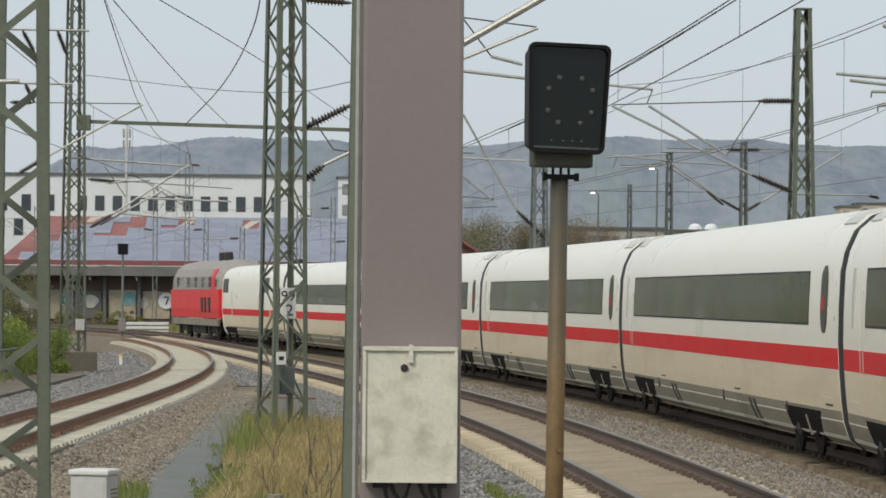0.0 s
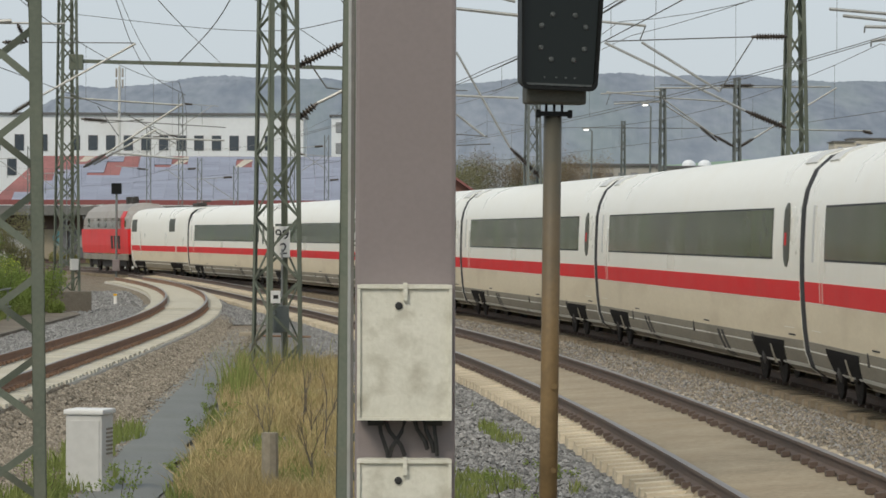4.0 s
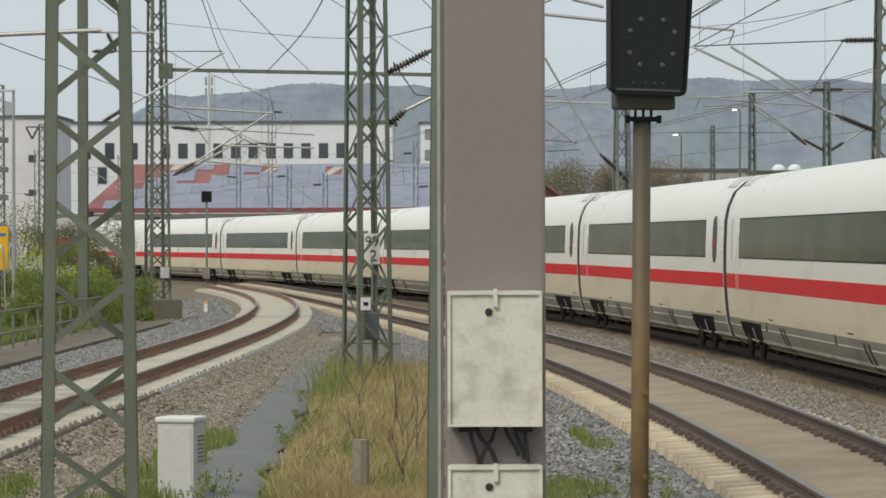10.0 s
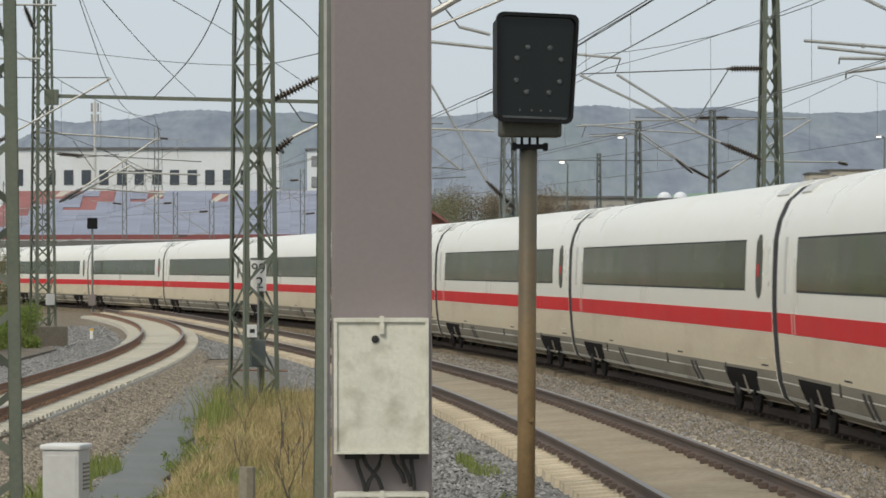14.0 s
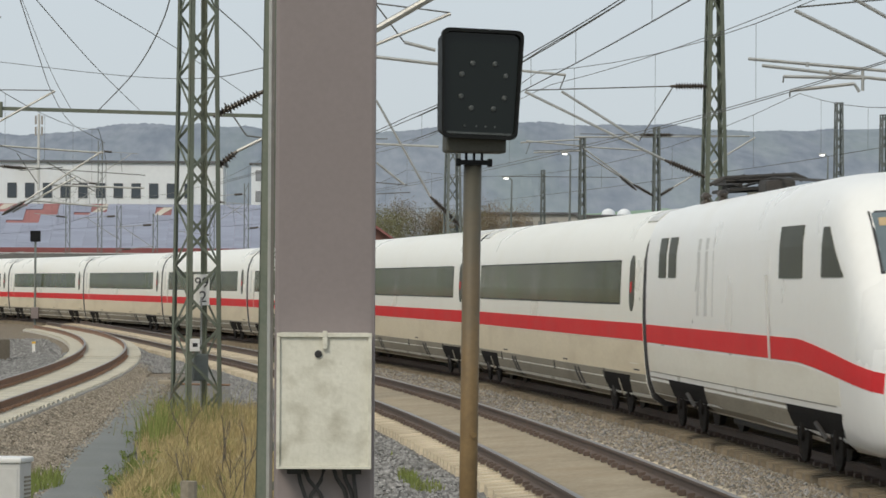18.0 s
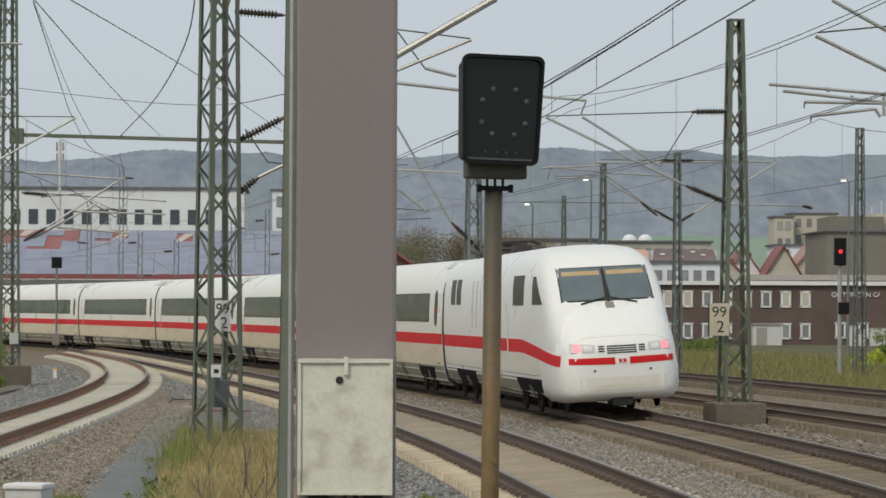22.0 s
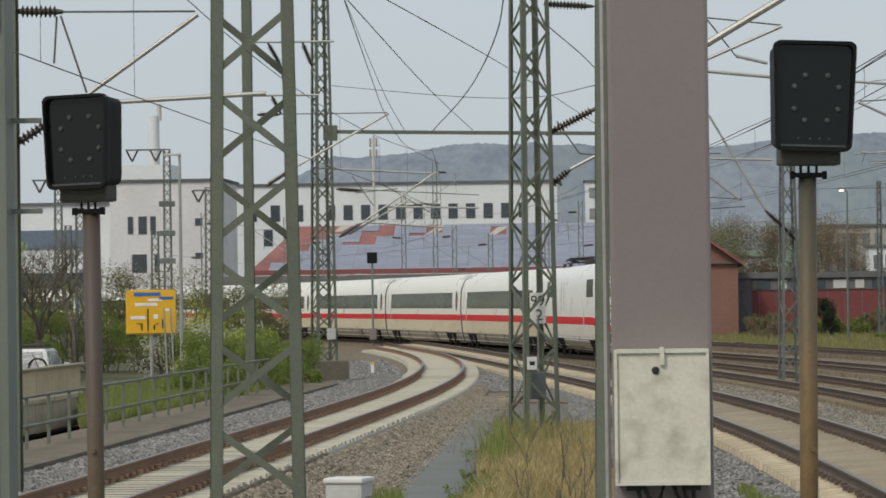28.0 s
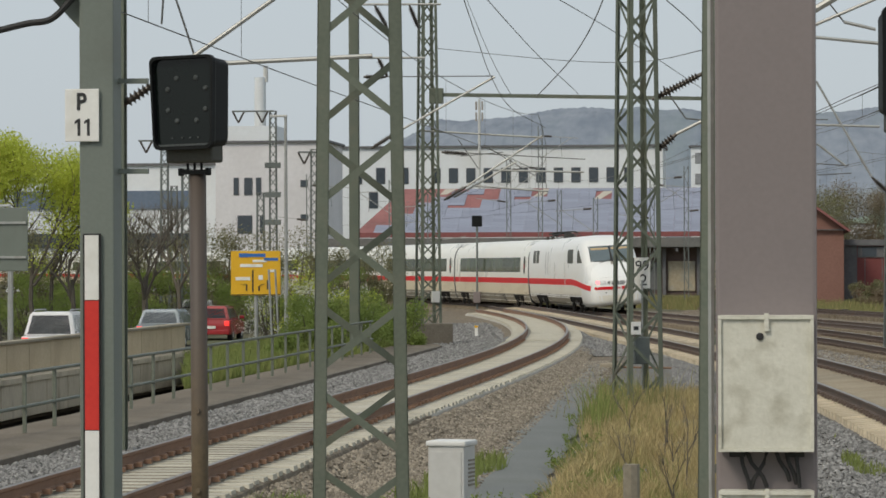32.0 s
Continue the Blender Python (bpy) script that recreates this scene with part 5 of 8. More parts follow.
# ---- light signals ----
def light_signal(x, y, turn, bottom, label, paint, w=0.585, h=0.8, lean=2.0):
    """A dark signal screen on a tube; its lamps are out."""
    sig = thing("light_signal", pose(x, y, -0.55, 0, lean * 0.4, turn), label, "signal", "dark light signals")
    zb = bottom + 0.55
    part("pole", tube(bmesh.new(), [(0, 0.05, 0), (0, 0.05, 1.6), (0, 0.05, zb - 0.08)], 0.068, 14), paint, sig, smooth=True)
    zc = zb + 0.105 + h / 2

    def outline(grow, y0, r=0.055):
        pts = []
        for cx, cz, a0 in ((1, 1, 0), (-1, 1, 90), (-1, -1, 180), (1, -1, 270)):
            for k in range(5):
                a = radians(a0 + 22.5 * k)
                z = cz * (h / 2 * grow - r) + math.sin(a) * r
                x = cx * (w / 2 * grow - r) + math.cos(a) * r
                pts.append((x * (1 + 0.09 * z / h), y0, zc + z))
        return pts

    def loft(rings):
        bm = bmesh.new()
        rows = [[bm.verts.new(p) for p in r] for r in rings]
        for u, v in zip(rows, rows[1:]):
            for k in range(len(u)):
                bm.faces.new((u[k], u[(k + 1) % len(u)], v[(k + 1) % len(u)], v[k]))
        bm.faces.new(rows[0])
        bm.faces.new(rows[-1][::-1])
        return bm
    head = part("housing", loft([outline(0.90, 0.14), outline(0.95, 0.11), outline(0.99, -0.12), outline(1.025, -0.15), outline(1.025, -0.205), outline(0.96, -0.205), outline(0.945, -0.15)]), signal_black, sig)
    part("screen", loft([outline(0.95, -0.150), outline(0.95, -0.156)]), signal_screen, head, "dark glossy screen")
    part("screen_ledge", box(bmesh.new(), (w * 0.84, 0.03, 0.016), (0, -0.17, zc - h * 0.462)), lens_glass, head, "thin grey ledge")
    for px, pz in ((-0.085, 0.67), (0.085, 0.67), (-0.165, 0.585), (0.17, 0.585), (-0.165, 0.42), (0.165, 0.42), (-0.085, 0.335), (0.085, 0.335)):
        part("lamp", lathe(bmesh.new(), [(0.021, 0.0), (0.021, 0.008), (0.012, 0.016)], 12, (px + 0.022, -0.155, zb + pz - 0.012), Matrix.Rotation(radians(90), 3, "X")), lens_glass, head)
    for px in (-0.11, -0.02, 0.05, 0.12):
        part("small_lamp", lathe(bmesh.new(), [(0.008, 0.0), (0.008, 0.01)], 8, (px, -0.155, zb + 0.19), Matrix.Rotation(radians(90), 3, "X")), lens_glass, head)
    head.matrix_basis = Matrix.Translation((0, 0, zb)) @ Matrix.Rotation(radians(lean), 4, "Y") @ Matrix.Translation((0, 0, -zb))
    part("lower_box", box(bmesh.new(), (w * 0.78, 0.2, 0.15), (0.0, 0.0, zb + 0.07), bevel=0.02), signal_olive, sig)
    br = part("bracket", box(bmesh.new(), (0.26, 0.06, 0.035), (0, 0.0, zb - 0.075)), signal_black, sig)
    for px in (-0.06, 0.0, 0.06):
        part("bolt", tube(bmesh.new(), [(px, 0, zb - 0.06), (px, 0, zb + 0.01)], 0.011, 6), signal_black, br)
    for px in (-0.12, 0.12):
        part("bolt", box(bmesh.new(), (0.035, 0.05, 0.06), (px, 0, zb - 0.075), bevel=0.008), signal_black, br)
    for z in (0.55, 1.2, 1.83):
        part("pole_clamp", tube(bmesh.new(), [(0.02, -0.01, z), (0.02, -0.035, z)], 0.022, 8), paint, sig)
    return sig


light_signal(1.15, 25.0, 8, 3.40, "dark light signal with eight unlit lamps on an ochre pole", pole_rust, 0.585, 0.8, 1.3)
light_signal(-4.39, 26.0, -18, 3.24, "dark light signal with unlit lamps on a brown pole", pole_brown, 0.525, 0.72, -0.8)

# ---- the grey-green column with its plates ----
p11 = thing("sign_column", pose(-4.035, 20.0, -0.6), "grey-green steel column with white letter plate and striped marker", "column")
bm = bmesh.new()
box(bm, (0.21, 0.26, 5.3), (0.066, 0, 2.65), bevel=0.01)
part("shaft", bm, pillar_green, p11)
part("roof_beam", box(bmesh.new(), (1.6, 0.3, 0.5), (-0.66, 0.0, 4.93), bevel=0.01), pillar_green, p11)
part("gusset", plate(bmesh.new(), [(-0.043, 4.68), (-0.043, 4.45), (-0.26, 4.68)], 0.02), pillar_green, p11)
sp = part("letter_plate", box(bmesh.new(), (0.208, 0.012, 0.318), (-0.018, -0.15, 3.935), bevel=0.004), sign_white, p11, "white plate lettered P 11")
lettering("lettering", "P", 0.1, sign_black, sp, Matrix.Translation((-0.022, -0.158, 4.012)), stretch=0.85, bold=0.004)
for dx in (-0.045, 0.013):
    one = part("lettering", plate(bmesh.new(), [(0.0, 0.0), (0.017, 0.0), (0.017, 0.102), (0.005, 0.102), (-0.017, 0.086), (-0.017, 0.07), (0.0, 0.08)], 0.003), sign_black, sp)
    one.location = (dx, -0.1585, 3.812)
mk = part("marker_board", box(bmesh.new(), (0.108, 0.014, 2.2), (0.04, -0.148, 2.12)), rubber, p11, "red and white striped marker board")
for i, (z0, z1, m_) in enumerate(((2.82, 3.21, sign_white), (2.035, 2.815, sign_red), (1.25, 2.03, sign_white))):
    part("marker_band", box(bmesh.new(), (0.085, 0.012, z1 - z0), (0.04, -0.158, (z0 + z1) / 2)), m_, mk)
part("cable", tube(bmesh.new(), smooth_line([(-0.62, -0.16, 4.43), (-0.36, -0.16, 4.49), (-0.2, -0.16, 4.52), (-0.06, -0.15, 4.66)]), 0.02, 8), rubber, p11, "thick black cable")
for z in (4.15, 3.6):
    part("bracket_arm", box(bmesh.new(), (0.18, 0.05, 0.03), (0.26, 0.05, z)), pillar_green, p11)

# ---- white cabinet and concrete post in the grass ----
cab = thing("relay_cabinet", pose(-3.36, 36.7, -0.5, 0, 0, -14), "white plastic relay cabinet in the gravel", "cabinet")
part("body", box(bmesh.new(), (0.42, 0.38, 0.93), (0, 0, 0.465), bevel=0.015), light_grey, cab)
part("lid", box(bmesh.new(), (0.465, 0.43, 0.06), (0, 0, 0.96), bevel=0.02), frame_white, cab, "white overhanging lid")
for i in range(7):
    part("vent_slat", box(bmesh.new(), (0.012, 0.2, 0.022), (0.213, 0.05, 0.5 + 0.045 * i)), skirt_grey, cab)
part("door", box(bmesh.new(), (0.36, 0.012, 0.82), (0, -0.193, 0.46), bevel=0.004), light_grey, cab)
single("concrete_post", tube(bmesh.new(), [(0, 0, 0), (0, 0, 0.8)], [0.095, 0.088], 8), concrete, pose(-1.35, 36.0, -0.53), "short weathered concrete post in the dry grass", "post")

# ---- overhead line ----
def bracket(label, parts, d_r=0.035):
    """A bracket of tubes, ties and ribbed insulators that carries the wires: rows of (kind, from, to)."""
    c = Vector(parts[0][1])
    b = thing("wire_bracket", Matrix.Translation(c), label, "bracket", "brackets of the overhead line")
    for kind, p, q in parts:
        p, q = Vector(p) - c, Vector(q) - c
        if kind == "I":
            way = q - p
            n = max(6, int(way.length / 0.09))
            prof = []
            for i in range(n):
                z = way.length * (0.12 + 0.76 * i / n)
                prof += [(0.045, z), (0.1, z + 0.3 * way.length / n), (0.045, z + 0.55 * way.length / n)]
            part("insulator", lathe(bmesh.new(), [(0.03, 0)] + prof + [(0.03, way.length)], 8, p, way.to_track_quat("Z", "Y").to_matrix()), insulator_brown, b, "brown ribbed insulator")
        else:
            part("tube" if kind == "T" else "tie", tube(bmesh.new(), [p, q], d_r if kind == "T" else 0.016, 8), galvanised if kind == "T" else wire_mat, b)
    return b


bracket("galvanised wire bracket with ribbed insulators over the side track", [
    ('I', (-9.56, 50.0, 6.90), (-8.83, 50.0, 6.88)),
    ('t', (-8.83, 50.0, 6.88), (-6.82, 50.0, 6.85)),
    ('I', (-9.58, 50.0, 4.88), (-9.00, 50.0, 5.25)),
    ('T', (-9.00, 50.0, 5.25), (-6.78, 50.0, 6.80)),
    ('t', (-8.87, 50.0, 6.82), (-8.47, 50.0, 5.60)),
    ('T', (-8.47, 50.0, 5.58), (-7.96, 50.0, 5.50)),
    ('T', (-7.96, 50.0, 5.50), (-5.76, 50.0, 5.59)),
    ('t', (-8.93, 50.0, 6.81), (-8.98, 50.0, 6.10)),
])
bracket("galvanised wire bracket with ribbed insulators reaching over the near track", [
    ('I', (-2.14, 69.0, 8.55), (-1.12, 69.0, 8.48)),
    ('t', (-1.12, 69.0, 8.48), (2.75, 69.0, 8.02)),
    ('I', (-2.14, 69.0, 5.83), (-1.04, 69.0, 6.39)),
    ('T', (-1.04, 69.0, 6.39), (2.77, 69.0, 8.00)),
    ('t', (1.22, 69.0, 8.18), (1.81, 69.0, 7.40)),
    ('T', (1.23, 69.0, 7.09), (2.64, 69.0, 6.94)),
    ('T', (1.81, 69.0, 7.40), (2.46, 69.0, 7.24)),
    ('T', (2.64, 69.0, 6.94), (4.17, 69.0, 6.80)),
])
bracket("thick galvanised bracket tube beside the taupe column", [
    ('T', (-0.29, 32.0, 4.35), (1.52, 32.0, 5.41)),
    ('I', (-0.35, 32.0, 4.32), (-0.08, 32.0, 4.48)),
])
bracket("galvanised wire bracket with brown insulators over the main track", [
    ('I', (10.06, 85.0, 7.49), (9.05, 85.0, 7.48)),
    ('t', (9.05, 85.0, 7.48), (5.35, 85.0, 7.35)),
    ('I', (9.96, 85.0, 5.16), (8.91, 85.0, 5.59)),
    ('T', (8.91, 85.0, 5.59), (5.32, 85.0, 7.32)),
    ('T', (6.26, 85.0, 7.33), (8.26, 85.0, 6.09)),
    ('T', (5.13, 85.0, 7.86), (6.36, 85.0, 7.75)),
    ('t', (6.36, 85.0, 7.75), (6.22, 85.0, 7.40)),
    ('t', (8.26, 85.0, 6.09), (9.12, 85.0, 7.47)),
])
bracket("galvanised wire bracket over the outer track", [
    ('T', (8.64, 60.0, 7.38), (11.32, 60.0, 6.10)),
    ('T', (8.94, 60.0, 8.03), (11.32, 60.0, 6.72)),
    ('t', (8.69, 60.0, 7.44), (11.32, 60.0, 7.70)),
    ('I', (11.32, 60.0, 7.70), (12.14, 60.0, 7.76)),
    ('I', (11.32, 60.0, 6.10), (12.05, 60.0, 5.75)),
])
bracket("dark steel registration arms above the outer tracks", [
    ('T', (9.10, 70.0, 7.18), (12.97, 70.0, 6.87)),
    ('T', (9.39, 70.0, 7.04), (12.97, 70.0, 6.66)),
    ('T', (9.85, 70.0, 6.81), (11.59, 70.0, 6.79)),
    ('t', (9.85, 70.0, 6.81), (9.84, 70.0, 6.68)),
    ('T', (9.99, 70.0, 6.51), (11.35, 70.0, 6.67)),
    ('t', (9.99, 70.0, 6.51), (9.98, 70.0, 6.38)),
    ('T', (11.53, 70.0, 6.95), (11.53, 70.0, 6.52)),
    ('T', (11.35, 70.0, 6.67), (11.46, 70.0, 6.50)),
    ('T', (10.35, 70.0, 7.12), (10.35, 70.0, 7.02)),
    ('T', (10.85, 70.0, 6.95), (10.85, 70.0, 6.83)),
])
bracket("galvanised wire bracket on the straight green mast", [
    ('t', (-12.38, 105.0, 8.41), (-8.25, 105.0, 8.40)),
    ('I', (-12.38, 105.0, 8.41), (-11.66, 105.0, 8.40)),
    ('I', (-12.14, 105.0, 6.13), (-11.24, 105.0, 6.69)),
    ('T', (-11.24, 105.0, 6.69), (-8.20, 105.0, 8.38)),
])
bracket("galvanised wire bracket on the lattice mast", [
    ('T', (-11.82, 119.0, 7.25), (-7.56, 119.0, 6.98)),
    ('I', (-11.22, 119.0, 6.49), (-10.30, 119.0, 6.41)),
    ('T', (-10.32, 119.0, 5.26), (-7.62, 119.0, 7.04)),
    ('I', (-11.14, 119.0, 4.76), (-10.32, 119.0, 5.26)),
    ('T', (-10.79, 119.1, 4.86), (-8.55, 119.1, 6.12)),
    ('T', (-9.42, 119.1, 5.83), (-6.12, 119.1, 5.74)),
    ('T', (-10.14, 119.1, 5.28), (-7.40, 119.1, 5.06)),
    ('t', (-10.64, 119.1, 6.95), (-9.89, 119.1, 5.87)),
    ('t', (-10.54, 119.1, 6.34), (-9.01, 119.1, 6.47)),
    ('t', (-9.72, 119.1, 6.74), (-7.86, 119.1, 5.61)),
    ('t', (-10.94, 119.1, 6.49), (-6.08, 119.1, 6.20)),
])
bracket("small bracket with insulator below the cross beam", [
    ('I', (-2.06, 69.0, 4.77), (-1.63, 69.0, 5.12)),
    ('T', (-1.63, 69.0, 5.12), (-1.01, 69.0, 5.43)),
    ('t', (-1.9, 69.0, 6.11), (-1.44, 69.0, 5.44)),
    ('t', (-1.44, 69.0, 5.44), (-1.01, 69.0, 5.39)),
])
bracket("bent registration arm over the main track", [
    ('T', (9.46, 150.0, 8.84), (12.02, 150.0, 8.61)),
    ('t', (9.79, 150.0, 8.39), (11.89, 150.0, 8.46)),
    ('t', (9.46, 150.0, 8.26), (9.64, 150.0, 8.77)),
    ('t', (8.32, 150.0, 7.23), (13.56, 150.0, 7.22)),
    ('T', (12.15, 150.0, 8.23), (13.69, 150.0, 7.27)),
    ('I', (13.69, 150.0, 7.27), (14.46, 150.0, 6.64)),
    ('T', (9.20, 150.0, 8.76), (12.01, 150.0, 8.92)),
    ('T', (9.80, 150.0, 8.31), (11.89, 150.0, 8.41)),
    ('T', (12.02, 150.0, 8.59), (14.96, 150.0, 8.43)),
])
bracket("double wire bracket on a slender mast", [
    ('I', (14.36, 140.0, 8.70), (15.03, 140.0, 8.71)),
    ('t', (15.03, 140.0, 8.71), (18.27, 140.0, 8.67)),
    ('I', (14.45, 140.0, 6.13), (15.05, 140.0, 6.49)),
    ('T', (15.05, 140.0, 6.49), (18.51, 140.0, 8.62)),
    ('I', (14.36, 140.0, 8.70), (13.60, 140.0, 8.70)),
    ('t', (13.60, 140.0, 8.70), (11.09, 140.0, 8.72)),
    ('I', (14.21, 140.0, 6.13), (13.37, 140.0, 6.60)),
    ('T', (13.37, 140.0, 6.60), (11.22, 140.0, 8.13)),
    ('T', (10.85, 140.0, 8.58), (18.27, 140.0, 8.67)),
    ('T', (16.24, 140.0, 6.86), (19.96, 140.0, 6.82)),
    ('I', (19.60, 140.0, 6.82), (20.05, 140.0, 6.70)),
])
bracket("bracket with dark insulator over the main track", [
    ('T', (1.80, 100.0, 7.88), (3.43, 100.0, 5.01)),
    ('I', (3.43, 100.0, 5.01), (4.37, 100.0, 4.09)),
    ('T', (1.81, 100.0, 6.02), (2.66, 100.0, 5.35)),
    ('t', (1.81, 100.0, 5.42), (2.75, 100.0, 5.35)),
    ('t', (1.82, 100.0, 5.08), (2.83, 100.0, 5.13)),
])
bracket("thin registration tube over the main track", [
    ('T', (1.72, 100.0, 6.58), (3.67, 100.0, 6.51)),
    ('t', (1.80, 100.0, 6.73), (2.14, 100.0, 6.73)),
])


bracket("cross arms with hanging insulators on the straight green mast", [
    ('T', (-12.5, 104.9, 10.70), (-9.9, 104.9, 10.68)),
    ('T', (-12.5, 104.9, 9.01), (-10.4, 104.9, 8.99)),
    ('I', (-12.0, 104.9, 10.66), (-11.6, 104.9, 9.95)),
    ('I', (-11.3, 104.9, 10.66), (-11.5, 104.9, 9.95)),
    ('I', (-10.9, 104.9, 10.66), (-10.6, 104.9, 9.9)),
    ('I', (-11.9, 104.9, 8.98), (-11.6, 104.9, 8.4)),
    ('I', (-11.2, 104.9, 8.98), (-11.4, 104.9, 8.4)),
    ('t', (-11.6, 104.9, 9.95), (-11.5, 104.9, 9.0)),
    ('t', (-11.5, 104.9, 9.95), (-11.45, 104.9, 8.4)),
])


def overhead(line, contact, spans, off, label, rise=1.75, sag=1.05, hang=True, swing=0.25):
    """Contact wire, messenger wire and droppers over one track."""
    w = thing("overhead_line", Matrix(), label, "overhead wire", "wires over the tracks")
    low, high = [], []
    for i, (s0, s1) in enumerate(zip(spans, spans[1:])):
        z0, z1 = swing * (-1) ** i, -swing * (-1) ** i
        n = 12
        for k in range(n + (s1 == spans[-1])):
            f = k / n
            m = on_line(line, s0 + (s1 - s0) * f, 0, off + z0 + (z1 - z0) * f, 0)
            low.append(m.translation + Vector((0, 0, contact)))
            high.append(m.translation + Vector((0, 0, contact + rise - 4 * sag * f * (1 - f))))
    part("contact_wire", tube(bmesh.new(), low, 0.0085, 5), wire_mat, w)
    part("messenger_wire", tube(bmesh.new(), high, 0.0085, 5), wire_mat, w)
    for a, b in list(zip(low, high))[1::2] if hang else ():
        part("dropper", tube(bmesh.new(), [a, b], 0.004, 4), wire_mat, w)
    return w


overhead(NEAR, 5.81, (-20, 28, 42, 95), 0.0, "paired contact wires over the near track", 0.08, 0.04, False, 0.0)
overhead(NEAR, 5.36, (-22, 21, 42), 0.0, "contact wire and messenger over the near track", 0.46, 0.03, True, 0.03)
overhead(MAIN, 5.6, (-10, 55, 115, 175, 235), 0.0, "contact wire and messenger over the main track", 2.25, 0.9, True, 0.04)
overhead(MAIN, 5.74, (-10, 55, 115), 0.35, "second contact wire of the overlap over the main track", 1.75, 0.3, False, 0.1)
overhead(SIDE, 5.36, (-60, -18.5, 38, 90, 112), 0.0, "contact wire and messenger over the side track", 1.9, 0.75, True, 0.05)
overhead(MAIN, 5.6, (-25, 25, 55, 115, 175), 6.5, "contact wire and messenger over the outer track", 1.75, 1.0)

# cross beam and loose wires between the masts
xb = thing("cross_beam", Matrix(), "green steel cross beam carried by the lattice mast", "beam")
part("beam", bar(bmesh.new(), (-11.6, 119.0, 8.55), (-1.4, 119.0, 8.32), 0.12, 0.13), mast_green, xb)
part("end_bracket", box(bmesh.new(), (0.5, 0.3, 0.55), (-11.4, 119.0, 8.5), bevel=0.03), mast_green, xb)
far_mast = lattice_mast(-1.3, 119.0, -0.5, 9.2, 0.7, 0.45, 10, "green lattice mast at the end of the cross beam", leg=0.09, pitch=0.62)
for k, pts in enumerate((
        [(-10.82, 119.0, 13.27), (-9.5, 119, 10.0), (-8.65, 119.0, 8.4)],
        [(-5.47, 60.0, 7.91), (-7.07, 85.0, 8.16), (-7.91, 100.0, 8.06), (-8.2, 112.0, 7.71), (-7.5, 118.9, 7.34)],
        [(-5.46, 60.0, 7.95), (-5.85, 88, 8.1), (-6.27, 118.9, 8.5)],
        [(-4.95, 55.0, 7.8), (-3.61, 90.0, 8.6), (-1.64, 118.9, 8.5)],
        [(-3.2, 76.0, 9.9), (-3.9, 86.0, 9.3), (-5.4, 100.0, 8.75), (-7.78, 118.9, 8.45)],
        [(-11.36, 118.9, 10.2), (-7.1, 110.0, 9.25), (-4.58, 100.0, 8.5), (-2.6, 85.0, 7.62), (-1.07, 70.0, 6.92)],
        [(-1.84, 60.0, 7.4), (-1.1, 75.0, 7.5), (-0.2, 100, 7.3)])):
    w = thing("span_wire", Matrix(), "slack grey cable between the masts", "cable", "loose cables")
    part("cable", tube(bmesh.new(), smooth_line(pts), 0.011 if k != 4 else 0.018, 5), wire_mat, w)


# masts farther along and on the right
for x, y, top, w, lab in ((14.33, 140.0, 9.0, 0.42, "slender lattice mast between the outer tracks"), (12.0, 150.0, 9.0, 0.42, "slender lattice mast with a bent arm"), (22.05, 140.0, 10.1, 0.5, "lattice mast beside the outer tracks"), (23.98, 140.0, 9.6, 0.5, "lattice mast with insulators on its head"), (15.0, 220.0, 9.9, 0.42, "slender far lattice mast"), (4.1, 100.0, 7.6, 0.6, "lattice mast behind the train"), (-9.66, 50.0, 8.0, 0.3, "")):
    if lab:
        lattice_mast(x, y, -0.55, top, w, w * 0.6, 12, lab, leg=0.07, pitch=0.55, paint=mast_dark)
    else:
        beam_mast(x, y, -0.55, top, 0.24, "grey-green steel mast beside the side track")
lattice_mast(12.2, 60.0, -0.55, 10.0, 0.7, 0.45, 10, "green lattice mast beside the outer track", leg=0.1, pitch=0.66)

# masts with yokes and boxes between the road and the far buildings
def yoke(x, y, z, reach, drops):
    yk = thing("insulator_yoke", pose(x, y - 0.3, z), "dark yoke with hanging insulators", "insulator", "yokes on the masts")
    part("bar", bar(bmesh.new(), (-reach, 0, 0), (0.1, 0, 0), 0.09, 0.09), mast_dark, yk)
    for dx in drops:
        for e in (-0.32, 0.32):
            part("insulator", tube(bmesh.new(), [(dx + e, 0, 0), (dx, 0, -0.62)], 0.055, 6), insulator_brown, yk)
    return yk


for x, y, top in ((-26.2, 180, 10.86), (-25.4, 170, 6.18), (-23.27, 175, 8.58), (-30.4, 170, 9.04), (-25.84, 150, 6.84), (-33.42, 190, 7.04)):
    lm = lattice_mast(x, y, -0.55, top, 0.5, 0.4, 5, "slender lattice mast behind the road", leg=0.08, pitch=0.5, paint=mast_dark)
    if top > 10:
        for z in (7.9, 6.3, 4.8):
            part("cable_box", box(bmesh.new(), (0.85, 0.5, 0.28), (0, -0.3, z + 0.55), bevel=0.02), mast_dark, lm, "dark cable box")
yoke(-26.2, 180, 10.85, 2.2, (-1.85, -0.55))
yoke(-23.27, 175, 8.43, 0.8, (-0.5,))
yoke(-30.4, 170, 8.9, 1.3, (-0.9,))

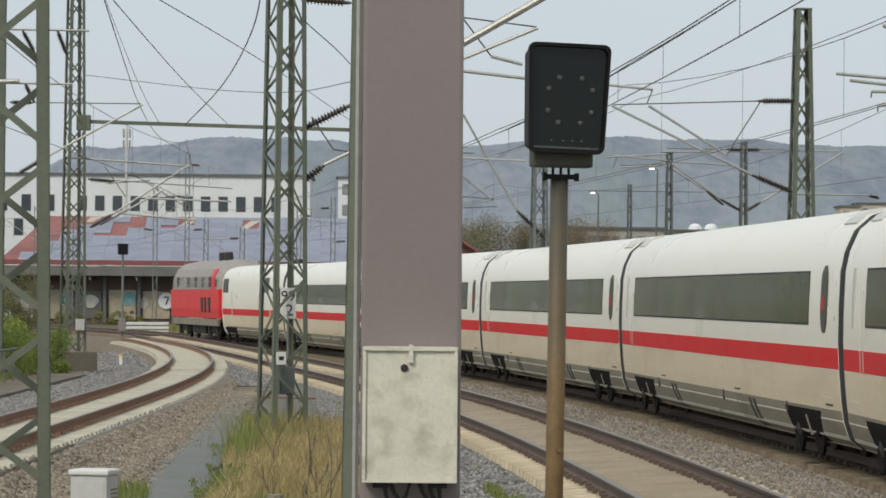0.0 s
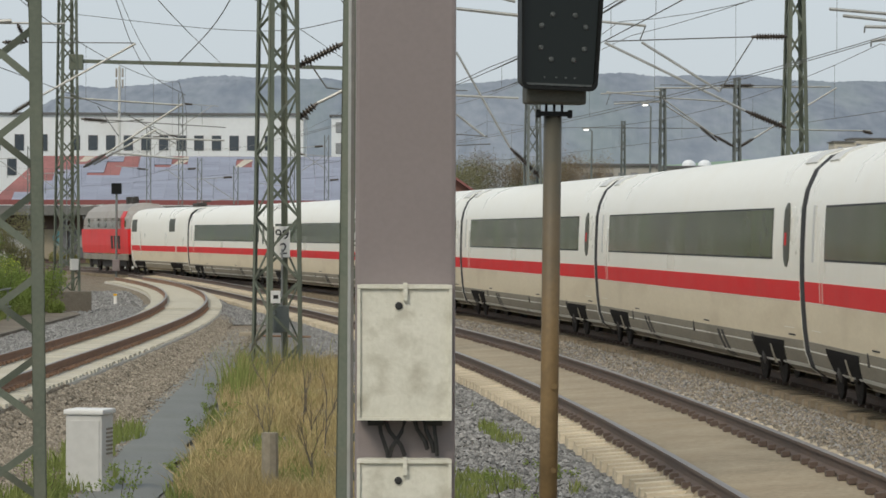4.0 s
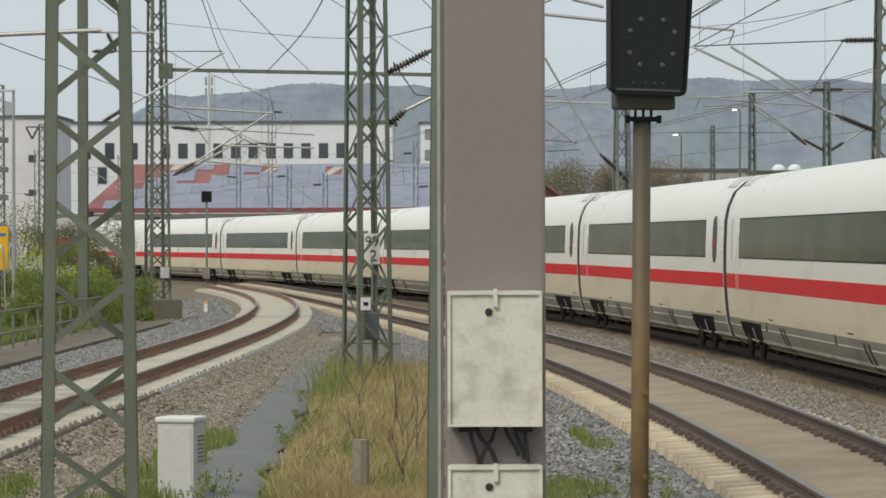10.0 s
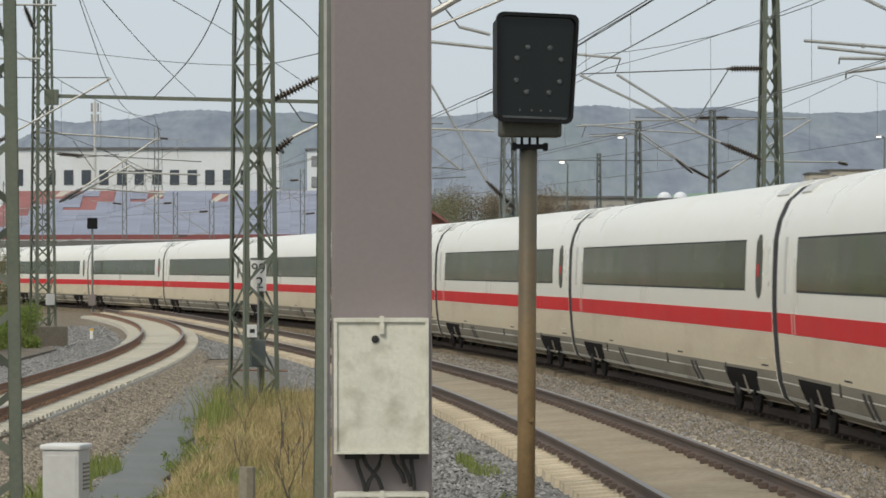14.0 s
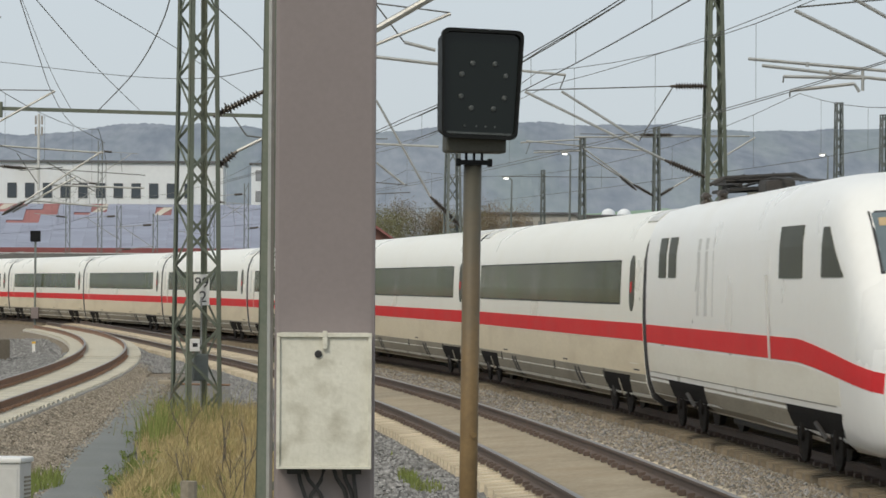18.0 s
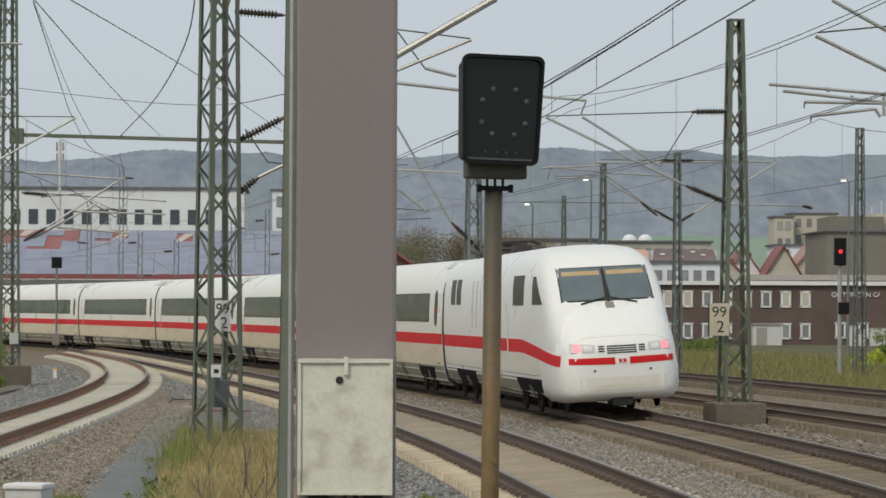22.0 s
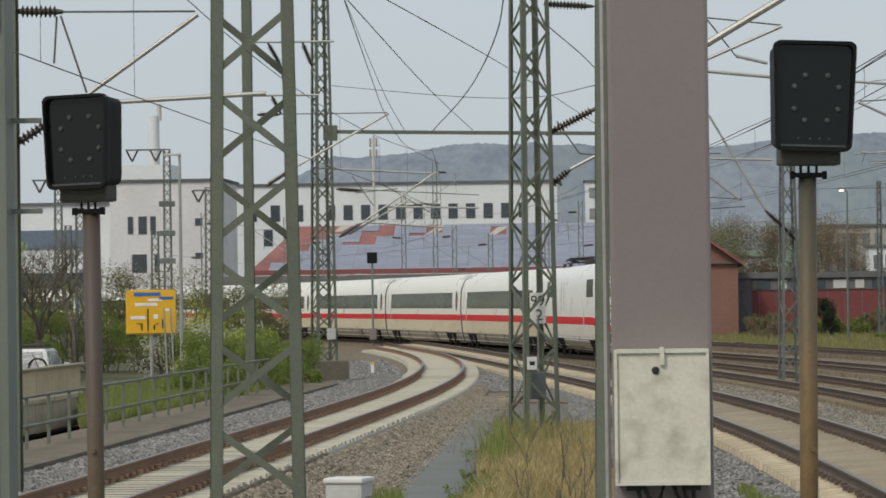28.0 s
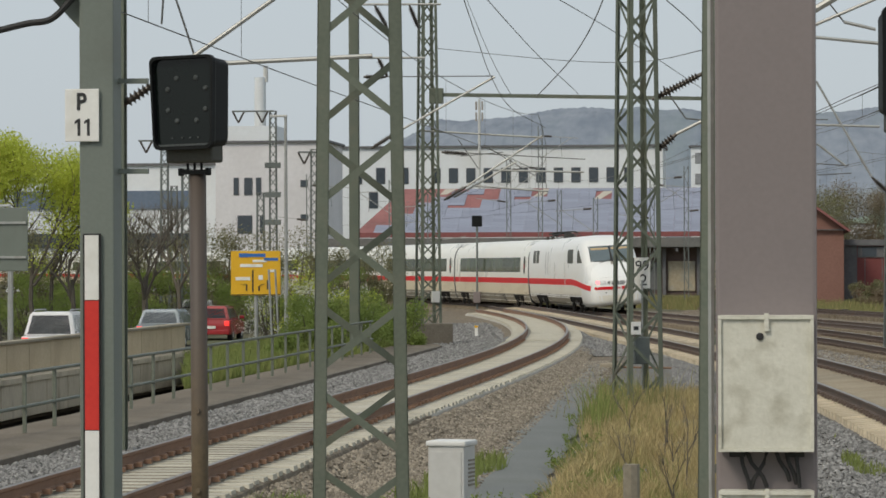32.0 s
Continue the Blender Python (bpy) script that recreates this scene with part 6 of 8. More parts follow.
# ---- buildings ----
concrete_brown = surf("brown_grey_concrete", (0.16, 0.145, 0.12), (0.22, 0.2, 0.17), 0.85, s1=0.3, s2=5, bump=0.1, stain=(0.12, 0.11, 0.09), s3=0.3, amount=0.5)
concrete_grey = surf("beige_grey_facade", (0.34, 0.325, 0.29), (0.42, 0.40, 0.36), 0.85, s1=0.12, s2=2, bump=0.03, stain=(0.3, 0.285, 0.26), s3=0.15, amount=0.5)
tile_tan = surf("orange_tan_roof_tiles", (0.50, 0.31, 0.21), (0.58, 0.38, 0.27), 0.8, s1=0.3, s2=3, bump=0.2)


def lattice_far(x, y, top, i):
    m = thing("far_mast", pose(x, y, -0.6), "slender dark lattice mast with a small cross arm", "mast", "far slender masts")
    h = top + 0.6
    for sx in (-0.16, 0.16):
        part("leg", box(bmesh.new(), (0.07, 0.07, h), (sx, 0, h / 2)), mast_dark, m)
    n = int(h / 0.7)
    for k in range(n):
        s = 1 if k % 2 else -1
        part("brace", bar(bmesh.new(), (-0.16 * s, -0.02, h * k / n), (0.16 * s, -0.02, h * (k + 1) / n), 0.04, 0.04), mast_dark, m)
    side = 1 if i % 2 else -1
    part("cross_arm", bar(bmesh.new(), (0, 0, h - 0.8), (side * 3.0, 0, h - 1.0), 0.05, 0.05), galvanised, m)
    part("arm_stay", bar(bmesh.new(), (0, 0, h - 2.6), (side * 2.4, 0, h - 1.0), 0.05, 0.05), galvanised, m)
    part("cross_arm", bar(bmesh.new(), (0, 0, h - 3.4), (-side * 2.6, 0, h - 3.1), 0.05, 0.05), galvanised, m)
    part("insulator", tube(bmesh.new(), [(-side * 0.25, 0, h - 3.37), (-side * 0.9, 0, h - 3.3)], 0.08, 6), insulator_brown, m)
    part("hanger", bar(bmesh.new(), (side * 1.6, 0, h - 0.9), (side * 1.7, 0, h - 2.4), 0.03, 0.03), mast_dark, m)
    part("insulator", tube(bmesh.new(), [(side * 0.3, 0, h - 0.82), (side * 0.9, 0, h - 0.86)], 0.09, 6), insulator_brown, m)


def wall_windows(parent, x0, x1, z, n, w, h, y, frame=True, skip=(), pane=None, tall=None):
    """A row of framed windows on a wall that faces -y."""
    for i in range(n):
        if i in skip:
            continue
        x = x0 + (x1 - x0) * (i + 0.5) / n
        if frame:
            bm = bmesh.new()
            for sx, sz, dx, dz in ((w + 0.28, 0.17, 0, h / 2), (w + 0.28, 0.17, 0, -h / 2), (0.17, h + 0.1, -w / 2, 0), (0.17, h + 0.1, w / 2, 0)):
                box(bm, (sx, 0.12, sz), (x + dx, y - 0.05, z + dz))
            f = part("window", bm, frame_white, parent)
        else:
            bm = bmesh.new()
            box(bm, (w + 0.12, 0.1, h + 0.12), (x, y - 0.02, z))
            f = part("window", bm, roof_dark, parent)
        part("pane", box(bmesh.new(), (w, 0.06, h), (x, y - 0.06, z)), pane or window_dark, f)


def block(name, x0, x1, y, depth, z0, z1, material, label, category="building", edge=0.5, group=""):
    b = thing(name, Matrix(), label, category, group)
    part("wall", box(bmesh.new(), (x1 - x0, depth, z1 - z0), ((x0 + x1) / 2, y + depth / 2, (z0 + z1) / 2)), material, b)
    part("roof", box(bmesh.new(), (x1 - x0 + 0.6, depth + 0.6, edge), ((x0 + x1) / 2, y + depth / 2, z1 + edge / 2)), roof_dark, b)
    return b


# the long white block with two rows of windows
wb = block("office_building", -56.5, -12.5, 450, 16, -0.6, 18.35, plaster_white, "long white office building with small dark windows", edge=0.3)
wall_windows(wb, -44.4, -15.9, 14.6, 12, 1.15, 1.9, 450, frame=False)
wall_windows(wb, -55.5, -46, 14.6, 3, 1.15, 2.1, 450, frame=False)
wall_windows(wb, -55.5, -50.5, 11.3, 2, 1.15, 2.1, 450, frame=False)
gb = block("clinic_building", -62, -49, 380, 14, -0.6, 16.6, plaster_grey, "pale grey plastered building with narrow dark windows", edge=0.25)
for x, z, w, h in ((-59.6, 11.6, 0.5, 1.9), (-58.2, 11.6, 0.85, 1.9), (-57.0, 11.6, 0.5, 1.9), (-58.6, 7.2, 1.6, 2.0), (-56.6, 7.2, 0.4, 2.0), (-59.6, 3.4, 0.5, 1.8), (-57.6, 3.4, 0.5, 1.8), (-51.7, 11.9, 0.75, 0.7), (-51.7, 8.0, 0.75, 0.6)):
    wall_windows(gb, x - 0.1, x + 0.1, z, 1, w, h, 380, frame=False)
gb2 = block("workshop_building", -90, -64, 395, 12, -0.6, 14.5, plaster_white, "white industrial building with blue window band", edge=0.3)
part("window_band", box(bmesh.new(), (22, 0.2, 2.2), (-78, 394.9, 10.4)), surf("blue_glass_band", (0.12, 0.16, 0.22), (0.16, 0.2, 0.27), 0.2, bump=0), gb2)
part("window_band", box(bmesh.new(), (22, 0.2, 1.8), (-78, 394.9, 5.5)), window_dark, gb2)
ch = thing("chimney", pose(-104.6, 700, -0.6), "pale concrete chimney behind the buildings", "chimney")
part("shaft", lathe(bmesh.new(), [(1.35, 0), (1.2, 43)], 16), plaster_white, ch)
part("flue", tube(bmesh.new(), [(1.2, 0, 42), (1.2, 0, 45.5)], 0.5, 8), light_grey, ch)
pe = thing("roof_plant_room", Matrix(), "white plant room beside the chimney", "building")
part("wall", box(bmesh.new(), (13, 8, 22), (-68, 430, 9.5)), plaster_white, pe)

# the long shed with its patched solar roof
shed = thing("goods_shed", Matrix(), "long low shed with solar panels on a faded red tiled roof", "shed")
# The wall takes a dark brick colour to give the shade under the canopy.
part("wall", box(bmesh.new(), (40, 24, 5.6), (-19.5, 344, 2.2)), brick_dark, shed, "wall with murals, canopy shade in its dark colour")
canopy_dark = surf("dark_grey_canopy", (0.12, 0.12, 0.115), (0.17, 0.17, 0.16), 0.7, s1=0.4, s2=5, bump=0.05, stain=(0.2, 0.19, 0.17), s3=0.5, amount=0.5)
part("loading_canopy", box(bmesh.new(), (44, 3.4, 0.35), (-21, 331.5, 4.3)), canopy_dark, shed, "grey loading canopy")
bm = bmesh.new()
vs = [bm.verts.new(p) for p in ((-40, 330, 5.5), (2, 330, 5.5), (2, 346, 10.4), (-36.6, 346, 10.4))]
bm.faces.new(vs)
vs2 = [bm.verts.new(p) for p in ((-40, 330, 5.2), (2, 330, 5.2), (2, 346, 10.1), (-36.6, 346, 10.1))]
bm.faces.new(vs2[::-1])
for k in range(4):
    bm.faces.new((vs[k], vs2[k], vs2[(k + 1) % 4], vs[(k + 1) % 4]))
part("roof", bm, tile_red, shed, "faded red tiled roof slope")
part("gutter", box(bmesh.new(), (42.4, 0.3, 0.5), (-19, 329.8, 5.45)), surf("dull_red_gutter", (0.2, 0.06, 0.06), (0.28, 0.09, 0.085), 0.6), shed, "dull red gutter board")
bm = bmesh.new()
box(bm, (1.645, 1.0, 0.05), bevel=0)
panel = mesh_of(bm, "solar_panel", solar_blue)
rng = random.Random(3)
up = math.atan2(4.9, 16)
for i in range(23):
    for j in range(16):
        x, s = -37.2 + 1.66 * i, 0.6 + 1.02 * j
        if x - 0.9 < -40 + (3.4 / 16.7) * s + 0.3 or x > 1:
            continue
        # bare tiles: the hipped end, two slanting strips and a notch by the gutter
        slant = x - 0.42 * (s - 11)
        if (s > 13.5 and slant < -32.6) or (s > 9.4 and -30.3 < slant < -28.0) or (s > 12.6 and -25.0 < slant < -23.4) or (s > 10.8 and -17.6 < slant < -16.2) or slant < -33.8:
            continue
        ob = part("solar_panel", panel, None, shed)
        ob.matrix_basis = Matrix.Translation((x, 330 + s * math.cos(up), 5.5 + s * math.sin(up) + 0.06)) @ Matrix.Rotation(up, 4, "X")
for x, s0, s1 in ((-23.6, 11.4, 16.4), (-16.6, 12.4, 16.2), (-32.6, 14.5, 16.4)):
    bm = bmesh.new()
    vs = []
    for dx, s_ in ((0, s0), (0.7, s0), (0.7 + 0.42 * (s1 - s0), s1), (0.42 * (s1 - s0) - 0.4, s1)):
        vs.append(bm.verts.new((x + dx, 330 + s_ * math.cos(up), 5.5 + s_ * math.sin(up) + 0.05)))
    low = [bm.verts.new(v.co - Vector((0, 0, 0.06))) for v in vs]
    bm.faces.new(vs)
    for k in range(4):
        bm.faces.new((vs[k], low[k], low[(k + 1) % 4], vs[(k + 1) % 4]))
    part("roof_sheet", bm, plaster_beige, shed, "pale roofing sheet strip")
mural_blue = surf("turquoise_spray_paint", (0.10, 0.28, 0.33), (0.2, 0.4, 0.44), 0.8, s1=0.8, s2=5, bump=0.02, stain=(0.4, 0.4, 0.37), s3=1.2, amount=0.8)
mural_pale = surf("faded_pale_spray_paint", (0.36, 0.36, 0.34), (0.5, 0.5, 0.47), 0.8, s1=0.8, s2=4, bump=0.02, stain=(0.2, 0.21, 0.22), s3=1.0, amount=0.8)
mural_tan = surf("tan_sprayed_wall", (0.34, 0.29, 0.2), (0.46, 0.4, 0.3), 0.8, s1=0.6, s2=4, bump=0.02, stain=(0.25, 0.3, 0.3), s3=0.9, amount=0.7)
for i in range(11):
    x = -38 + 3.4 * i
    part("bay_panel", box(bmesh.new(), (2.7, 0.16, 2.7 + 0.25 * (i % 2)), (x, 331.92, 1.3)), (mural_pale, concrete, roof_dark, mural_tan, mural_tan, mural_pale)[i % 6], shed)
    part("bay_post", box(bmesh.new(), (0.34, 0.3, 4.8), (x + 1.7, 331.5, 1.8)), roof_dark, shed)
rng = random.Random(31)
for i, (x, z, w, h, m_) in enumerate(((-27.0, 1.9, 0.75, 0.8, mural_blue), (-25.6, 1.5, 0.5, 0.6, mural_pale), (-24.6, 1.9, 0.4, 0.9, mural_tan), (-31.0, 1.6, 0.9, 0.7, mural_pale), (-33.5, 1.8, 0.6, 0.8, mural_blue), (-20.0, 1.6, 1.0, 0.7, mural_pale), (-17.5, 1.7, 0.8, 0.6, mural_blue))):
    outline_ = [(x + w * math.cos(a) * rng.uniform(0.75, 1.1), z + h * math.sin(a) * rng.uniform(0.75, 1.1)) for a in [2 * math.pi * k / 11 for k in range(11)]]
    part("mural_patch", plate(bmesh.new(), outline_, 0.03), m_, shed).location.y = 331.78 - 0.01 * i
part("mural_disc", lathe(bmesh.new(), [(0.8, 0), (0.8, 0.04)], 24, (-23.41, 331.7, 1.72), Matrix.Rotation(radians(90), 3, "X")), plaster_white, shed, "round white sprayed disc")
part("mural_bar", box(bmesh.new(), (0.16, 0.03, 0.75), (-23.3, 331.64, 1.7), Matrix.Rotation(radians(22), 3, "Y")), roof_dark, shed)
part("mural_bar", box(bmesh.new(), (0.5, 0.03, 0.16), (-23.4, 331.64, 2.1)), roof_dark, shed)
for i in range(9):
    part("canopy_beam", box(bmesh.new(), (0.2, 3.0, 0.3), (-40 + 4.6 * i, 331.0, 3.9)), roof_dark, shed)
part("canopy_fascia", box(bmesh.new(), (44.2, 0.15, 0.95), (-21, 329.75, 4.66)), canopy_dark, shed, "dark grey canopy fascia")

# Distance haze and reflected sky are put into this pane's grey.
haze_sky_pane = surf("window_painted_haze_sky", (0.2, 0.21, 0.22), (0.3, 0.31, 0.32), 0.3, s1=0.5, s2=3, bump=0.0, vary=0.35)
# the dark brick signal office on the far side, with its letters
so = block("signal_office", 20.9, 62, 290, 12, -0.9, 4.72, brick_dark, "dark brown brick railway office with white framed windows", edge=0.12)
part("fascia", box(bmesh.new(), (41.6, 12.7, 0.34), (41.45, 296, 4.75)), frame_white, so, "pale roof fascia")
wall_windows(so, 21.14, 41.78, 3.35, 12, 0.72, 1.3, 290, skip=(4, 5, 7, 8, 10, 11), pane=haze_sky_pane)
wall_windows(so, 21.14, 41.78, 3.35, 12, 0.72, 1.3, 290, skip=(0, 1, 2, 3, 6, 9), pane=plaster_beige)
wall_windows(so, 21.14, 41.78, 0.56, 12, 0.72, 1.25, 290, skip=(2, 8, 9), pane=haze_sky_pane)
lettering("lettering", "GOTTINGEN Gf", 0.42, frame_white, so, Matrix.Translation((45.3, 289.9, 3.75)), 0.03)
wall_windows(so, 43, 47, 0.65, 2, 0.72, 1.25, 290)
br = block("brick_gable_house", -2.5, 6.0, 231, 14, -0.7, 4.75, brick_red, "red brick gabled building beside the line", edge=0.06)
gab = part("gable", plate(bmesh.new(), [(-2.6, 4.8), (6.05, 4.8), (1.7, 7.9)], 13.9), brick_red, br)
gab.location = (0, 231.02, 0)
for sx, x1 in ((-1, -3.0), (1, 6.4)):
    part("roof_slope", bar(bmesh.new(), (1.7, 237.8, 8.02), (x1, 237.8, 4.68), 15, 0.16), tile_red, br, "dark red tiled roof slope")
panel_red = surf("red_panel_wall", (0.165, 0.042, 0.04), (0.215, 0.056, 0.052), 0.7, s1=0.3, s2=4, bump=0.05, stain=(0.16, 0.05, 0.05), s3=0.5, amount=0.5)
lr = block("low_red_hall", 6.15, 16.9, 236, 10, -0.7, 3.72, panel_red, "low hall with red panels and a grey flat roof", edge=0.42)
part("side_panel", box(bmesh.new(), (0.9, 0.08, 4.3), (6.6, 235.95, 1.55)), roof_dark, lr, "dark end panel")
part("window_strip", box(bmesh.new(), (9.8, 0.06, 0.78), (12.0, 235.96, 3.27)), roof_dark, lr, "dark window strip")
for i in range(7):
    part("pane", box(bmesh.new(), (0.62 if i % 2 else 1.0, 0.04, 0.6), (7.9 + 1.35 * i, 235.91, 3.27)), light_grey if i in (1, 4, 5) else window_dark, lr)
for i in range(8):
    part("panel_joint", box(bmesh.new(), (0.05, 0.03, 3.5), (7.6 + 1.2 * i, 235.985, 1.05)), roof_dark, lr)

# the grey roofed annex, meter boxes and lit rooms by the signal office
an = thing("annex_shed", pose(36.95, 285.0, -0.65), "small pale grey annex before the brick office", "shed")
part("wall", box(bmesh.new(), (2.5, 2.5, 1.8), (0, 1.2, 0.9), bevel=0.03), light_grey, an)
part("roof", box(bmesh.new(), (2.8, 2.8, 0.12), (0, 1.2, 1.86)), roof_grey, an)
part("door", box(bmesh.new(), (0.9, 0.06, 1.5), (-0.5, -0.05, 0.8)), roof_grey, an)
for i, (x, w, h) in enumerate(((43.4, 0.7, 1.7), (44.3, 0.6, 1.4), (45.6, 1.3, 1.5), (46.9, 0.9, 1.7))):
    cb = thing("meter_cabinet", pose(x, 280, -0.6), "pale grey meter cabinet before the office", "cabinet", "cabinets by the office")
    part("body", box(bmesh.new(), (w, 0.6, h), (0, 0, h / 2), bevel=0.03), light_grey, cb)
    part("lid", box(bmesh.new(), (w + 0.08, 0.7, 0.06), (0, 0, h + 0.03)), roof_grey, cb)
part("roof_walkway", box(bmesh.new(), (28, 5, 0.5), (49, 297, 5.3)), roof_grey, so, "grey flat roof edge")

# the station building of dark concrete, with its pale storey band
ob = block("concrete_station_building", 44.4, 80, 301, 14, -0.6, 9.55, concrete_brown, "brown-grey station building with flat roof and pale band", edge=0.12)
part("pale_band", box(bmesh.new(), (27, 10, 1.55), (62.6, 308, 10.45)), plaster_beige, ob, "pale upper storey band")
part("dark_penthouse", box(bmesh.new(), (5.0, 8, 1.3), (47.3, 306, 10.3)), concrete_brown, ob)
part("window_band", box(bmesh.new(), (24, 0.3, 2.0), (61.8, 300.9, 8.25)), roof_grey, ob)
for i in range(7):
    part("pane", box(bmesh.new(), (2.4, 0.2, 1.6), (51.4 + 3.2 * i, 300.75, 8.25)), window_dark, ob)
for i in range(5):
    part("roof_mast", tube(bmesh.new(), [(47.5 + 0.9 * i, 306, 11.1), (47.5 + 0.9 * i, 306, 12.0 + 0.5 * (i % 2))], 0.05, 5), light_grey, ob)

# the town behind
for x0, x1, y, dp, z1, m_, n, lab in ((29.9, 52, 520, 10, 12.6, concrete_grey, 9, "grey-beige office block with dark windows"), (20.1, 31.2, 400, 9, 10.7, concrete_grey, 7, "grey concrete block with upright windows"), (23.4, 30.1, 360, 5, 7.6, plaster_white, 5, "low white flat-roofed block"), (30.15, 42.4, 368, 4, 7.6, plaster_white, 8, "low white flat-roofed wing with small windows"), (35.1, 50.7, 450, 8, 11.5, concrete_grey, 10, "long grey building with a row of windows"), (12, 20, 560, 9, 9.0, plaster_grey, 4, "pale apartment block with rows of windows"),
                                     (79, 82.5, 600, 8, 19.2, plaster_beige, 2, "pale apartment tower with small windows"), (82.7, 91, 604, 8, 19.9, plaster_beige, 4, "pale apartment tower with small windows"), (62, 77, 470, 9, 11.5, plaster_white, 5, "pale apartment block with rows of windows"), (-9.3, -7.2, 480, 5, 19.3, plaster_white, 1, "narrow white stair tower")):
    b = block("apartment_building", x0, x1, y, dp, -0.6, z1, m_, lab, edge=0.25, group="blocks behind the line")
    for k in range(1, min(5, int(z1 / 3))):
        wall_windows(b, x0 + 0.3, x1 - 0.3, z1 - 3 * k + 1.4, n, 0.75, 1.4, y, frame=False, pane=haze_sky_pane)
for x, y, w, h, rise, wall, roof_, lab in ((48.0, 408, 4, 7.0, 2.2, plaster_beige, tile_red, "plastered house with a red tiled gable roof"),
                                           (52.0, 424, 5.0, 7.0, 3.6, plaster_grey, tile_red, "plastered house with a red tiled gable roof"), (56.2, 418, 4.2, 7.4, 3.6, plaster_beige, tile_red, "plastered house with a red tiled gable roof"), (61.4, 426, 6.4, 7.6, 4.2, plaster_beige, tile_pink, "beige house with a steep dark red roof"), (66, 430, 6, 8.2, 3.4, plaster_white, tile_red, "plastered house with a red tiled gable roof"), (74, 430, 6, 8.6, 3.2, plaster_beige, tile_red, "plastered house with a red tiled gable roof")):
    hs = thing("town_house", pose(x, y, -0.6), lab, "house", "houses behind the line")
    part("wall", box(bmesh.new(), (w, 8, h), (0, 4, h / 2)), wall, hs)
    part("gable", plate(bmesh.new(), [(-w / 2, h + 0.002), (w / 2, h + 0.002), (0, h + rise)], 8), wall, hs)
    for sx in (-1, 1):
        part("roof_slope", bar(bmesh.new(), (0, 4, h + rise + 0.1), (sx * (w / 2 + 0.35), 4, h - 0.15), 8.8, 0.14), roof_, hs)
    part("chimney", box(bmesh.new(), (0.5, 0.5, 1.3), (w * 0.2, 3, h + rise * 0.75)), brick_dark, hs)
    wall_windows(hs, -w / 2, w / 2, h * 0.72, 2, 0.7, 1.1, -0.02)

roof_brown = surf("dark_brown_roof_tiles", (0.12, 0.085, 0.08), (0.18, 0.13, 0.12), 0.8, s1=0.3, s2=3, bump=0.2, stain=(0.22, 0.15, 0.13), s3=0.3, amount=0.6)


def roof_plane(name, low, high, material, label):
    """A sloping roof between a low and a high edge of (x0, x1, y, z)."""
    bm = bmesh.new()
    vs = [bm.verts.new(p) for p in ((low[0], low[2], low[3]), (low[1], low[2], low[3]), (high[1], high[2], high[3]), (high[0], high[2], high[3]))]
    us = [bm.verts.new(v.co - Vector((0, 0, 0.25))) for v in vs]
    bm.faces.new(vs)
    bm.faces.new(us[::-1])
    for k in range(4):
        bm.faces.new((vs[k], us[k], us[(k + 1) % 4], vs[(k + 1) % 4]))
    r = thing(name, Matrix(), label, "roof", "roofs behind the line")
    part("slope", bm, material, r)
    part("wall", box(bmesh.new(), (high[1] - high[0] + 0.8, 0.3, high[3] + 0.5), ((high[0] + high[1]) / 2, high[2], high[3] / 2 - 0.4)), plaster_grey, r)
    return r


roof_plane("low_roof", (30.3, 35.05, 372.3, 7.85), (31.9, 35.4, 381, 9.29), tile_tan, "salmon coloured tiled roof slope")
rb = roof_plane("dark_roof", (35.3, 42.5, 372.3, 7.85), (36.7, 43.6, 385, 9.4), roof_brown, "dark brown tiled roof with white skylights")
for x, f in ((36.6, 0.5), (38.6, 0.3), (41.2, 0.45), (40.1, 0.7)):
    part("skylight", box(bmesh.new(), (0.5, 0.7, 0.1), (x + f, 372.3 + 12.7 * f, 7.95 + 1.55 * f), Matrix.Rotation(0.122, 3, "X")), frame_white, rb, "white skylight")
for x in (45.9, 48.4):
    dm = thing("roof_dome", pose(x, 516, 12.85), "white dome on a far flat roof", "dome", "domes behind the line")
    part("shell", lathe(bmesh.new(), [(1.1, 0), (1.1, 0.5), (0.95, 0.9), (0.6, 1.2), (0.2, 1.33)], 14, (0, 6, 0)), plaster_white, dm)

# slender masts of the far tracks before the shed
for i, (x, y, top) in enumerate(((-27.4, 250, 8.9), (-19.4, 262, 10.8), (-15.0, 255, 8.2), (-8.0, 258, 9.4), (-5.2, 250, 9.8), (-1.8, 262, 10.4), (-23.5, 240, 7.6), (-33.0, 245, 9.2), (-11.8, 246, 7.4), (-16.9, 262, 13.4))):
    lattice_far(x, y, top, i)

# yard lamps on slim poles, alight
for x, z in ((15.24, 10.16), (11.71, 8.67), (30.8, 10.19)):
    yl = thing("yard_lamp", pose(x, 200, -0.6), "slim grey yard lamp with a bright white head", "lamp", "yard lamps")
    part("pole", tube(bmesh.new(), [(0, 0, 0), (0, 0, z * 0.6), (0.05, 0, z + 0.55), (-0.15, 0, z + 0.7)], [0.09, 0.07, 0.045, 0.04], 8), mast_dark, yl)
    part("lamp_head", box(bmesh.new(), (0.42, 0.28, 0.1), (-0.3, 0, z + 0.71), bevel=0.03), galvanised, yl)
    part("lamp_glass", box(bmesh.new(), (0.28, 0.24, 0.08), (-0.3, -0.05, z + 0.63), bevel=0.02), lamp_glow, yl, "white glowing lamp glass")

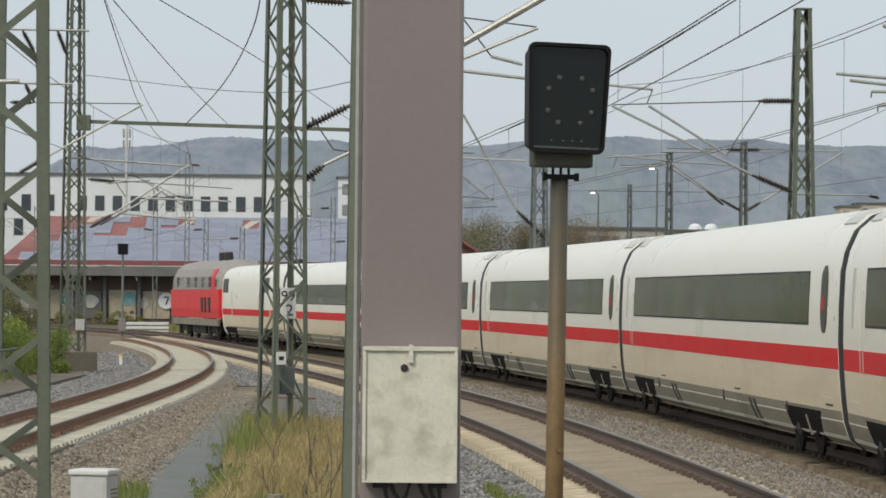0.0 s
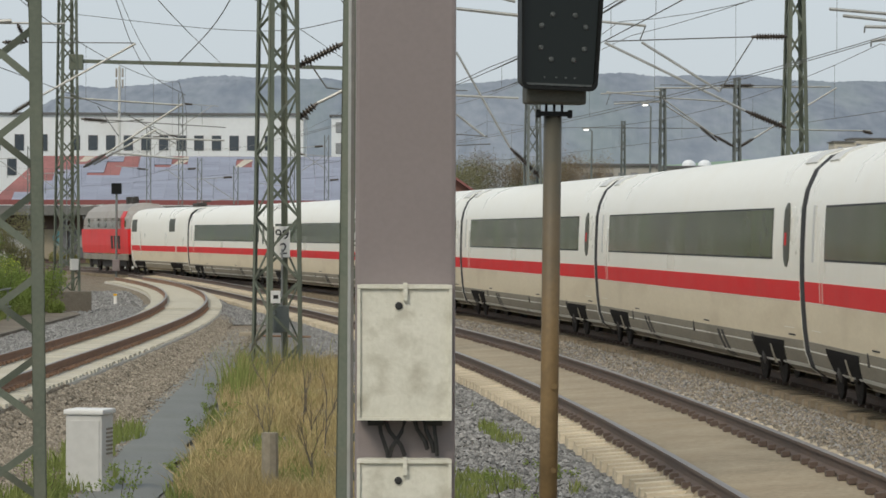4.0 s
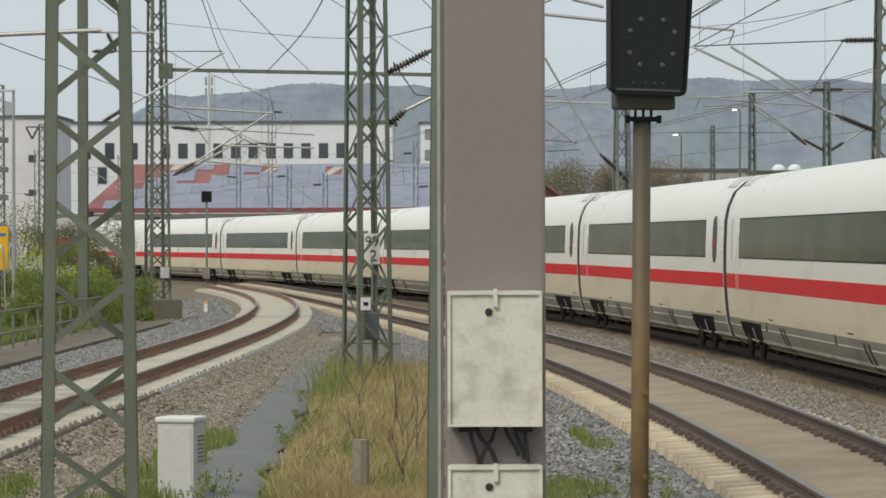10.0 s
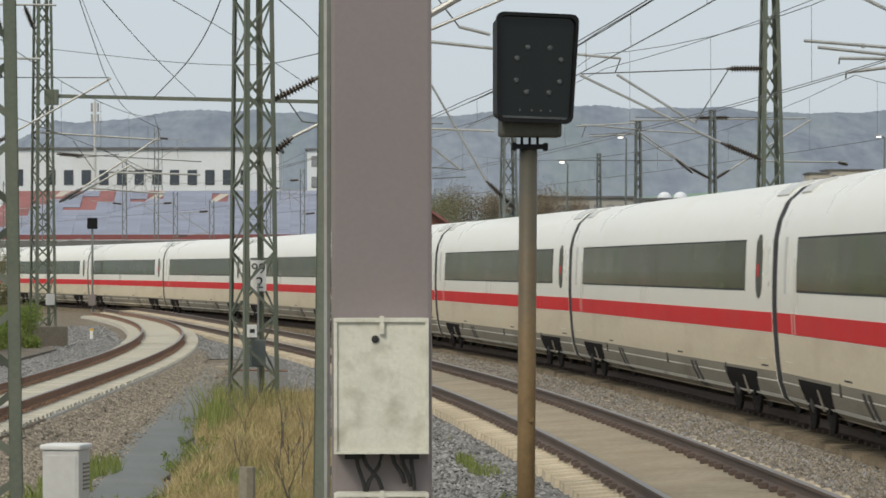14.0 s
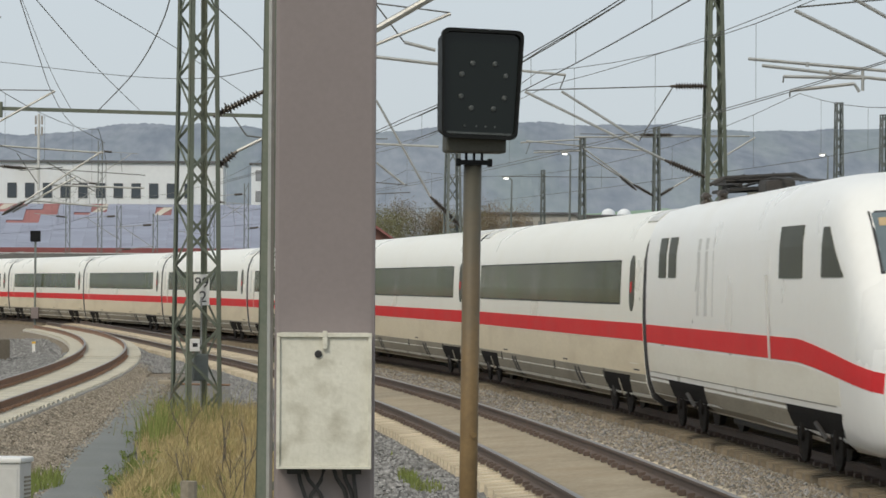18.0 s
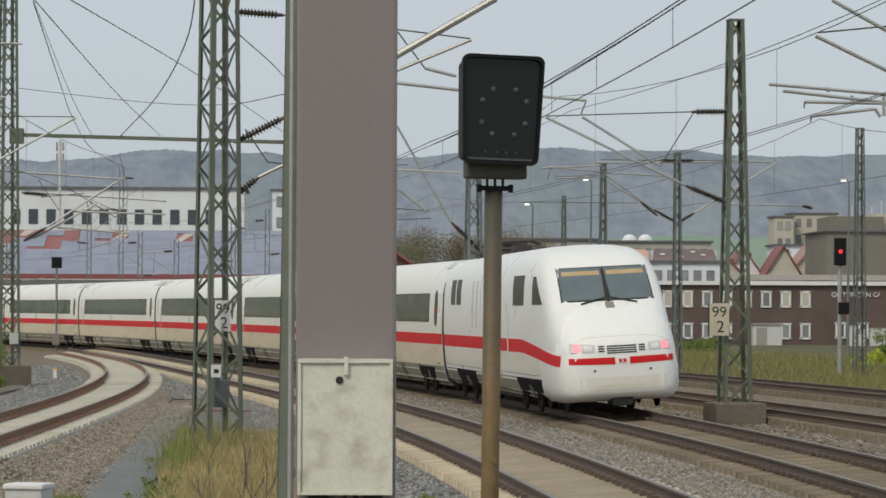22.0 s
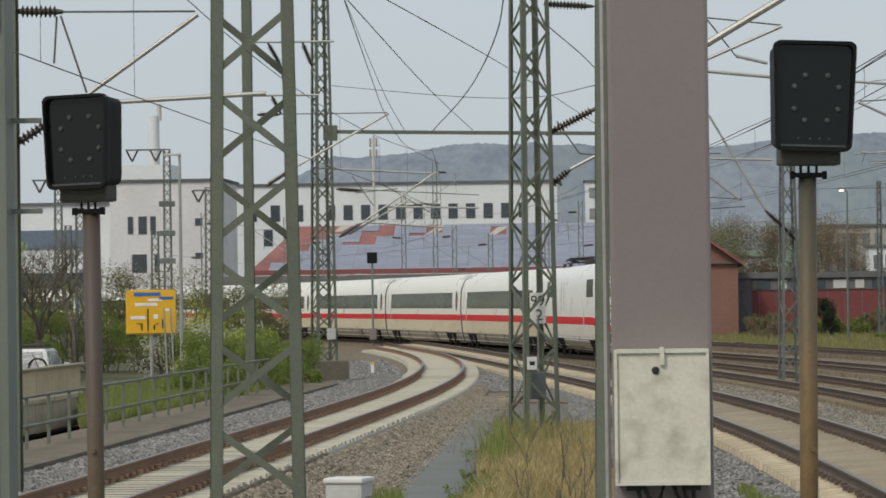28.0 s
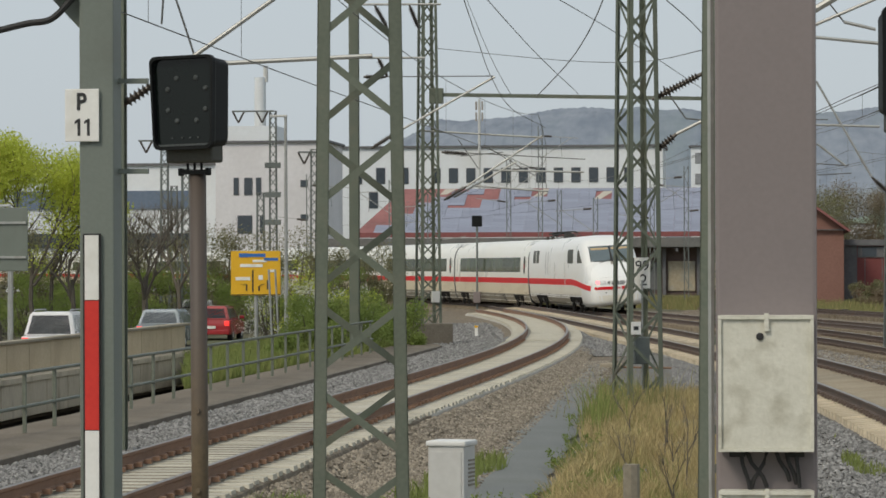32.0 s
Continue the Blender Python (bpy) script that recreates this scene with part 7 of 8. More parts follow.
# ---- wooded hills ----
def hill(name, y, ridge, depth, material, label, seed, span, cols=120, rows=26, crown=2.4):
    """A long ridge whose crest follows ridge(x), with the crowns of its woods as bumps; the mesh is fine within span."""
    bm = bmesh.new()
    grid = []
    x0, x1 = ridge[0][0], ridge[-1][0]
    px, pz = [p[0] for p in ridge], [p[1] for p in ridge]
    xs = [x0 + (span[0] - x0) * i / 20 for i in range(20)] + [span[0] + (span[1] - span[0]) * i / cols for i in range(cols + 1)] + [span[1] + (x1 - span[1]) * i / 20 for i in range(1, 21)]
    rng = random.Random(int(seed * 10))
    for j in range(rows + 1):
        f = j / rows
        up = math.sin(min(1.0, f / 0.75) * math.pi / 2) ** 1.15 if f < 0.75 else math.cos((f - 0.75) / 0.25 * math.pi / 2)
        row = []
        for x in xs:
            top = np.interp(x, px, pz)
            n = noise.noise(Vector((x * 0.012, f * 5 + seed, seed))) * 6 + noise.noise(Vector((x * 0.045, f * 14, seed))) * 2.0
            tree_top = (abs(noise.noise(Vector((x * 0.22, f * 60, seed)))) * 1.6 + noise.noise(Vector((x * 0.55, f * 90, seed + 3))) * 0.8 + rng.uniform(-0.35, 0.35)) * crown
            row.append(bm.verts.new((x * (1 + f * depth / y), y + f * depth, -0.7 + (top + n * (0.25 + up)) * up + tree_top * min(1.0, up * 2))))
        grid.append(row)
    for u, v in zip(grid, grid[1:]):
        for i in range(len(xs) - 1):
            bm.faces.new((u[i], u[i + 1], v[i + 1], v[i]))
    return single(name, bm, material, Matrix(), label, "hill", kind="structure", smooth=True)


hill("backdrop_1", 2000, [(-700, 80), (-330, 76), (-235, 82), (-190, 113), (-130, 121), (-90, 126), (-40, 123), (0, 117), (40, 119), (75, 123), (125, 126), (190, 121), (260, 120), (330, 124), (420, 119), (520, 109), (900, 87)], 800, wood_hill, "wooded ridge with blue-grey haze in its colour", 2, (-400, 320), cols=520, rows=60, crown=0.9)
hill("backdrop_2", 1250, [(-500, 4), (-40, 5), (0, 14), (80, 31), (130, 41), (170, 38), (260, 45), (340, 50), (520, 38), (800, 10)], 500, meadow_hill, "gentle meadow slope below the woods, pale haze in its green", 5, (-60, 300), cols=120, rows=14, crown=0.5)

# ---- plants ----
def from_lists(name, verts, faces, material):
    me = bpy.data.meshes.new(name)
    me.from_pydata(verts, [], faces)
    me.materials.append(material)
    return me


def leaf_cloud(rng, centres, count, size, squash=0.8):
    """Small leaf quads round clump centres (x, y, z, r)."""
    verts, faces = [], []
    for i in range(count):
        cx, cy, cz, r = rng.choice(centres)
        while True:
            a = Vector((rng.uniform(-1, 1), rng.uniform(-1, 1), rng.uniform(-1, 1)))
            if 0.15 < a.length < 1:
                break
        p = Vector((cx, cy, cz)) + Vector((a.x, a.y, a.z * squash)) * r * rng.uniform(0.6, 1.05)
        u = Vector((rng.uniform(-1, 1), rng.uniform(-1, 1), rng.uniform(-1, 1))).normalized()
        v = u.cross(Vector((rng.uniform(-1, 1), rng.uniform(-1, 1), rng.uniform(-0.3, 1)))).normalized()
        s = size * rng.uniform(0.5, 1.2)
        k = len(verts)
        verts += [p - u * s, p - v * s * 0.55, p + u * s, p + v * s * 0.55]
        faces.append((k, k + 1, k + 2, k + 3))
    return verts, faces


def limbs(bm, rng, p, way, length, r, depth, tips, spread=0.6):
    q = p + way * length
    mid = p.lerp(q, 0.5) + Vector((rng.uniform(-1, 1), rng.uniform(-1, 1), 0)) * length * 0.05
    tube(bm, [p, mid, q], [r, r * 0.8, r * 0.6], 5 if depth > 2 else 4)
    if depth == 0:
        tips.append(q)
        return
    for i in range(rng.choice((2, 3, 3))):
        turn = Vector((rng.uniform(-1, 1), rng.uniform(-1, 1), rng.uniform(-0.2, 0.6))) * spread
        limbs(bm, rng, p.lerp(q, rng.uniform(0.6, 1.0)), (way + turn).normalized(), length * rng.uniform(0.6, 0.8), r * 0.58, depth - 1, tips, spread)
    tips.append(q)


def tree(x, y, z, h, label, leaf=None, leaves=0, seed=1, depth=4, size=0.12, spread=0.6, r=0.14, clump=0.55):
    rng = random.Random(seed)
    t = thing("tree", pose(x, y, z), label, "tree", "trees behind the road")
    bm, tips = bmesh.new(), []
    limbs(bm, rng, Vector((0, 0, 0)), Vector((rng.uniform(-0.05, 0.05), 0, 1)).normalized(), h * 0.32, r, depth, tips, spread)
    part("trunk", bm, bark, t)
    if leaf:
        v, f = leaf_cloud(rng, [(p.x, p.y, p.z, clump) for p in tips], leaves, size)
        tagged(part("crown", from_lists("crown", v, f, leaf), None, t), kind="stuff")
    return t


def shrub(x, y, z, w, d, h, label, leaf, leaves, seed, size=0.07, twigs=10):
    rng = random.Random(seed)
    t = thing("shrub", pose(x, y, z), label, "shrub", "shrubs by the line")
    cs = []
    for i in range(int(8 + w * d + max(0, h - 4) * w * 1.5)):
        cs.append((rng.uniform(-w / 2, w / 2), rng.uniform(-d / 2, d / 2), rng.uniform(0.1, 1) ** 0.8 * h * 0.8, rng.uniform(0.3, 0.55) * max(min(1.2, h * 0.6), h * 0.36)))
    bm = bmesh.new()
    for i in range(twigs):
        c = rng.choice(cs)
        tube(bm, [(c[0] * 0.6, c[1] * 0.6, 0), (c[0] * 0.8, c[1] * 0.8, c[2] * 0.6), (c[0], c[1], c[2] + c[3])], [0.02 * min(1, h / 2), 0.015 * min(1, h / 2), 0.006 * min(1, h / 2)], 4)
    tagged(part("stem", bm, bark, t), kind="stuff")
    v, f = leaf_cloud(rng, cs, leaves, size, 0.9)
    tagged(part("foliage", from_lists("foliage", v, f, leaf), None, t), kind="stuff")
    return t


def blades(name, spots, material, label, seed, tall=(0.2, 0.6), width=0.012, lean=0.25):
    """Grass: one narrow bent blade for each spot (x, y, z)."""
    rng = random.Random(seed)
    verts, faces = [], []
    for x, y, z in spots:
        h = rng.uniform(*tall)
        a = rng.uniform(0, 2 * math.pi)
        w = width * rng.uniform(0.6, 1.3)
        dx, dy = math.cos(a) * w, math.sin(a) * w * 0.4
        lx, ly = rng.gauss(0, lean) * h, rng.gauss(0, lean) * h
        k = len(verts)
        verts += [(x - dx, y - dy, z), (x + dx, y + dy, z), (x + dx * 0.7 + lx * 0.35, y + ly * 0.35, z + h * 0.6), (x - dx * 0.7 + lx * 0.35, y + ly * 0.35, z + h * 0.6), (x + lx, y + ly, z + h)]
        faces += [(k, k + 1, k + 2, k + 3), (k + 3, k + 2, k + 4)]
    ob = new(name, from_lists(name, verts, faces, material))
    return tagged(ob, label, "grass", kind="stuff")


rng = random.Random(21)
patch_l = lambda y: -2.35 - 0.027 * (y - 36)
patch_r = lambda y: -0.15 - 0.028 * (y - 36)


def patch(n, y0, y1, l, r, z, power=1.0, thresh=None, seed=0):
    out = []
    while len(out) < n:
        y = y0 + (y1 - y0) * rng.random() ** power
        a, b = l(y), r(y)
        x = a + (b - a) * rng.random()
        if thresh is not None and noise.noise(Vector((x * 0.9, y * 0.28, seed))) < thresh:
            continue
        out.append((x, y, z))
    return out


blades("dry_grass", patch(20000, 33.5, 72, patch_l, patch_r, -0.47, 1.3, -0.1, 1), dry_grass, "straw-coloured dry grass between the tracks", 1, (0.12, 0.42), 0.009, 0.4)
blades("grass", patch(5000, 34, 76, lambda y: patch_l(y) - 0.1, lambda y: patch_l(y) + 1.6, -0.46, 1.2, -0.05, 5), green_grass, "fresh green grass at the edge of the dry grass", 2, (0.08, 0.3), 0.009, 0.4)
blades("tall_grass", [(-2.72 + rng.gauss(0, 0.14), 58 + rng.gauss(0, 1.6), -0.46) for i in range(170)], green_grass, "tall green reeds before the lattice mast", 3, (0.35, 1.05), 0.012)
blades("mast_weeds", [(-2.3 + rng.gauss(0, 0.5), 65 + rng.gauss(0, 2.5), -0.46) for i in range(260)], olive_grass, "thin grey-green stalks round the mast foot", 13, (0.3, 1.0), 0.008)
blades("weeds", patch(2600, 33, 48, lambda y: -6.0, lambda y: -3.2, -0.44, 1.0, 0.18, 9), green_grass, "scattered green weeds in the gravel", 4, (0.06, 0.28))
blades("gravel_weeds", patch(2600, 33, 60, lambda y: 0.3, lambda y: near_x(y) - 1.7, -0.45, 1.3, 0.15, 12), green_grass, "sparse green weeds in the grey gravel", 5, (0.05, 0.2))
slope = [(-12.95 - w * (y - 75) * 4.15 / 24.3, y, -0.45) for y, w in [(75 + 24.3 * rng.random() ** 0.6, rng.random()) for i in range(14000)]]
blades("bridge_bank_grass", slope, green_grass, "green grass running down to the walkway beside the bridge", 16, (0.15, 0.5), 0.02)
blades("bank_grass", [(rng.uniform(-17.0, -12.3), rng.uniform(98, 125), -0.62 + 0.12 * rng.random()) for i in range(30000)], green_grass, "green grass bank behind the railing", 6, (0.2, 0.6), 0.02)
far_band = [(main_x(y) + 14.5 + rng.random() * 26, y, -0.6) for y in [rng.uniform(95, 270) for i in range(60000)]]
blades("meadow_grass", far_band[:9000], dry_grass, "ochre rough grass beyond the outer tracks", 7, (0.25, 0.7), 0.03)
blades("meadow_grass_green", far_band[9000:], olive_grass, "olive rough grass beyond the outer tracks", 8, (0.25, 0.8), 0.035)
blades("yard_grass", [(main_x(y) - 6 - 12 * rng.random(), y, -0.5) for y in [rng.uniform(225, 300) for i in range(4000)]], green_grass, "rough green grass before the shed", 9, (0.2, 0.6), 0.05)

# the green bank and bushes on the left
for i, (x, y, z, w, d, h, n) in enumerate(((-13.4, 99, -0.6, 1.8, 6, 1.3, 6000), (-13.4, 108, -0.6, 2.6, 8, 2.3, 12000), (-12.3, 115, -0.6, 1.6, 4, 1.9, 6000), (-14.6, 114, -0.6, 3.0, 7, 2.0, 10000), (-13.6, 123, -0.6, 2.6, 5, 1.7, 5000), (-17.2, 136, -0.6, 3.4, 8, 2.4, 7000), (-28.5, 144, -0.6, 5, 6, 2.6, 8000), (-30, 140, -0.6, 6, 6, 2.2, 6000), (-36, 135, -0.6, 6, 6, 2.0, 5000), (-20, 148, -0.6, 5, 5, 3.4, 9000), (-24.5, 149, -0.6, 6, 5, 3.6, 11000), (-29.5, 148, -0.6, 6, 5, 3.6, 11000), (-34.5, 147, -0.6, 6, 5, 3.4, 10000), (-39, 146, -0.6, 6, 5, 3.4, 8000))):
    shrub(x, y, z, w, d, h, "spring green leafy shrub on the bank", leaf_green, int(n * 1.7), 30 + i, 0.045, 40)
for i, (x, y, h) in enumerate(((-19.0, 131, 3.9), (-16.6, 124, 3.2), (-15.2, 120, 2.7))):
    shrub(x, y, -0.6, 2.4, 2.4, h, "shrub with white blossom behind the direction sign", blossom, 1500, 60 + i, 0.045, 50)
    shrub(x + 0.3, y + 0.6, -0.6, 2.4, 2.4, h, "thin green shrub among the blossom", leaf_lime, 1500, 70 + i, 0.045, 40)
for i, (x, y, h) in enumerate(((-26.6, 137, 8.2), (-25.0, 135, 7.4), (-26.0, 141, 8.0), (-27.8, 134, 7.8), (-28.0, 143, 6.6), (-25.6, 147, 7.6))):
    tree(x, y, -0.6, h, "bare brown tree with fine twigs behind the road", seed=80 + i, depth=6, spread=0.85, r=0.13)
for i, (x, y, h, n) in enumerate(((-28.9, 132, 10.6, 9500), (-30.8, 134, 12.0, 11000), (-33.0, 130, 12.2, 11000), (-29.6, 138, 10.0, 8000))):
    tree(x, y, -0.6, h, "tree in fresh lime-green spring leaf", leaf_lime, int(n * 1.6), 90 + i, 4, 0.06, 0.8, 0.12, 0.85)
for i, (x, y, w, h) in enumerate(((-18.5, 152, 5, 4.6), (-22.5, 153, 5, 5.4), (-26.5, 152, 5, 5.6), (-30.5, 151, 5, 5.4), (-34.5, 150, 5, 5.6), (-38.5, 149, 5, 5.2))):
    shrub(x, y, -0.6, w, 4, h, "leafless brown thicket behind the road", thicket_leaf, 16000, 95 + i, 0.05, 300)
for i, (x, y, w, h) in enumerate(((5.5, 297, 5, 11.0), (9.5, 301, 5, 12.2), (13.0, 303, 5, 11.4), (16.6, 301, 4, 11.8), (1.5, 303, 5, 10.4))):
    shrub(x, y, -0.6, w, 4, h, "brown budding thicket behind the brick house", bud_brown if i in (1, 3) else thicket_leaf, 26000, 105 + i, 0.07, 50)
# bushes on the right and round the shed
for i, (x, y, w, h, n, leaf) in enumerate(((26.5, 160, 3, 1.1, 2600, leaf_lime), (31, 150, 5, 0.9, 2600, leaf_green), (23.0, 210, 3, 1.2, 2000, leaf_green), (15.6, 200, 4.5, 1.0, 6000, leaf_green), (34, 200, 3, 2.0, 2400, leaf_green), (7.2, 215, 2.5, 1.6, 2200, bud_brown), (18.5, 225, 1.6, 3.0, 2000, bud_brown), (11.9, 225, 1.0, 3.4, 3500, conifer), (36, 190, 6, 1.2, 2200, leaf_green), (8.5, 229, 4, 2.0, 5000, thicket_leaf), (12.5, 229, 4, 1.8, 5000, leaf_green), (16.0, 230, 4, 2.4, 5000, thicket_leaf), (20.0, 226, 3, 1.6, 2600, bud_brown), (24.0, 224, 4, 1.3, 2600, leaf_green), (-27.5, 322, 5, 1.5, 2600, olive_grass), (-33, 322, 5, 1.3, 2600, olive_grass))):
    shrub(x, y, -0.6, w, 4, h, "bushy green shrub beyond the outer tracks", leaf, int(n * 1.5), 110 + i, 0.07)
shrub(5.2, 285, -0.6, 3.0, 4, 10.6, "tall yellow-green shrub behind the brick house", thicket_leaf, 12000, 140, 0.08, 40)


# ---- loose ballast ----
def stones(name, spots, material, label, seed, size=(0.022, 0.05)):
    rng = random.Random(seed)
    verts, faces = [], []
    shape = [(0, 0, 1), (1, 0, 0), (0, 1, 0), (-1, 0, 0), (0, -1, 0), (0, 0, -1)]
    tri = [(0, 1, 2), (0, 2, 3), (0, 3, 4), (0, 4, 1), (5, 2, 1), (5, 3, 2), (5, 4, 3), (5, 1, 4)]
    for x, y, z in spots:
        s = rng.uniform(*size)
        a = rng.uniform(0, 6.28)
        ca, sa = math.cos(a), math.sin(a)
        k = len(verts)
        for u, v, w in shape:
            u, v, w = u * s * rng.uniform(0.7, 1.3), v * s * rng.uniform(0.7, 1.3), w * s * rng.uniform(0.5, 0.9)
            verts.append((x + u * ca - v * sa, y + u * sa + v * ca, z + w))
        faces += [(k + i, k + j, k + l) for i, j, l in tri]
    ob = new(name, from_lists(name, verts, faces, material))
    return tagged(ob, label, "ballast", kind="stuff")


def bed_z(x, y):
    """The height of the gravel surface at a place in the plan."""
    z = -0.44
    for cx, lvl, h, run, cant in ((side_x(y), side_z(y - 68.5), 1.45, 0.62, 0.0), (near_x(y), 0.0, 1.75, 0.9, CANT_NEAR), (main_x(y), 0.0, 2.0, 1.2, CANT_MAIN)):
        tilt = 0.75 * math.sin(cant * 0.8) + (x - cx) * math.sin(cant * 0.8)
        z = max(z, lvl + tilt + np.interp(abs(x - cx), [1.2, h, h + run / 2, h + run], [-0.345, -0.325, -0.45, -0.62]))
    return z + 0.008


stones("loose_brown_ballast", [(x, y, max(bed_z(x, y), -0.425)) for x, y, z in patch(34000, 32, 110, lambda y: side_x(y) + 1.35, lambda y: path_l(y) + 0.06, 0, 1.6)], stone_brown, "loose brown ballast stones beside the side track", 1, (0.022, 0.055))
stones("loose_grey_ballast", [(x, y, max(bed_z(x, y), -0.43)) for x, y, z in patch(28000, 32, 112, lambda y: patch_r(y) - 0.6, lambda y: near_x(y) - 1.32, 0, 1.7)], stone_grey, "loose grey ballast stones beside the near track", 2, (0.022, 0.05))
stones("loose_ballast", [(x, y, max(bed_z(x, y), -0.325)) for x, y, z in patch(21000, 34, 110, lambda y: near_x(y) + 1.35, lambda y: main_x(y) - 1.35, 0, 1.5)], stone_brown, "loose brown ballast stones between the tracks", 3, (0.024, 0.055))
stones("loose_mixed_ballast", [(x, y, max(bed_z(x, y), -0.325)) for x, y, z in patch(11000, 34, 110, lambda y: near_x(y) + 1.35, lambda y: main_x(y) - 1.35, 0, 1.5)], stone_grey, "loose grey ballast stones between the tracks", 7, (0.024, 0.055))
stones("loose_pale_ballast", [(x, y, max(bed_z(x, y), -0.375)) for x, y, z in patch(24000, 36, 125, lambda y: -10.5, lambda y: side_x(y) - 1.35, 0, 1.2)], stone_grey, "loose pale ballast stones before the kerb wall", 4, (0.024, 0.055))
stones("loose_outer_ballast", [(x, y, -0.485) for x, y, z in patch(12000, 55, 150, lambda y: main_x(y) + 1.7, lambda y: main_x(y) + 14, 0, 1.2)], stone_brown, "loose ballast stones round the outer tracks", 5, (0.03, 0.07))
stones("path_grit", [(x, y, -0.40) for x, y, z in patch(2600, 33, 98, lambda y: path_l(y) - 0.1, lambda y: path_l(y) + 0.3, 0, 1.3)] + [(x, y, -0.40) for x, y, z in patch(2600, 60, 98, lambda y: path_l(y), lambda y: path_r(y) + 0.1, 0, 0.5)], stone_brown, "loose grit on the edges of the path", 6, (0.012, 0.035))
stones("loose_far_ballast", [(x, y, max(bed_z(x, y), -0.425)) for x, y, z in patch(15000, 104, 165, lambda y: side_x(y) + 1.35, lambda y: near_x(y) - 1.35, 0, 0.9)] + [(x, y, -0.375) for x, y, z in patch(5000, 110, 160, lambda y: side_x(y) - 5, lambda y: side_x(y) - 1.35, 0, 1.0)], stone_grey, "loose grey ballast stones where the tracks join", 8, (0.035, 0.08))
# low leafy weeds and bare twigs in the foreground
for i, (x, y, w, h, n) in enumerate(((-3.9, 35.2, 0.9, 0.55, 500), (-4.9, 34.6, 1.0, 0.5, 500), (-3.0, 35.4, 0.6, 0.45, 300), (-5.8, 35.5, 0.9, 0.35, 300), (1.3, 35.5, 0.7, 0.4, 260), (1.8, 38.5, 0.6, 0.3, 200), (-2.5, 46, 0.8, 0.35, 300), (-2.4, 40, 0.7, 0.35, 300), (-2.75, 52, 0.7, 0.3, 260), (-2.3, 43, 0.6, 0.3, 240), (-3.0, 60, 0.8, 0.35, 260), (-2.9, 56, 0.5, 0.25, 200), (-3.3, 37.5, 0.5, 0.2, 160))):
    shrub(x, y, -0.45, w, w, h, "low leafy green weed in the gravel", leaf_green, n, 160 + i, 0.022, 14)
for i, (x, y, h) in enumerate(((-0.95, 37.5, 1.3), (-0.7, 39.5, 1.5), (-1.1, 44, 1.2), (-2.9, 66, 1.5), (-1.6, 41, 1.2), (-1.3, 48, 1.4), (-2.0, 53, 1.3), (-0.9, 42.5, 1.6), (-5.2, 34.5, 0.9))):
    tree(x, y, -0.46, h, "thin bare sapling in the dry grass", seed=170 + i, depth=3, spread=0.45, r=0.012)

# ---- traffic on the road, seen from behind ----
tyre = surf("tyre_rubber", (0.012, 0.012, 0.012), (0.025, 0.025, 0.025), 0.85, s1=5, s2=30, bump=0.1)
tail_red = glow("car_tail_light", (1.0, 0.05, 0.04), 1.2, (0.5, 0.02, 0.02))


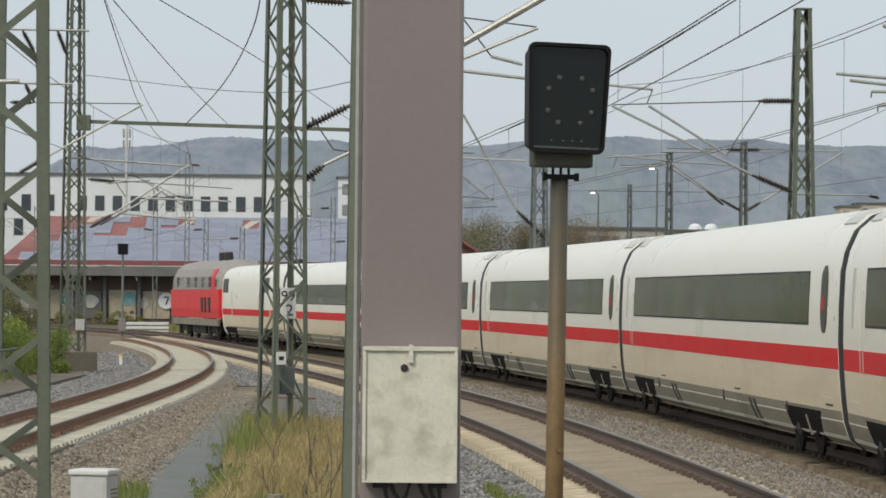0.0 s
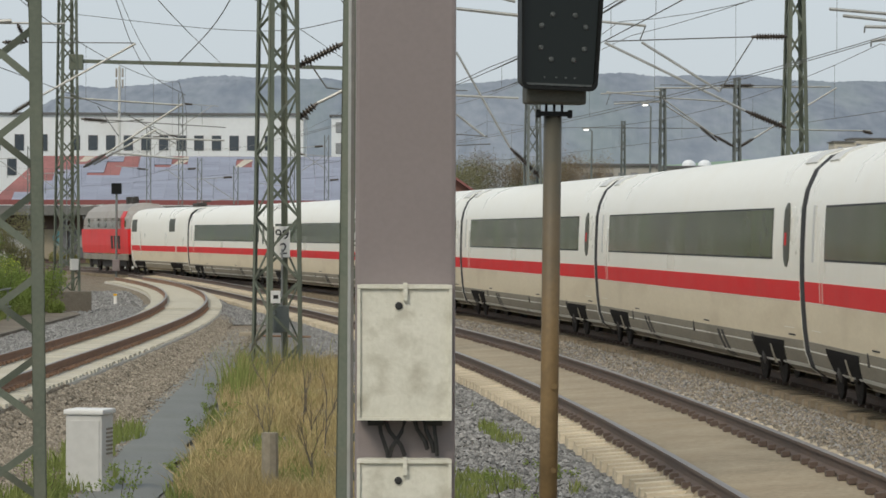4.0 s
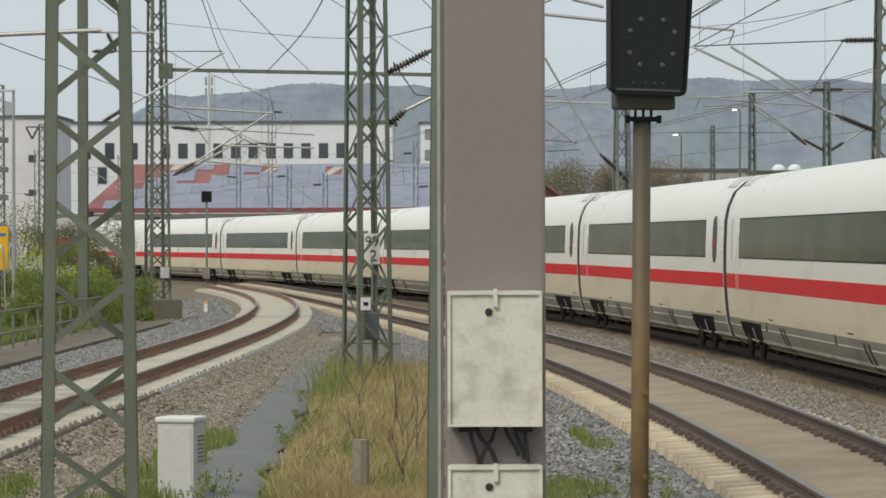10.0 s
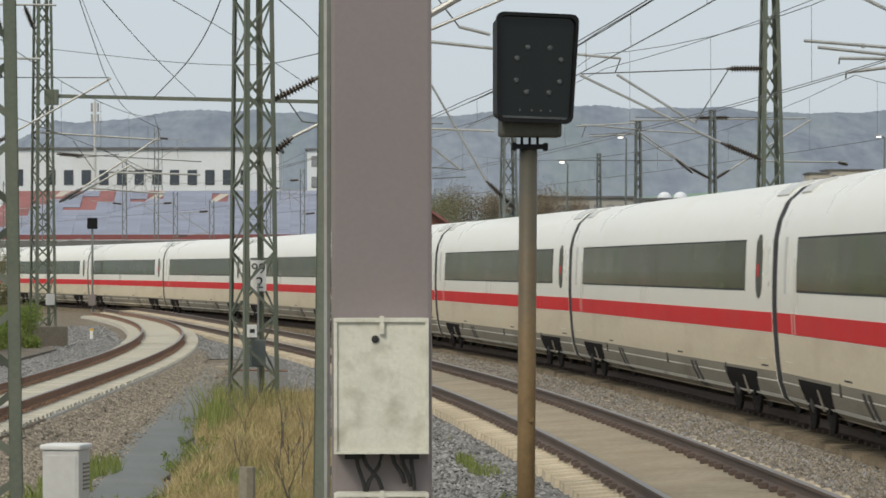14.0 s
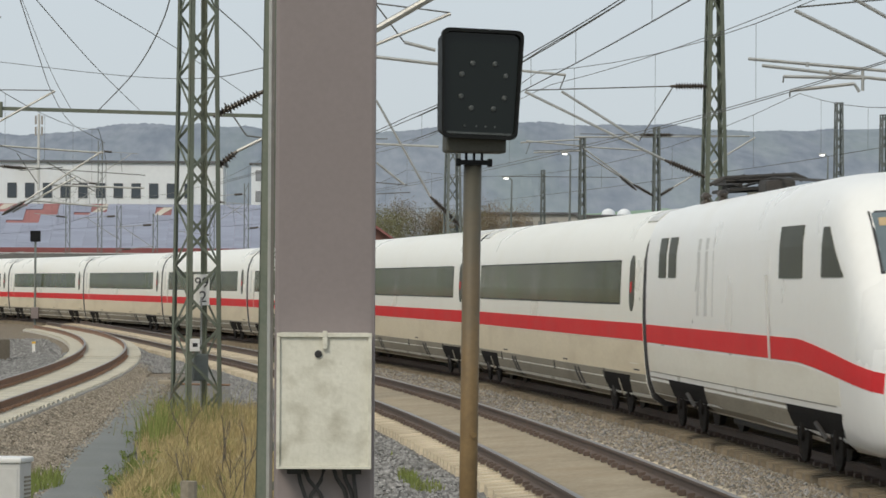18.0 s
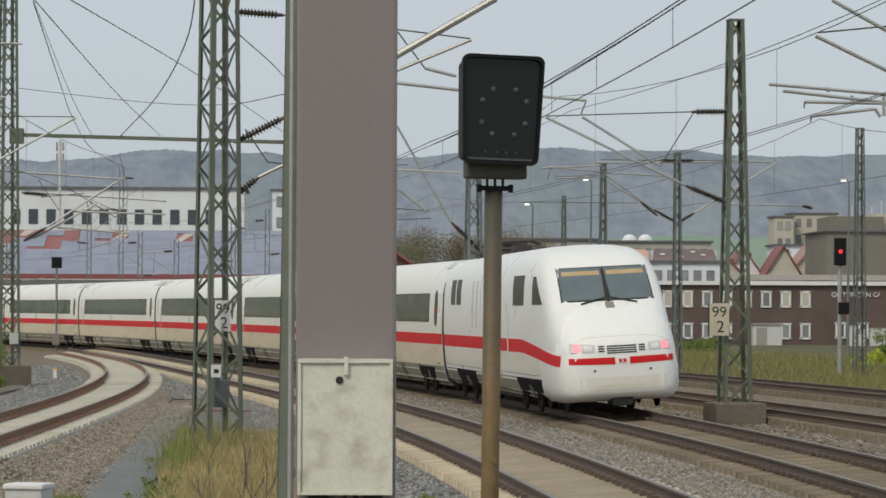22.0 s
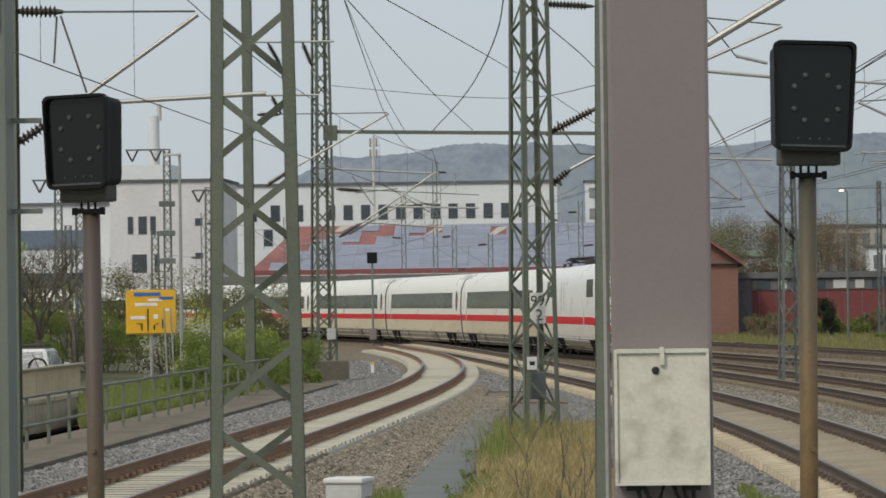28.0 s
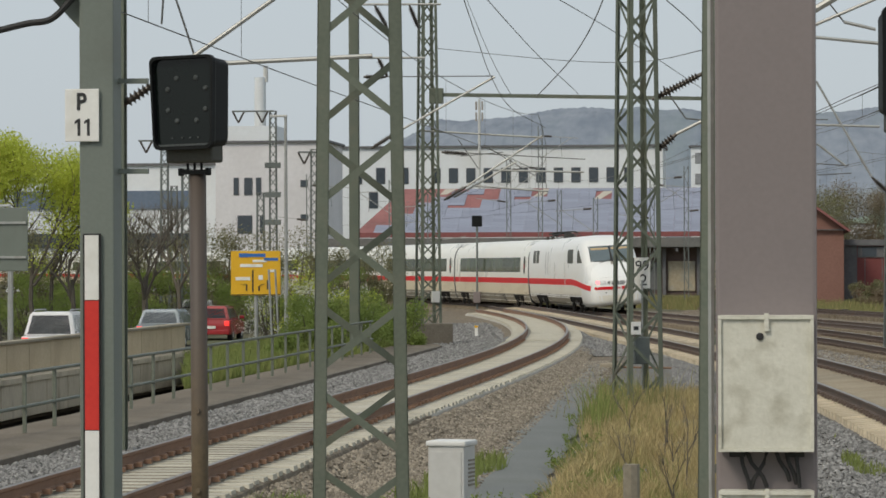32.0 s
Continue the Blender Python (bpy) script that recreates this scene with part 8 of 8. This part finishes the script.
def road_car(paint, label, h=1.5, w=1.78, length=4.2, estate=True):
    """A hatchback: forward is +y, the tail at y = -length / 2."""
    car = thing("car", Matrix(), label, "car", "cars on the road")
    k = length / 4.2
    bm = bmesh.new()
    prof = [(-2.1, 0.32), (-2.1, 0.72), (-2.03, 0.92), (1.0, 0.94), (1.75, 0.82), (2.08, 0.62), (2.1, 0.32)]
    rows = []
    for x, inset in ((-w / 2, 0.06), (-w / 2 + 0.05, 0.0), (w / 2 - 0.05, 0.0), (w / 2, 0.06)):
        rows.append([bm.verts.new((x, (y - math.copysign(inset, y)) * k, z)) for y, z in prof])
    for u, v in zip(rows, rows[1:]):
        for i in range(len(prof)):
            j = (i + 1) % len(prof)
            bm.faces.new((u[i], u[j], v[j], v[i]))
    bm.faces.new(rows[0])
    bm.faces.new(rows[-1][::-1])
    bmesh.ops.bevel(bm, geom=list(bm.edges), offset=0.03, segments=2, affect="EDGES")
    part("body", bm, paint, car)
    bm = bmesh.new()
    lo = [(-w / 2 + 0.08, -2.0 * k), (w / 2 - 0.08, -2.0 * k), (w / 2 - 0.08, 1.05 * k), (-w / 2 + 0.08, 1.05 * k)]
    hi = [(-w / 2 + 0.24, -1.72 * k), (w / 2 - 0.24, -1.72 * k), (w / 2 - 0.24, 0.3 * k), (-w / 2 + 0.24, 0.3 * k)]
    a = [bm.verts.new((x, y, 0.92)) for x, y in lo]
    b = [bm.verts.new((x, y, h)) for x, y in hi]
    bm.faces.new(b)
    bm.faces.new(a[::-1])
    for i in range(4):
        bm.faces.new((a[i], a[(i + 1) % 4], b[(i + 1) % 4], b[i]))
    tree_ = BVHTree.FromBMesh(bm)
    bmesh.ops.bevel(bm, geom=list(bm.edges), offset=0.05, segments=2, affect="EDGES")
    part("cabin", bm, paint, car)
    part("rear_window", decal(tree_, (0, 1, 0), [(-w / 2 + 0.2, -5, 0.99), (w / 2 - 0.2, -5, 0.99), (w / 2 - 0.32, -5, h - 0.1), (-w / 2 + 0.32, -5, h - 0.1)], 3, 2, proud=0.014), window_dark, car, "dark rear window")
    for s in (-1, 1):
        part("side_window", decal(tree_, (-s, 0, 0), [(s * 3, -1.75 * k, 1.0), (s * 3, 0.85 * k, 1.0), (s * 3, 0.25 * k, h - 0.1), (s * 3, -1.55 * k, h - 0.1)], 4, 2, proud=0.014), window_dark, car)
        part("tail_lamp", box(bmesh.new(), (0.2, 0.08, 0.2), (s * (w / 2 - 0.15), -2.09 * k, 0.78), bevel=0.02), tail_red, car, "glowing red tail lamp")
        part("wing_mirror", box(bmesh.new(), (0.2, 0.1, 0.13), (s * (w / 2 + 0.08), 0.75 * k, 1.0), bevel=0.03), paint, car)
        for y in (-1.28, 1.3):
            wh = part("wheel", lathe(bmesh.new(), [(0.2, -0.1), (0.3, -0.1), (0.315, -0.07), (0.315, 0.07), (0.3, 0.1), (0.2, 0.1)], 16, (s * (w / 2 - 0.1), y * k, 0.315), Matrix.Rotation(radians(90), 3, "Y")), tyre, car)
            part("hub", lathe(bmesh.new(), [(0.19, -0.09), (0.19, 0.09), (0.1, 0.105)], 12, (s * (w / 2 - 0.1), y * k, 0.315), Matrix.Rotation(radians(90 * s), 3, "Y")), light_grey, wh)
    part("bumper", box(bmesh.new(), (w - 0.1, 0.12, 0.2), (0, -2.1 * k, 0.42), bevel=0.04), paint, car)
    part("plate_bar", box(bmesh.new(), (0.5, 0.02, 0.11), (0, -2.17 * k, 0.62)), sign_white, car)
    return car


car_white = surf("white_car_lacquer", (0.68, 0.69, 0.70), (0.72, 0.73, 0.74), 0.25, s1=0.8, s2=6, bump=0)
car_red = surf("red_car_lacquer", (0.30, 0.02, 0.025), (0.36, 0.03, 0.035), 0.25, s1=0.8, s2=6, bump=0)
car_grey = surf("blue_grey_car_lacquer", (0.20, 0.235, 0.26), (0.25, 0.285, 0.31), 0.25, 0.3, s1=0.8, s2=6, bump=0)
suv = road_car(car_white, "white estate car with bicycles on its tail rack", 1.6, 1.74, 4.3)
part("roof_rail", box(bmesh.new(), (1.0, 1.6, 0.05), (0, -0.6, 1.73), bevel=0.02), rubber, suv, "dark roof rail")
rack = part("bicycle_rack", box(bmesh.new(), (1.5, 0.5, 0.05), (0, -2.4, 0.6), bevel=0.01), rubber, suv, "dark tail rack with two bicycles")
for k, dy in enumerate((-2.35, -2.55)):
    for x in (-0.48, 0.48):
        ring = [(x + 0.32 * math.cos(2 * math.pi * i / 18), dy, 0.95 + 0.32 * math.sin(2 * math.pi * i / 18)) for i in range(19)]
        part("bicycle_wheel", tube(bmesh.new(), ring, 0.03, 6), tyre, rack)
    part("bicycle_frame", tube(bmesh.new(), [(-0.48, dy, 0.95), (-0.2, dy, 1.4), (0.3, dy, 1.38), (0.48, dy, 0.95)], 0.025, 6), light_grey if k else rubber, rack)
    part("bicycle_saddle", box(bmesh.new(), (0.24, 0.1, 0.06), (-0.22, dy, 1.52), bevel=0.02), rubber, rack)
redcar = road_car(car_red, "dark red small car with glowing tail lamps", 1.48, 1.7, 3.8)
greycar = road_car(car_grey, "blue-grey estate car on the road", 1.5, 1.76, 4.4)
whitecar = road_car(car_white, "white off-road car with roof rails and glowing tail lamps", 1.68, 1.8, 4.4)
for x in (-0.58, 0.58):
    part("roof_rail", tube(bmesh.new(), [(x, -1.6, 1.69), (x, -1.5, 1.75), (x, 0.1, 1.75), (x, 0.25, 1.69)], 0.025, 6), galvanised, whitecar)
ROAD_Z = -0.7


def drive(car, rows, x):
    """rows of (seconds, y) on the straight road."""
    walk(car, [(t, pose(x, y, ROAD_Z)) for t, y in rows])


def road_motions():
    walk(suv, [(t, pose(x, y, ROAD_Z, 0, 0, turn)) for t, x, y, turn in ((0, -22.3, -175, 0), (14, -22.3, -30, 0), (26, -22.3, 96, 0), (27.5, -22.3, 116, 0), (28, -22.3, 120, 0), (28.5, -22.3, 123.6, 0), (29, -22.3, 126.6, 0), (29.5, -22.4, 130.2, 2), (30, -22.7, 134.5, 6), (30.5, -23.2, 138, 8), (31, -23.9, 142, 10), (31.5, -24.8, 147, 10), (32, -25.6, 152, 8))])
    drive(redcar, [(0, -190), (14, -42), (26, 84), (28.5, 112), (29.5, 120), (30, 124), (30.5, 127), (31, 131), (31.5, 134.5), (32, 137)], -22.3)
    drive(greycar, [(0, -215), (14, -62), (26, 62), (29, 93), (30, 103), (30.5, 109), (31, 115.5), (31.5, 121), (32, 125.5)], -22.3)
    drive(whitecar, [(0, -235), (14, -80), (26, 44), (29, 76), (30, 88), (31, 99), (31.5, 103), (32, 106)], -22.3)


# ---- signs and small things ----
ys = thing("direction_sign", pose(-17.51, 116, -0.7), "yellow road direction sign with arrows on two posts", "road sign")
bd = part("board", box(bmesh.new(), (1.76, 0.06, 1.56), (0, 0, 2.87), bevel=0.02), sign_yellow, ys)
part("border", plate(bmesh.new(), [(-0.86, 2.11), (0.86, 2.11), (0.86, 2.13), (-0.86, 2.13)], 0.01), sign_black, bd).location.y = -0.042
for x, z, w, h, m_ in ((-0.42, 3.5, 0.34, 0.14, sign_blue), (0.05, 3.5, 0.6, 0.12, sign_blue), (0.55, 3.36, 0.5, 0.1, sign_blue), (0.15, 3.3, 0.5, 0.09, sign_white), (-0.15, 3.14, 0.8, 0.11, sign_white), (-0.45, 2.68, 0.52, 0.12, sign_white), (0.18, 2.72, 0.16, 0.16, sign_white), (0.55, 2.95, 0.22, 0.09, sign_white)):
    part("text_bar", box(bmesh.new(), (w, 0.012, h), (x, -0.038, z)), m_, bd)
for pts in (((-0.1, 2.2), (-0.1, 2.98)), ((-0.32, 2.25), (-0.32, 2.48), (-0.5, 2.48)), ((0.12, 2.25), (0.12, 2.42), (0.3, 2.5)), ((0.42, 2.3), (0.42, 2.62))):
    bm = bmesh.new()
    for p, q in zip(pts, pts[1:]):
        bar(bm, (p[0], -0.04, p[1]), (q[0], -0.04, q[1]), 0.05, 0.012) if abs(p[0] - q[0]) > 0.01 else box(bm, (0.05, 0.012, abs(q[1] - p[1])), (p[0], -0.04, (p[1] + q[1]) / 2))
    part("arrow", bm, sign_black, bd)
part("sign_post", tube(bmesh.new(), [(0.0, 0.1, 0), (0.0, 0.1, 3.5)], 0.07, 8), galvanised, ys)
for x in (0.55, 0.78):
    part("sign_post", tube(bmesh.new(), [(x + 0.12, -0.5, 0), (x - 0.02, -0.5, 3.0)], 0.035, 8), galvanised, ys)
for x, y, top in ((-17.0, 120, 7.95), (-25.4, 112, 4.6)):
    lp = thing("street_lamp", pose(x, y, -0.7), "slim grey street lamp with a flat head", "street lamp", "street lamps")
    part("pole", tube(bmesh.new(), [(0, 0, 0), (0, 0, top + 0.6)], [0.08, 0.05], 8), galvanised, lp)
    part("head", box(bmesh.new(), (0.62, 0.2, 0.08), (-0.26, 0, top + 0.62), bevel=0.02), light_grey, lp)
bs = thing("round_sign", pose(-24.4, 114, -0.7), "round blue arrow sign on a post", "road sign")
part("post", tube(bmesh.new(), [(0, 0.05, 0), (0, 0.05, 1.2)], 0.03, 6), galvanised, bs)
part("disc", lathe(bmesh.new(), [(0.21, 0), (0.21, 0.02)], 20, (0, 0, 1.13), Matrix.Rotation(radians(90), 3, "X")), sign_blue, bs)
part("arrow", box(bmesh.new(), (0.05, 0.01, 0.26), (0, -0.03, 1.13), Matrix.Rotation(radians(40), 3, "Y")), sign_white, bs)

bk = thing("road_sign_back", pose(-22.3, 95, -0.7), "large grey road sign seen from behind on two posts", "road sign")
part("board", box(bmesh.new(), (2.6, 0.05, 1.84), (0, 0, 3.92), bevel=0.02), pillar_green, bk)
for z in (3.4, 4.4):
    part("stiffener", box(bmesh.new(), (2.5, 0.05, 0.07), (0, -0.05, z)), galvanised, bk)
for x in (-0.8, 0.8):
    part("sign_post", tube(bmesh.new(), [(x, 0.06, 0), (x, 0.06, 4.7)], 0.05, 8), galvanised, bk)

# kilometre boards: 99 over 2
km_white = surf("yellowed_white_board", (0.5, 0.46, 0.33), (0.6, 0.56, 0.42), 0.5, s1=4, s2=30, bump=0.02, stain=(0.35, 0.3, 0.2), s3=4, amount=0.5)
for x, y, z, w, h, turn in ((9.72, 84.45, 2.17, 0.5, 0.82, 0), (-2.35, 69.0, 2.25, 0.33, 0.64, 0)):
    k = thing("kilometre_board", pose(x, y, z, 0, 0, turn), "yellowed white kilometre board lettered 99 over 2", "sign", "kilometre boards")
    # The board inside the mast gets a whiter colour to offset the mast's shade.
    bd = part("board", box(bmesh.new(), (w, 0.02, h), (0, 0, 0), bevel=0.006), km_white if y > 80 else sign_white, k)
    if y < 80:
        part("bracket_arm", box(bmesh.new(), (0.05, 0.36, 0.05), (-0.05, 0.19, 0.0)), mast_green, k)
    part("side_plate", box(bmesh.new(), (0.02, 0.16, h), (-w / 2 - 0.012, 0.07, 0)), rubber, k)
    lettering("lettering", "99", h * 0.33, sign_black, bd, Matrix.Translation((0, -0.014, h * 0.22)))
    lettering("lettering", "2", h * 0.36, sign_black, bd, Matrix.Translation((0.03, -0.014, -h * 0.24)))

# a small signal, markers and points gear by the junction
sm = thing("small_signal", pose(-17.15, 205, -0.5), "small dark light signal on a thin post far down the line", "signal")
part("post", tube(bmesh.new(), [(0, 0, 0), (0, 0, 5.5)], 0.07, 8), mast_dark, sm)
part("head", box(bmesh.new(), (0.62, 0.4, 0.68), (0, 0, 5.65), bevel=0.05), signal_black, sm)
part("base_box", box(bmesh.new(), (0.45, 0.36, 0.7), (0, -0.1, 0.95), bevel=0.03), pillar_paint, sm)
for x, y, h in ((-11.0, 131, 0.5),):
    st = thing("marker_post", pose(x, y, -0.5), "short pale marker stone by the track", "marker", "marker stones")
    part("stone", box(bmesh.new(), (0.12, 0.1, h), (0, 0, h / 2), bevel=0.015), sign_white, st)
    part("cap", box(bmesh.new(), (0.14, 0.12, 0.08), (0, 0, h), bevel=0.015), sign_yellow, st)
pm = thing("points_motor", pose(-4.0, 92, -0.45), "low grey points motor box between the tracks", "points motor")
part("case", box(bmesh.new(), (0.6, 0.4, 0.22), (0, 0, 0.05), bevel=0.04), concrete, pm)
part("rod", tube(bmesh.new(), [(0.3, 0, 0.05), (2.4, 0.3, 0.0)], 0.03, 6), rail_side, pm)
wb_ = thing("white_barrier", pose(-18.2, 238, -0.5, 0, 0, 15), "stack of white sleepers lying beside the line", "sleeper stack")
for i in range(3):
    part("sleeper", box(bmesh.new(), (3.2, 0.4, 0.2), (0, 0, 0.2 + 0.3 * i), bevel=0.03), frame_white, wb_)
for x, y in ((4.7, 180), (3.7, 181)):
    rs = thing("ground_signal", pose(x, y, -0.5), "low dark ground signal with a lit red lamp", "signal", "ground signals")
    part("case", box(bmesh.new(), (0.4, 0.3, 0.4), (0, 0, 0.3), bevel=0.04), signal_black, rs)
    part("lamp", lathe(bmesh.new(), [(0.09, 0), (0.07, 0.03)], 10, (0, -0.16, 0.36), Matrix.Rotation(radians(90), 3, "X")), glow("red_signal_lamp", (1, 0.03, 0.03), 0.9), rs)
hs = thing("main_signal", pose(20.9, 138, -0.5), "tall dark main signal with a lit red lamp", "signal")
part("mast", tube(bmesh.new(), [(0, 0, 0), (0, 0, 5.2)], 0.09, 8), galvanised, hs)
part("head", box(bmesh.new(), (0.5, 0.3, 1.15), (0, -0.1, 5.35), bevel=0.05), signal_black, hs)
part("lamp", lathe(bmesh.new(), [(0.09, 0), (0.07, 0.03)], 10, (0, -0.26, 5.35), Matrix.Rotation(radians(90), 3, "X")), bpy.data.materials["red_signal_lamp"], hs)
part("lower_head", box(bmesh.new(), (0.45, 0.3, 0.5), (0.15, -0.1, 3.0), bevel=0.05), signal_black, hs)
tel = thing("radio_tower", pose(-34.8, 420, -0.6), "slim radio mast with antennas above the white building", "radio mast")
part("mast", tube(bmesh.new(), [(0, 0, 0), (0, 0, 24)], 0.17, 8), light_grey, tel)
for i, (dx, z) in enumerate(((-0.6, 23.2), (0.6, 23.2), (-0.6, 21.8), (0.6, 21.8))):
    part("antenna", box(bmesh.new(), (0.24, 0.2, 1.1), (dx * 0.65, 0, z), bevel=0.05), roof_grey, tel)


def motions():
    train_motions()
    road_motions()


motions()
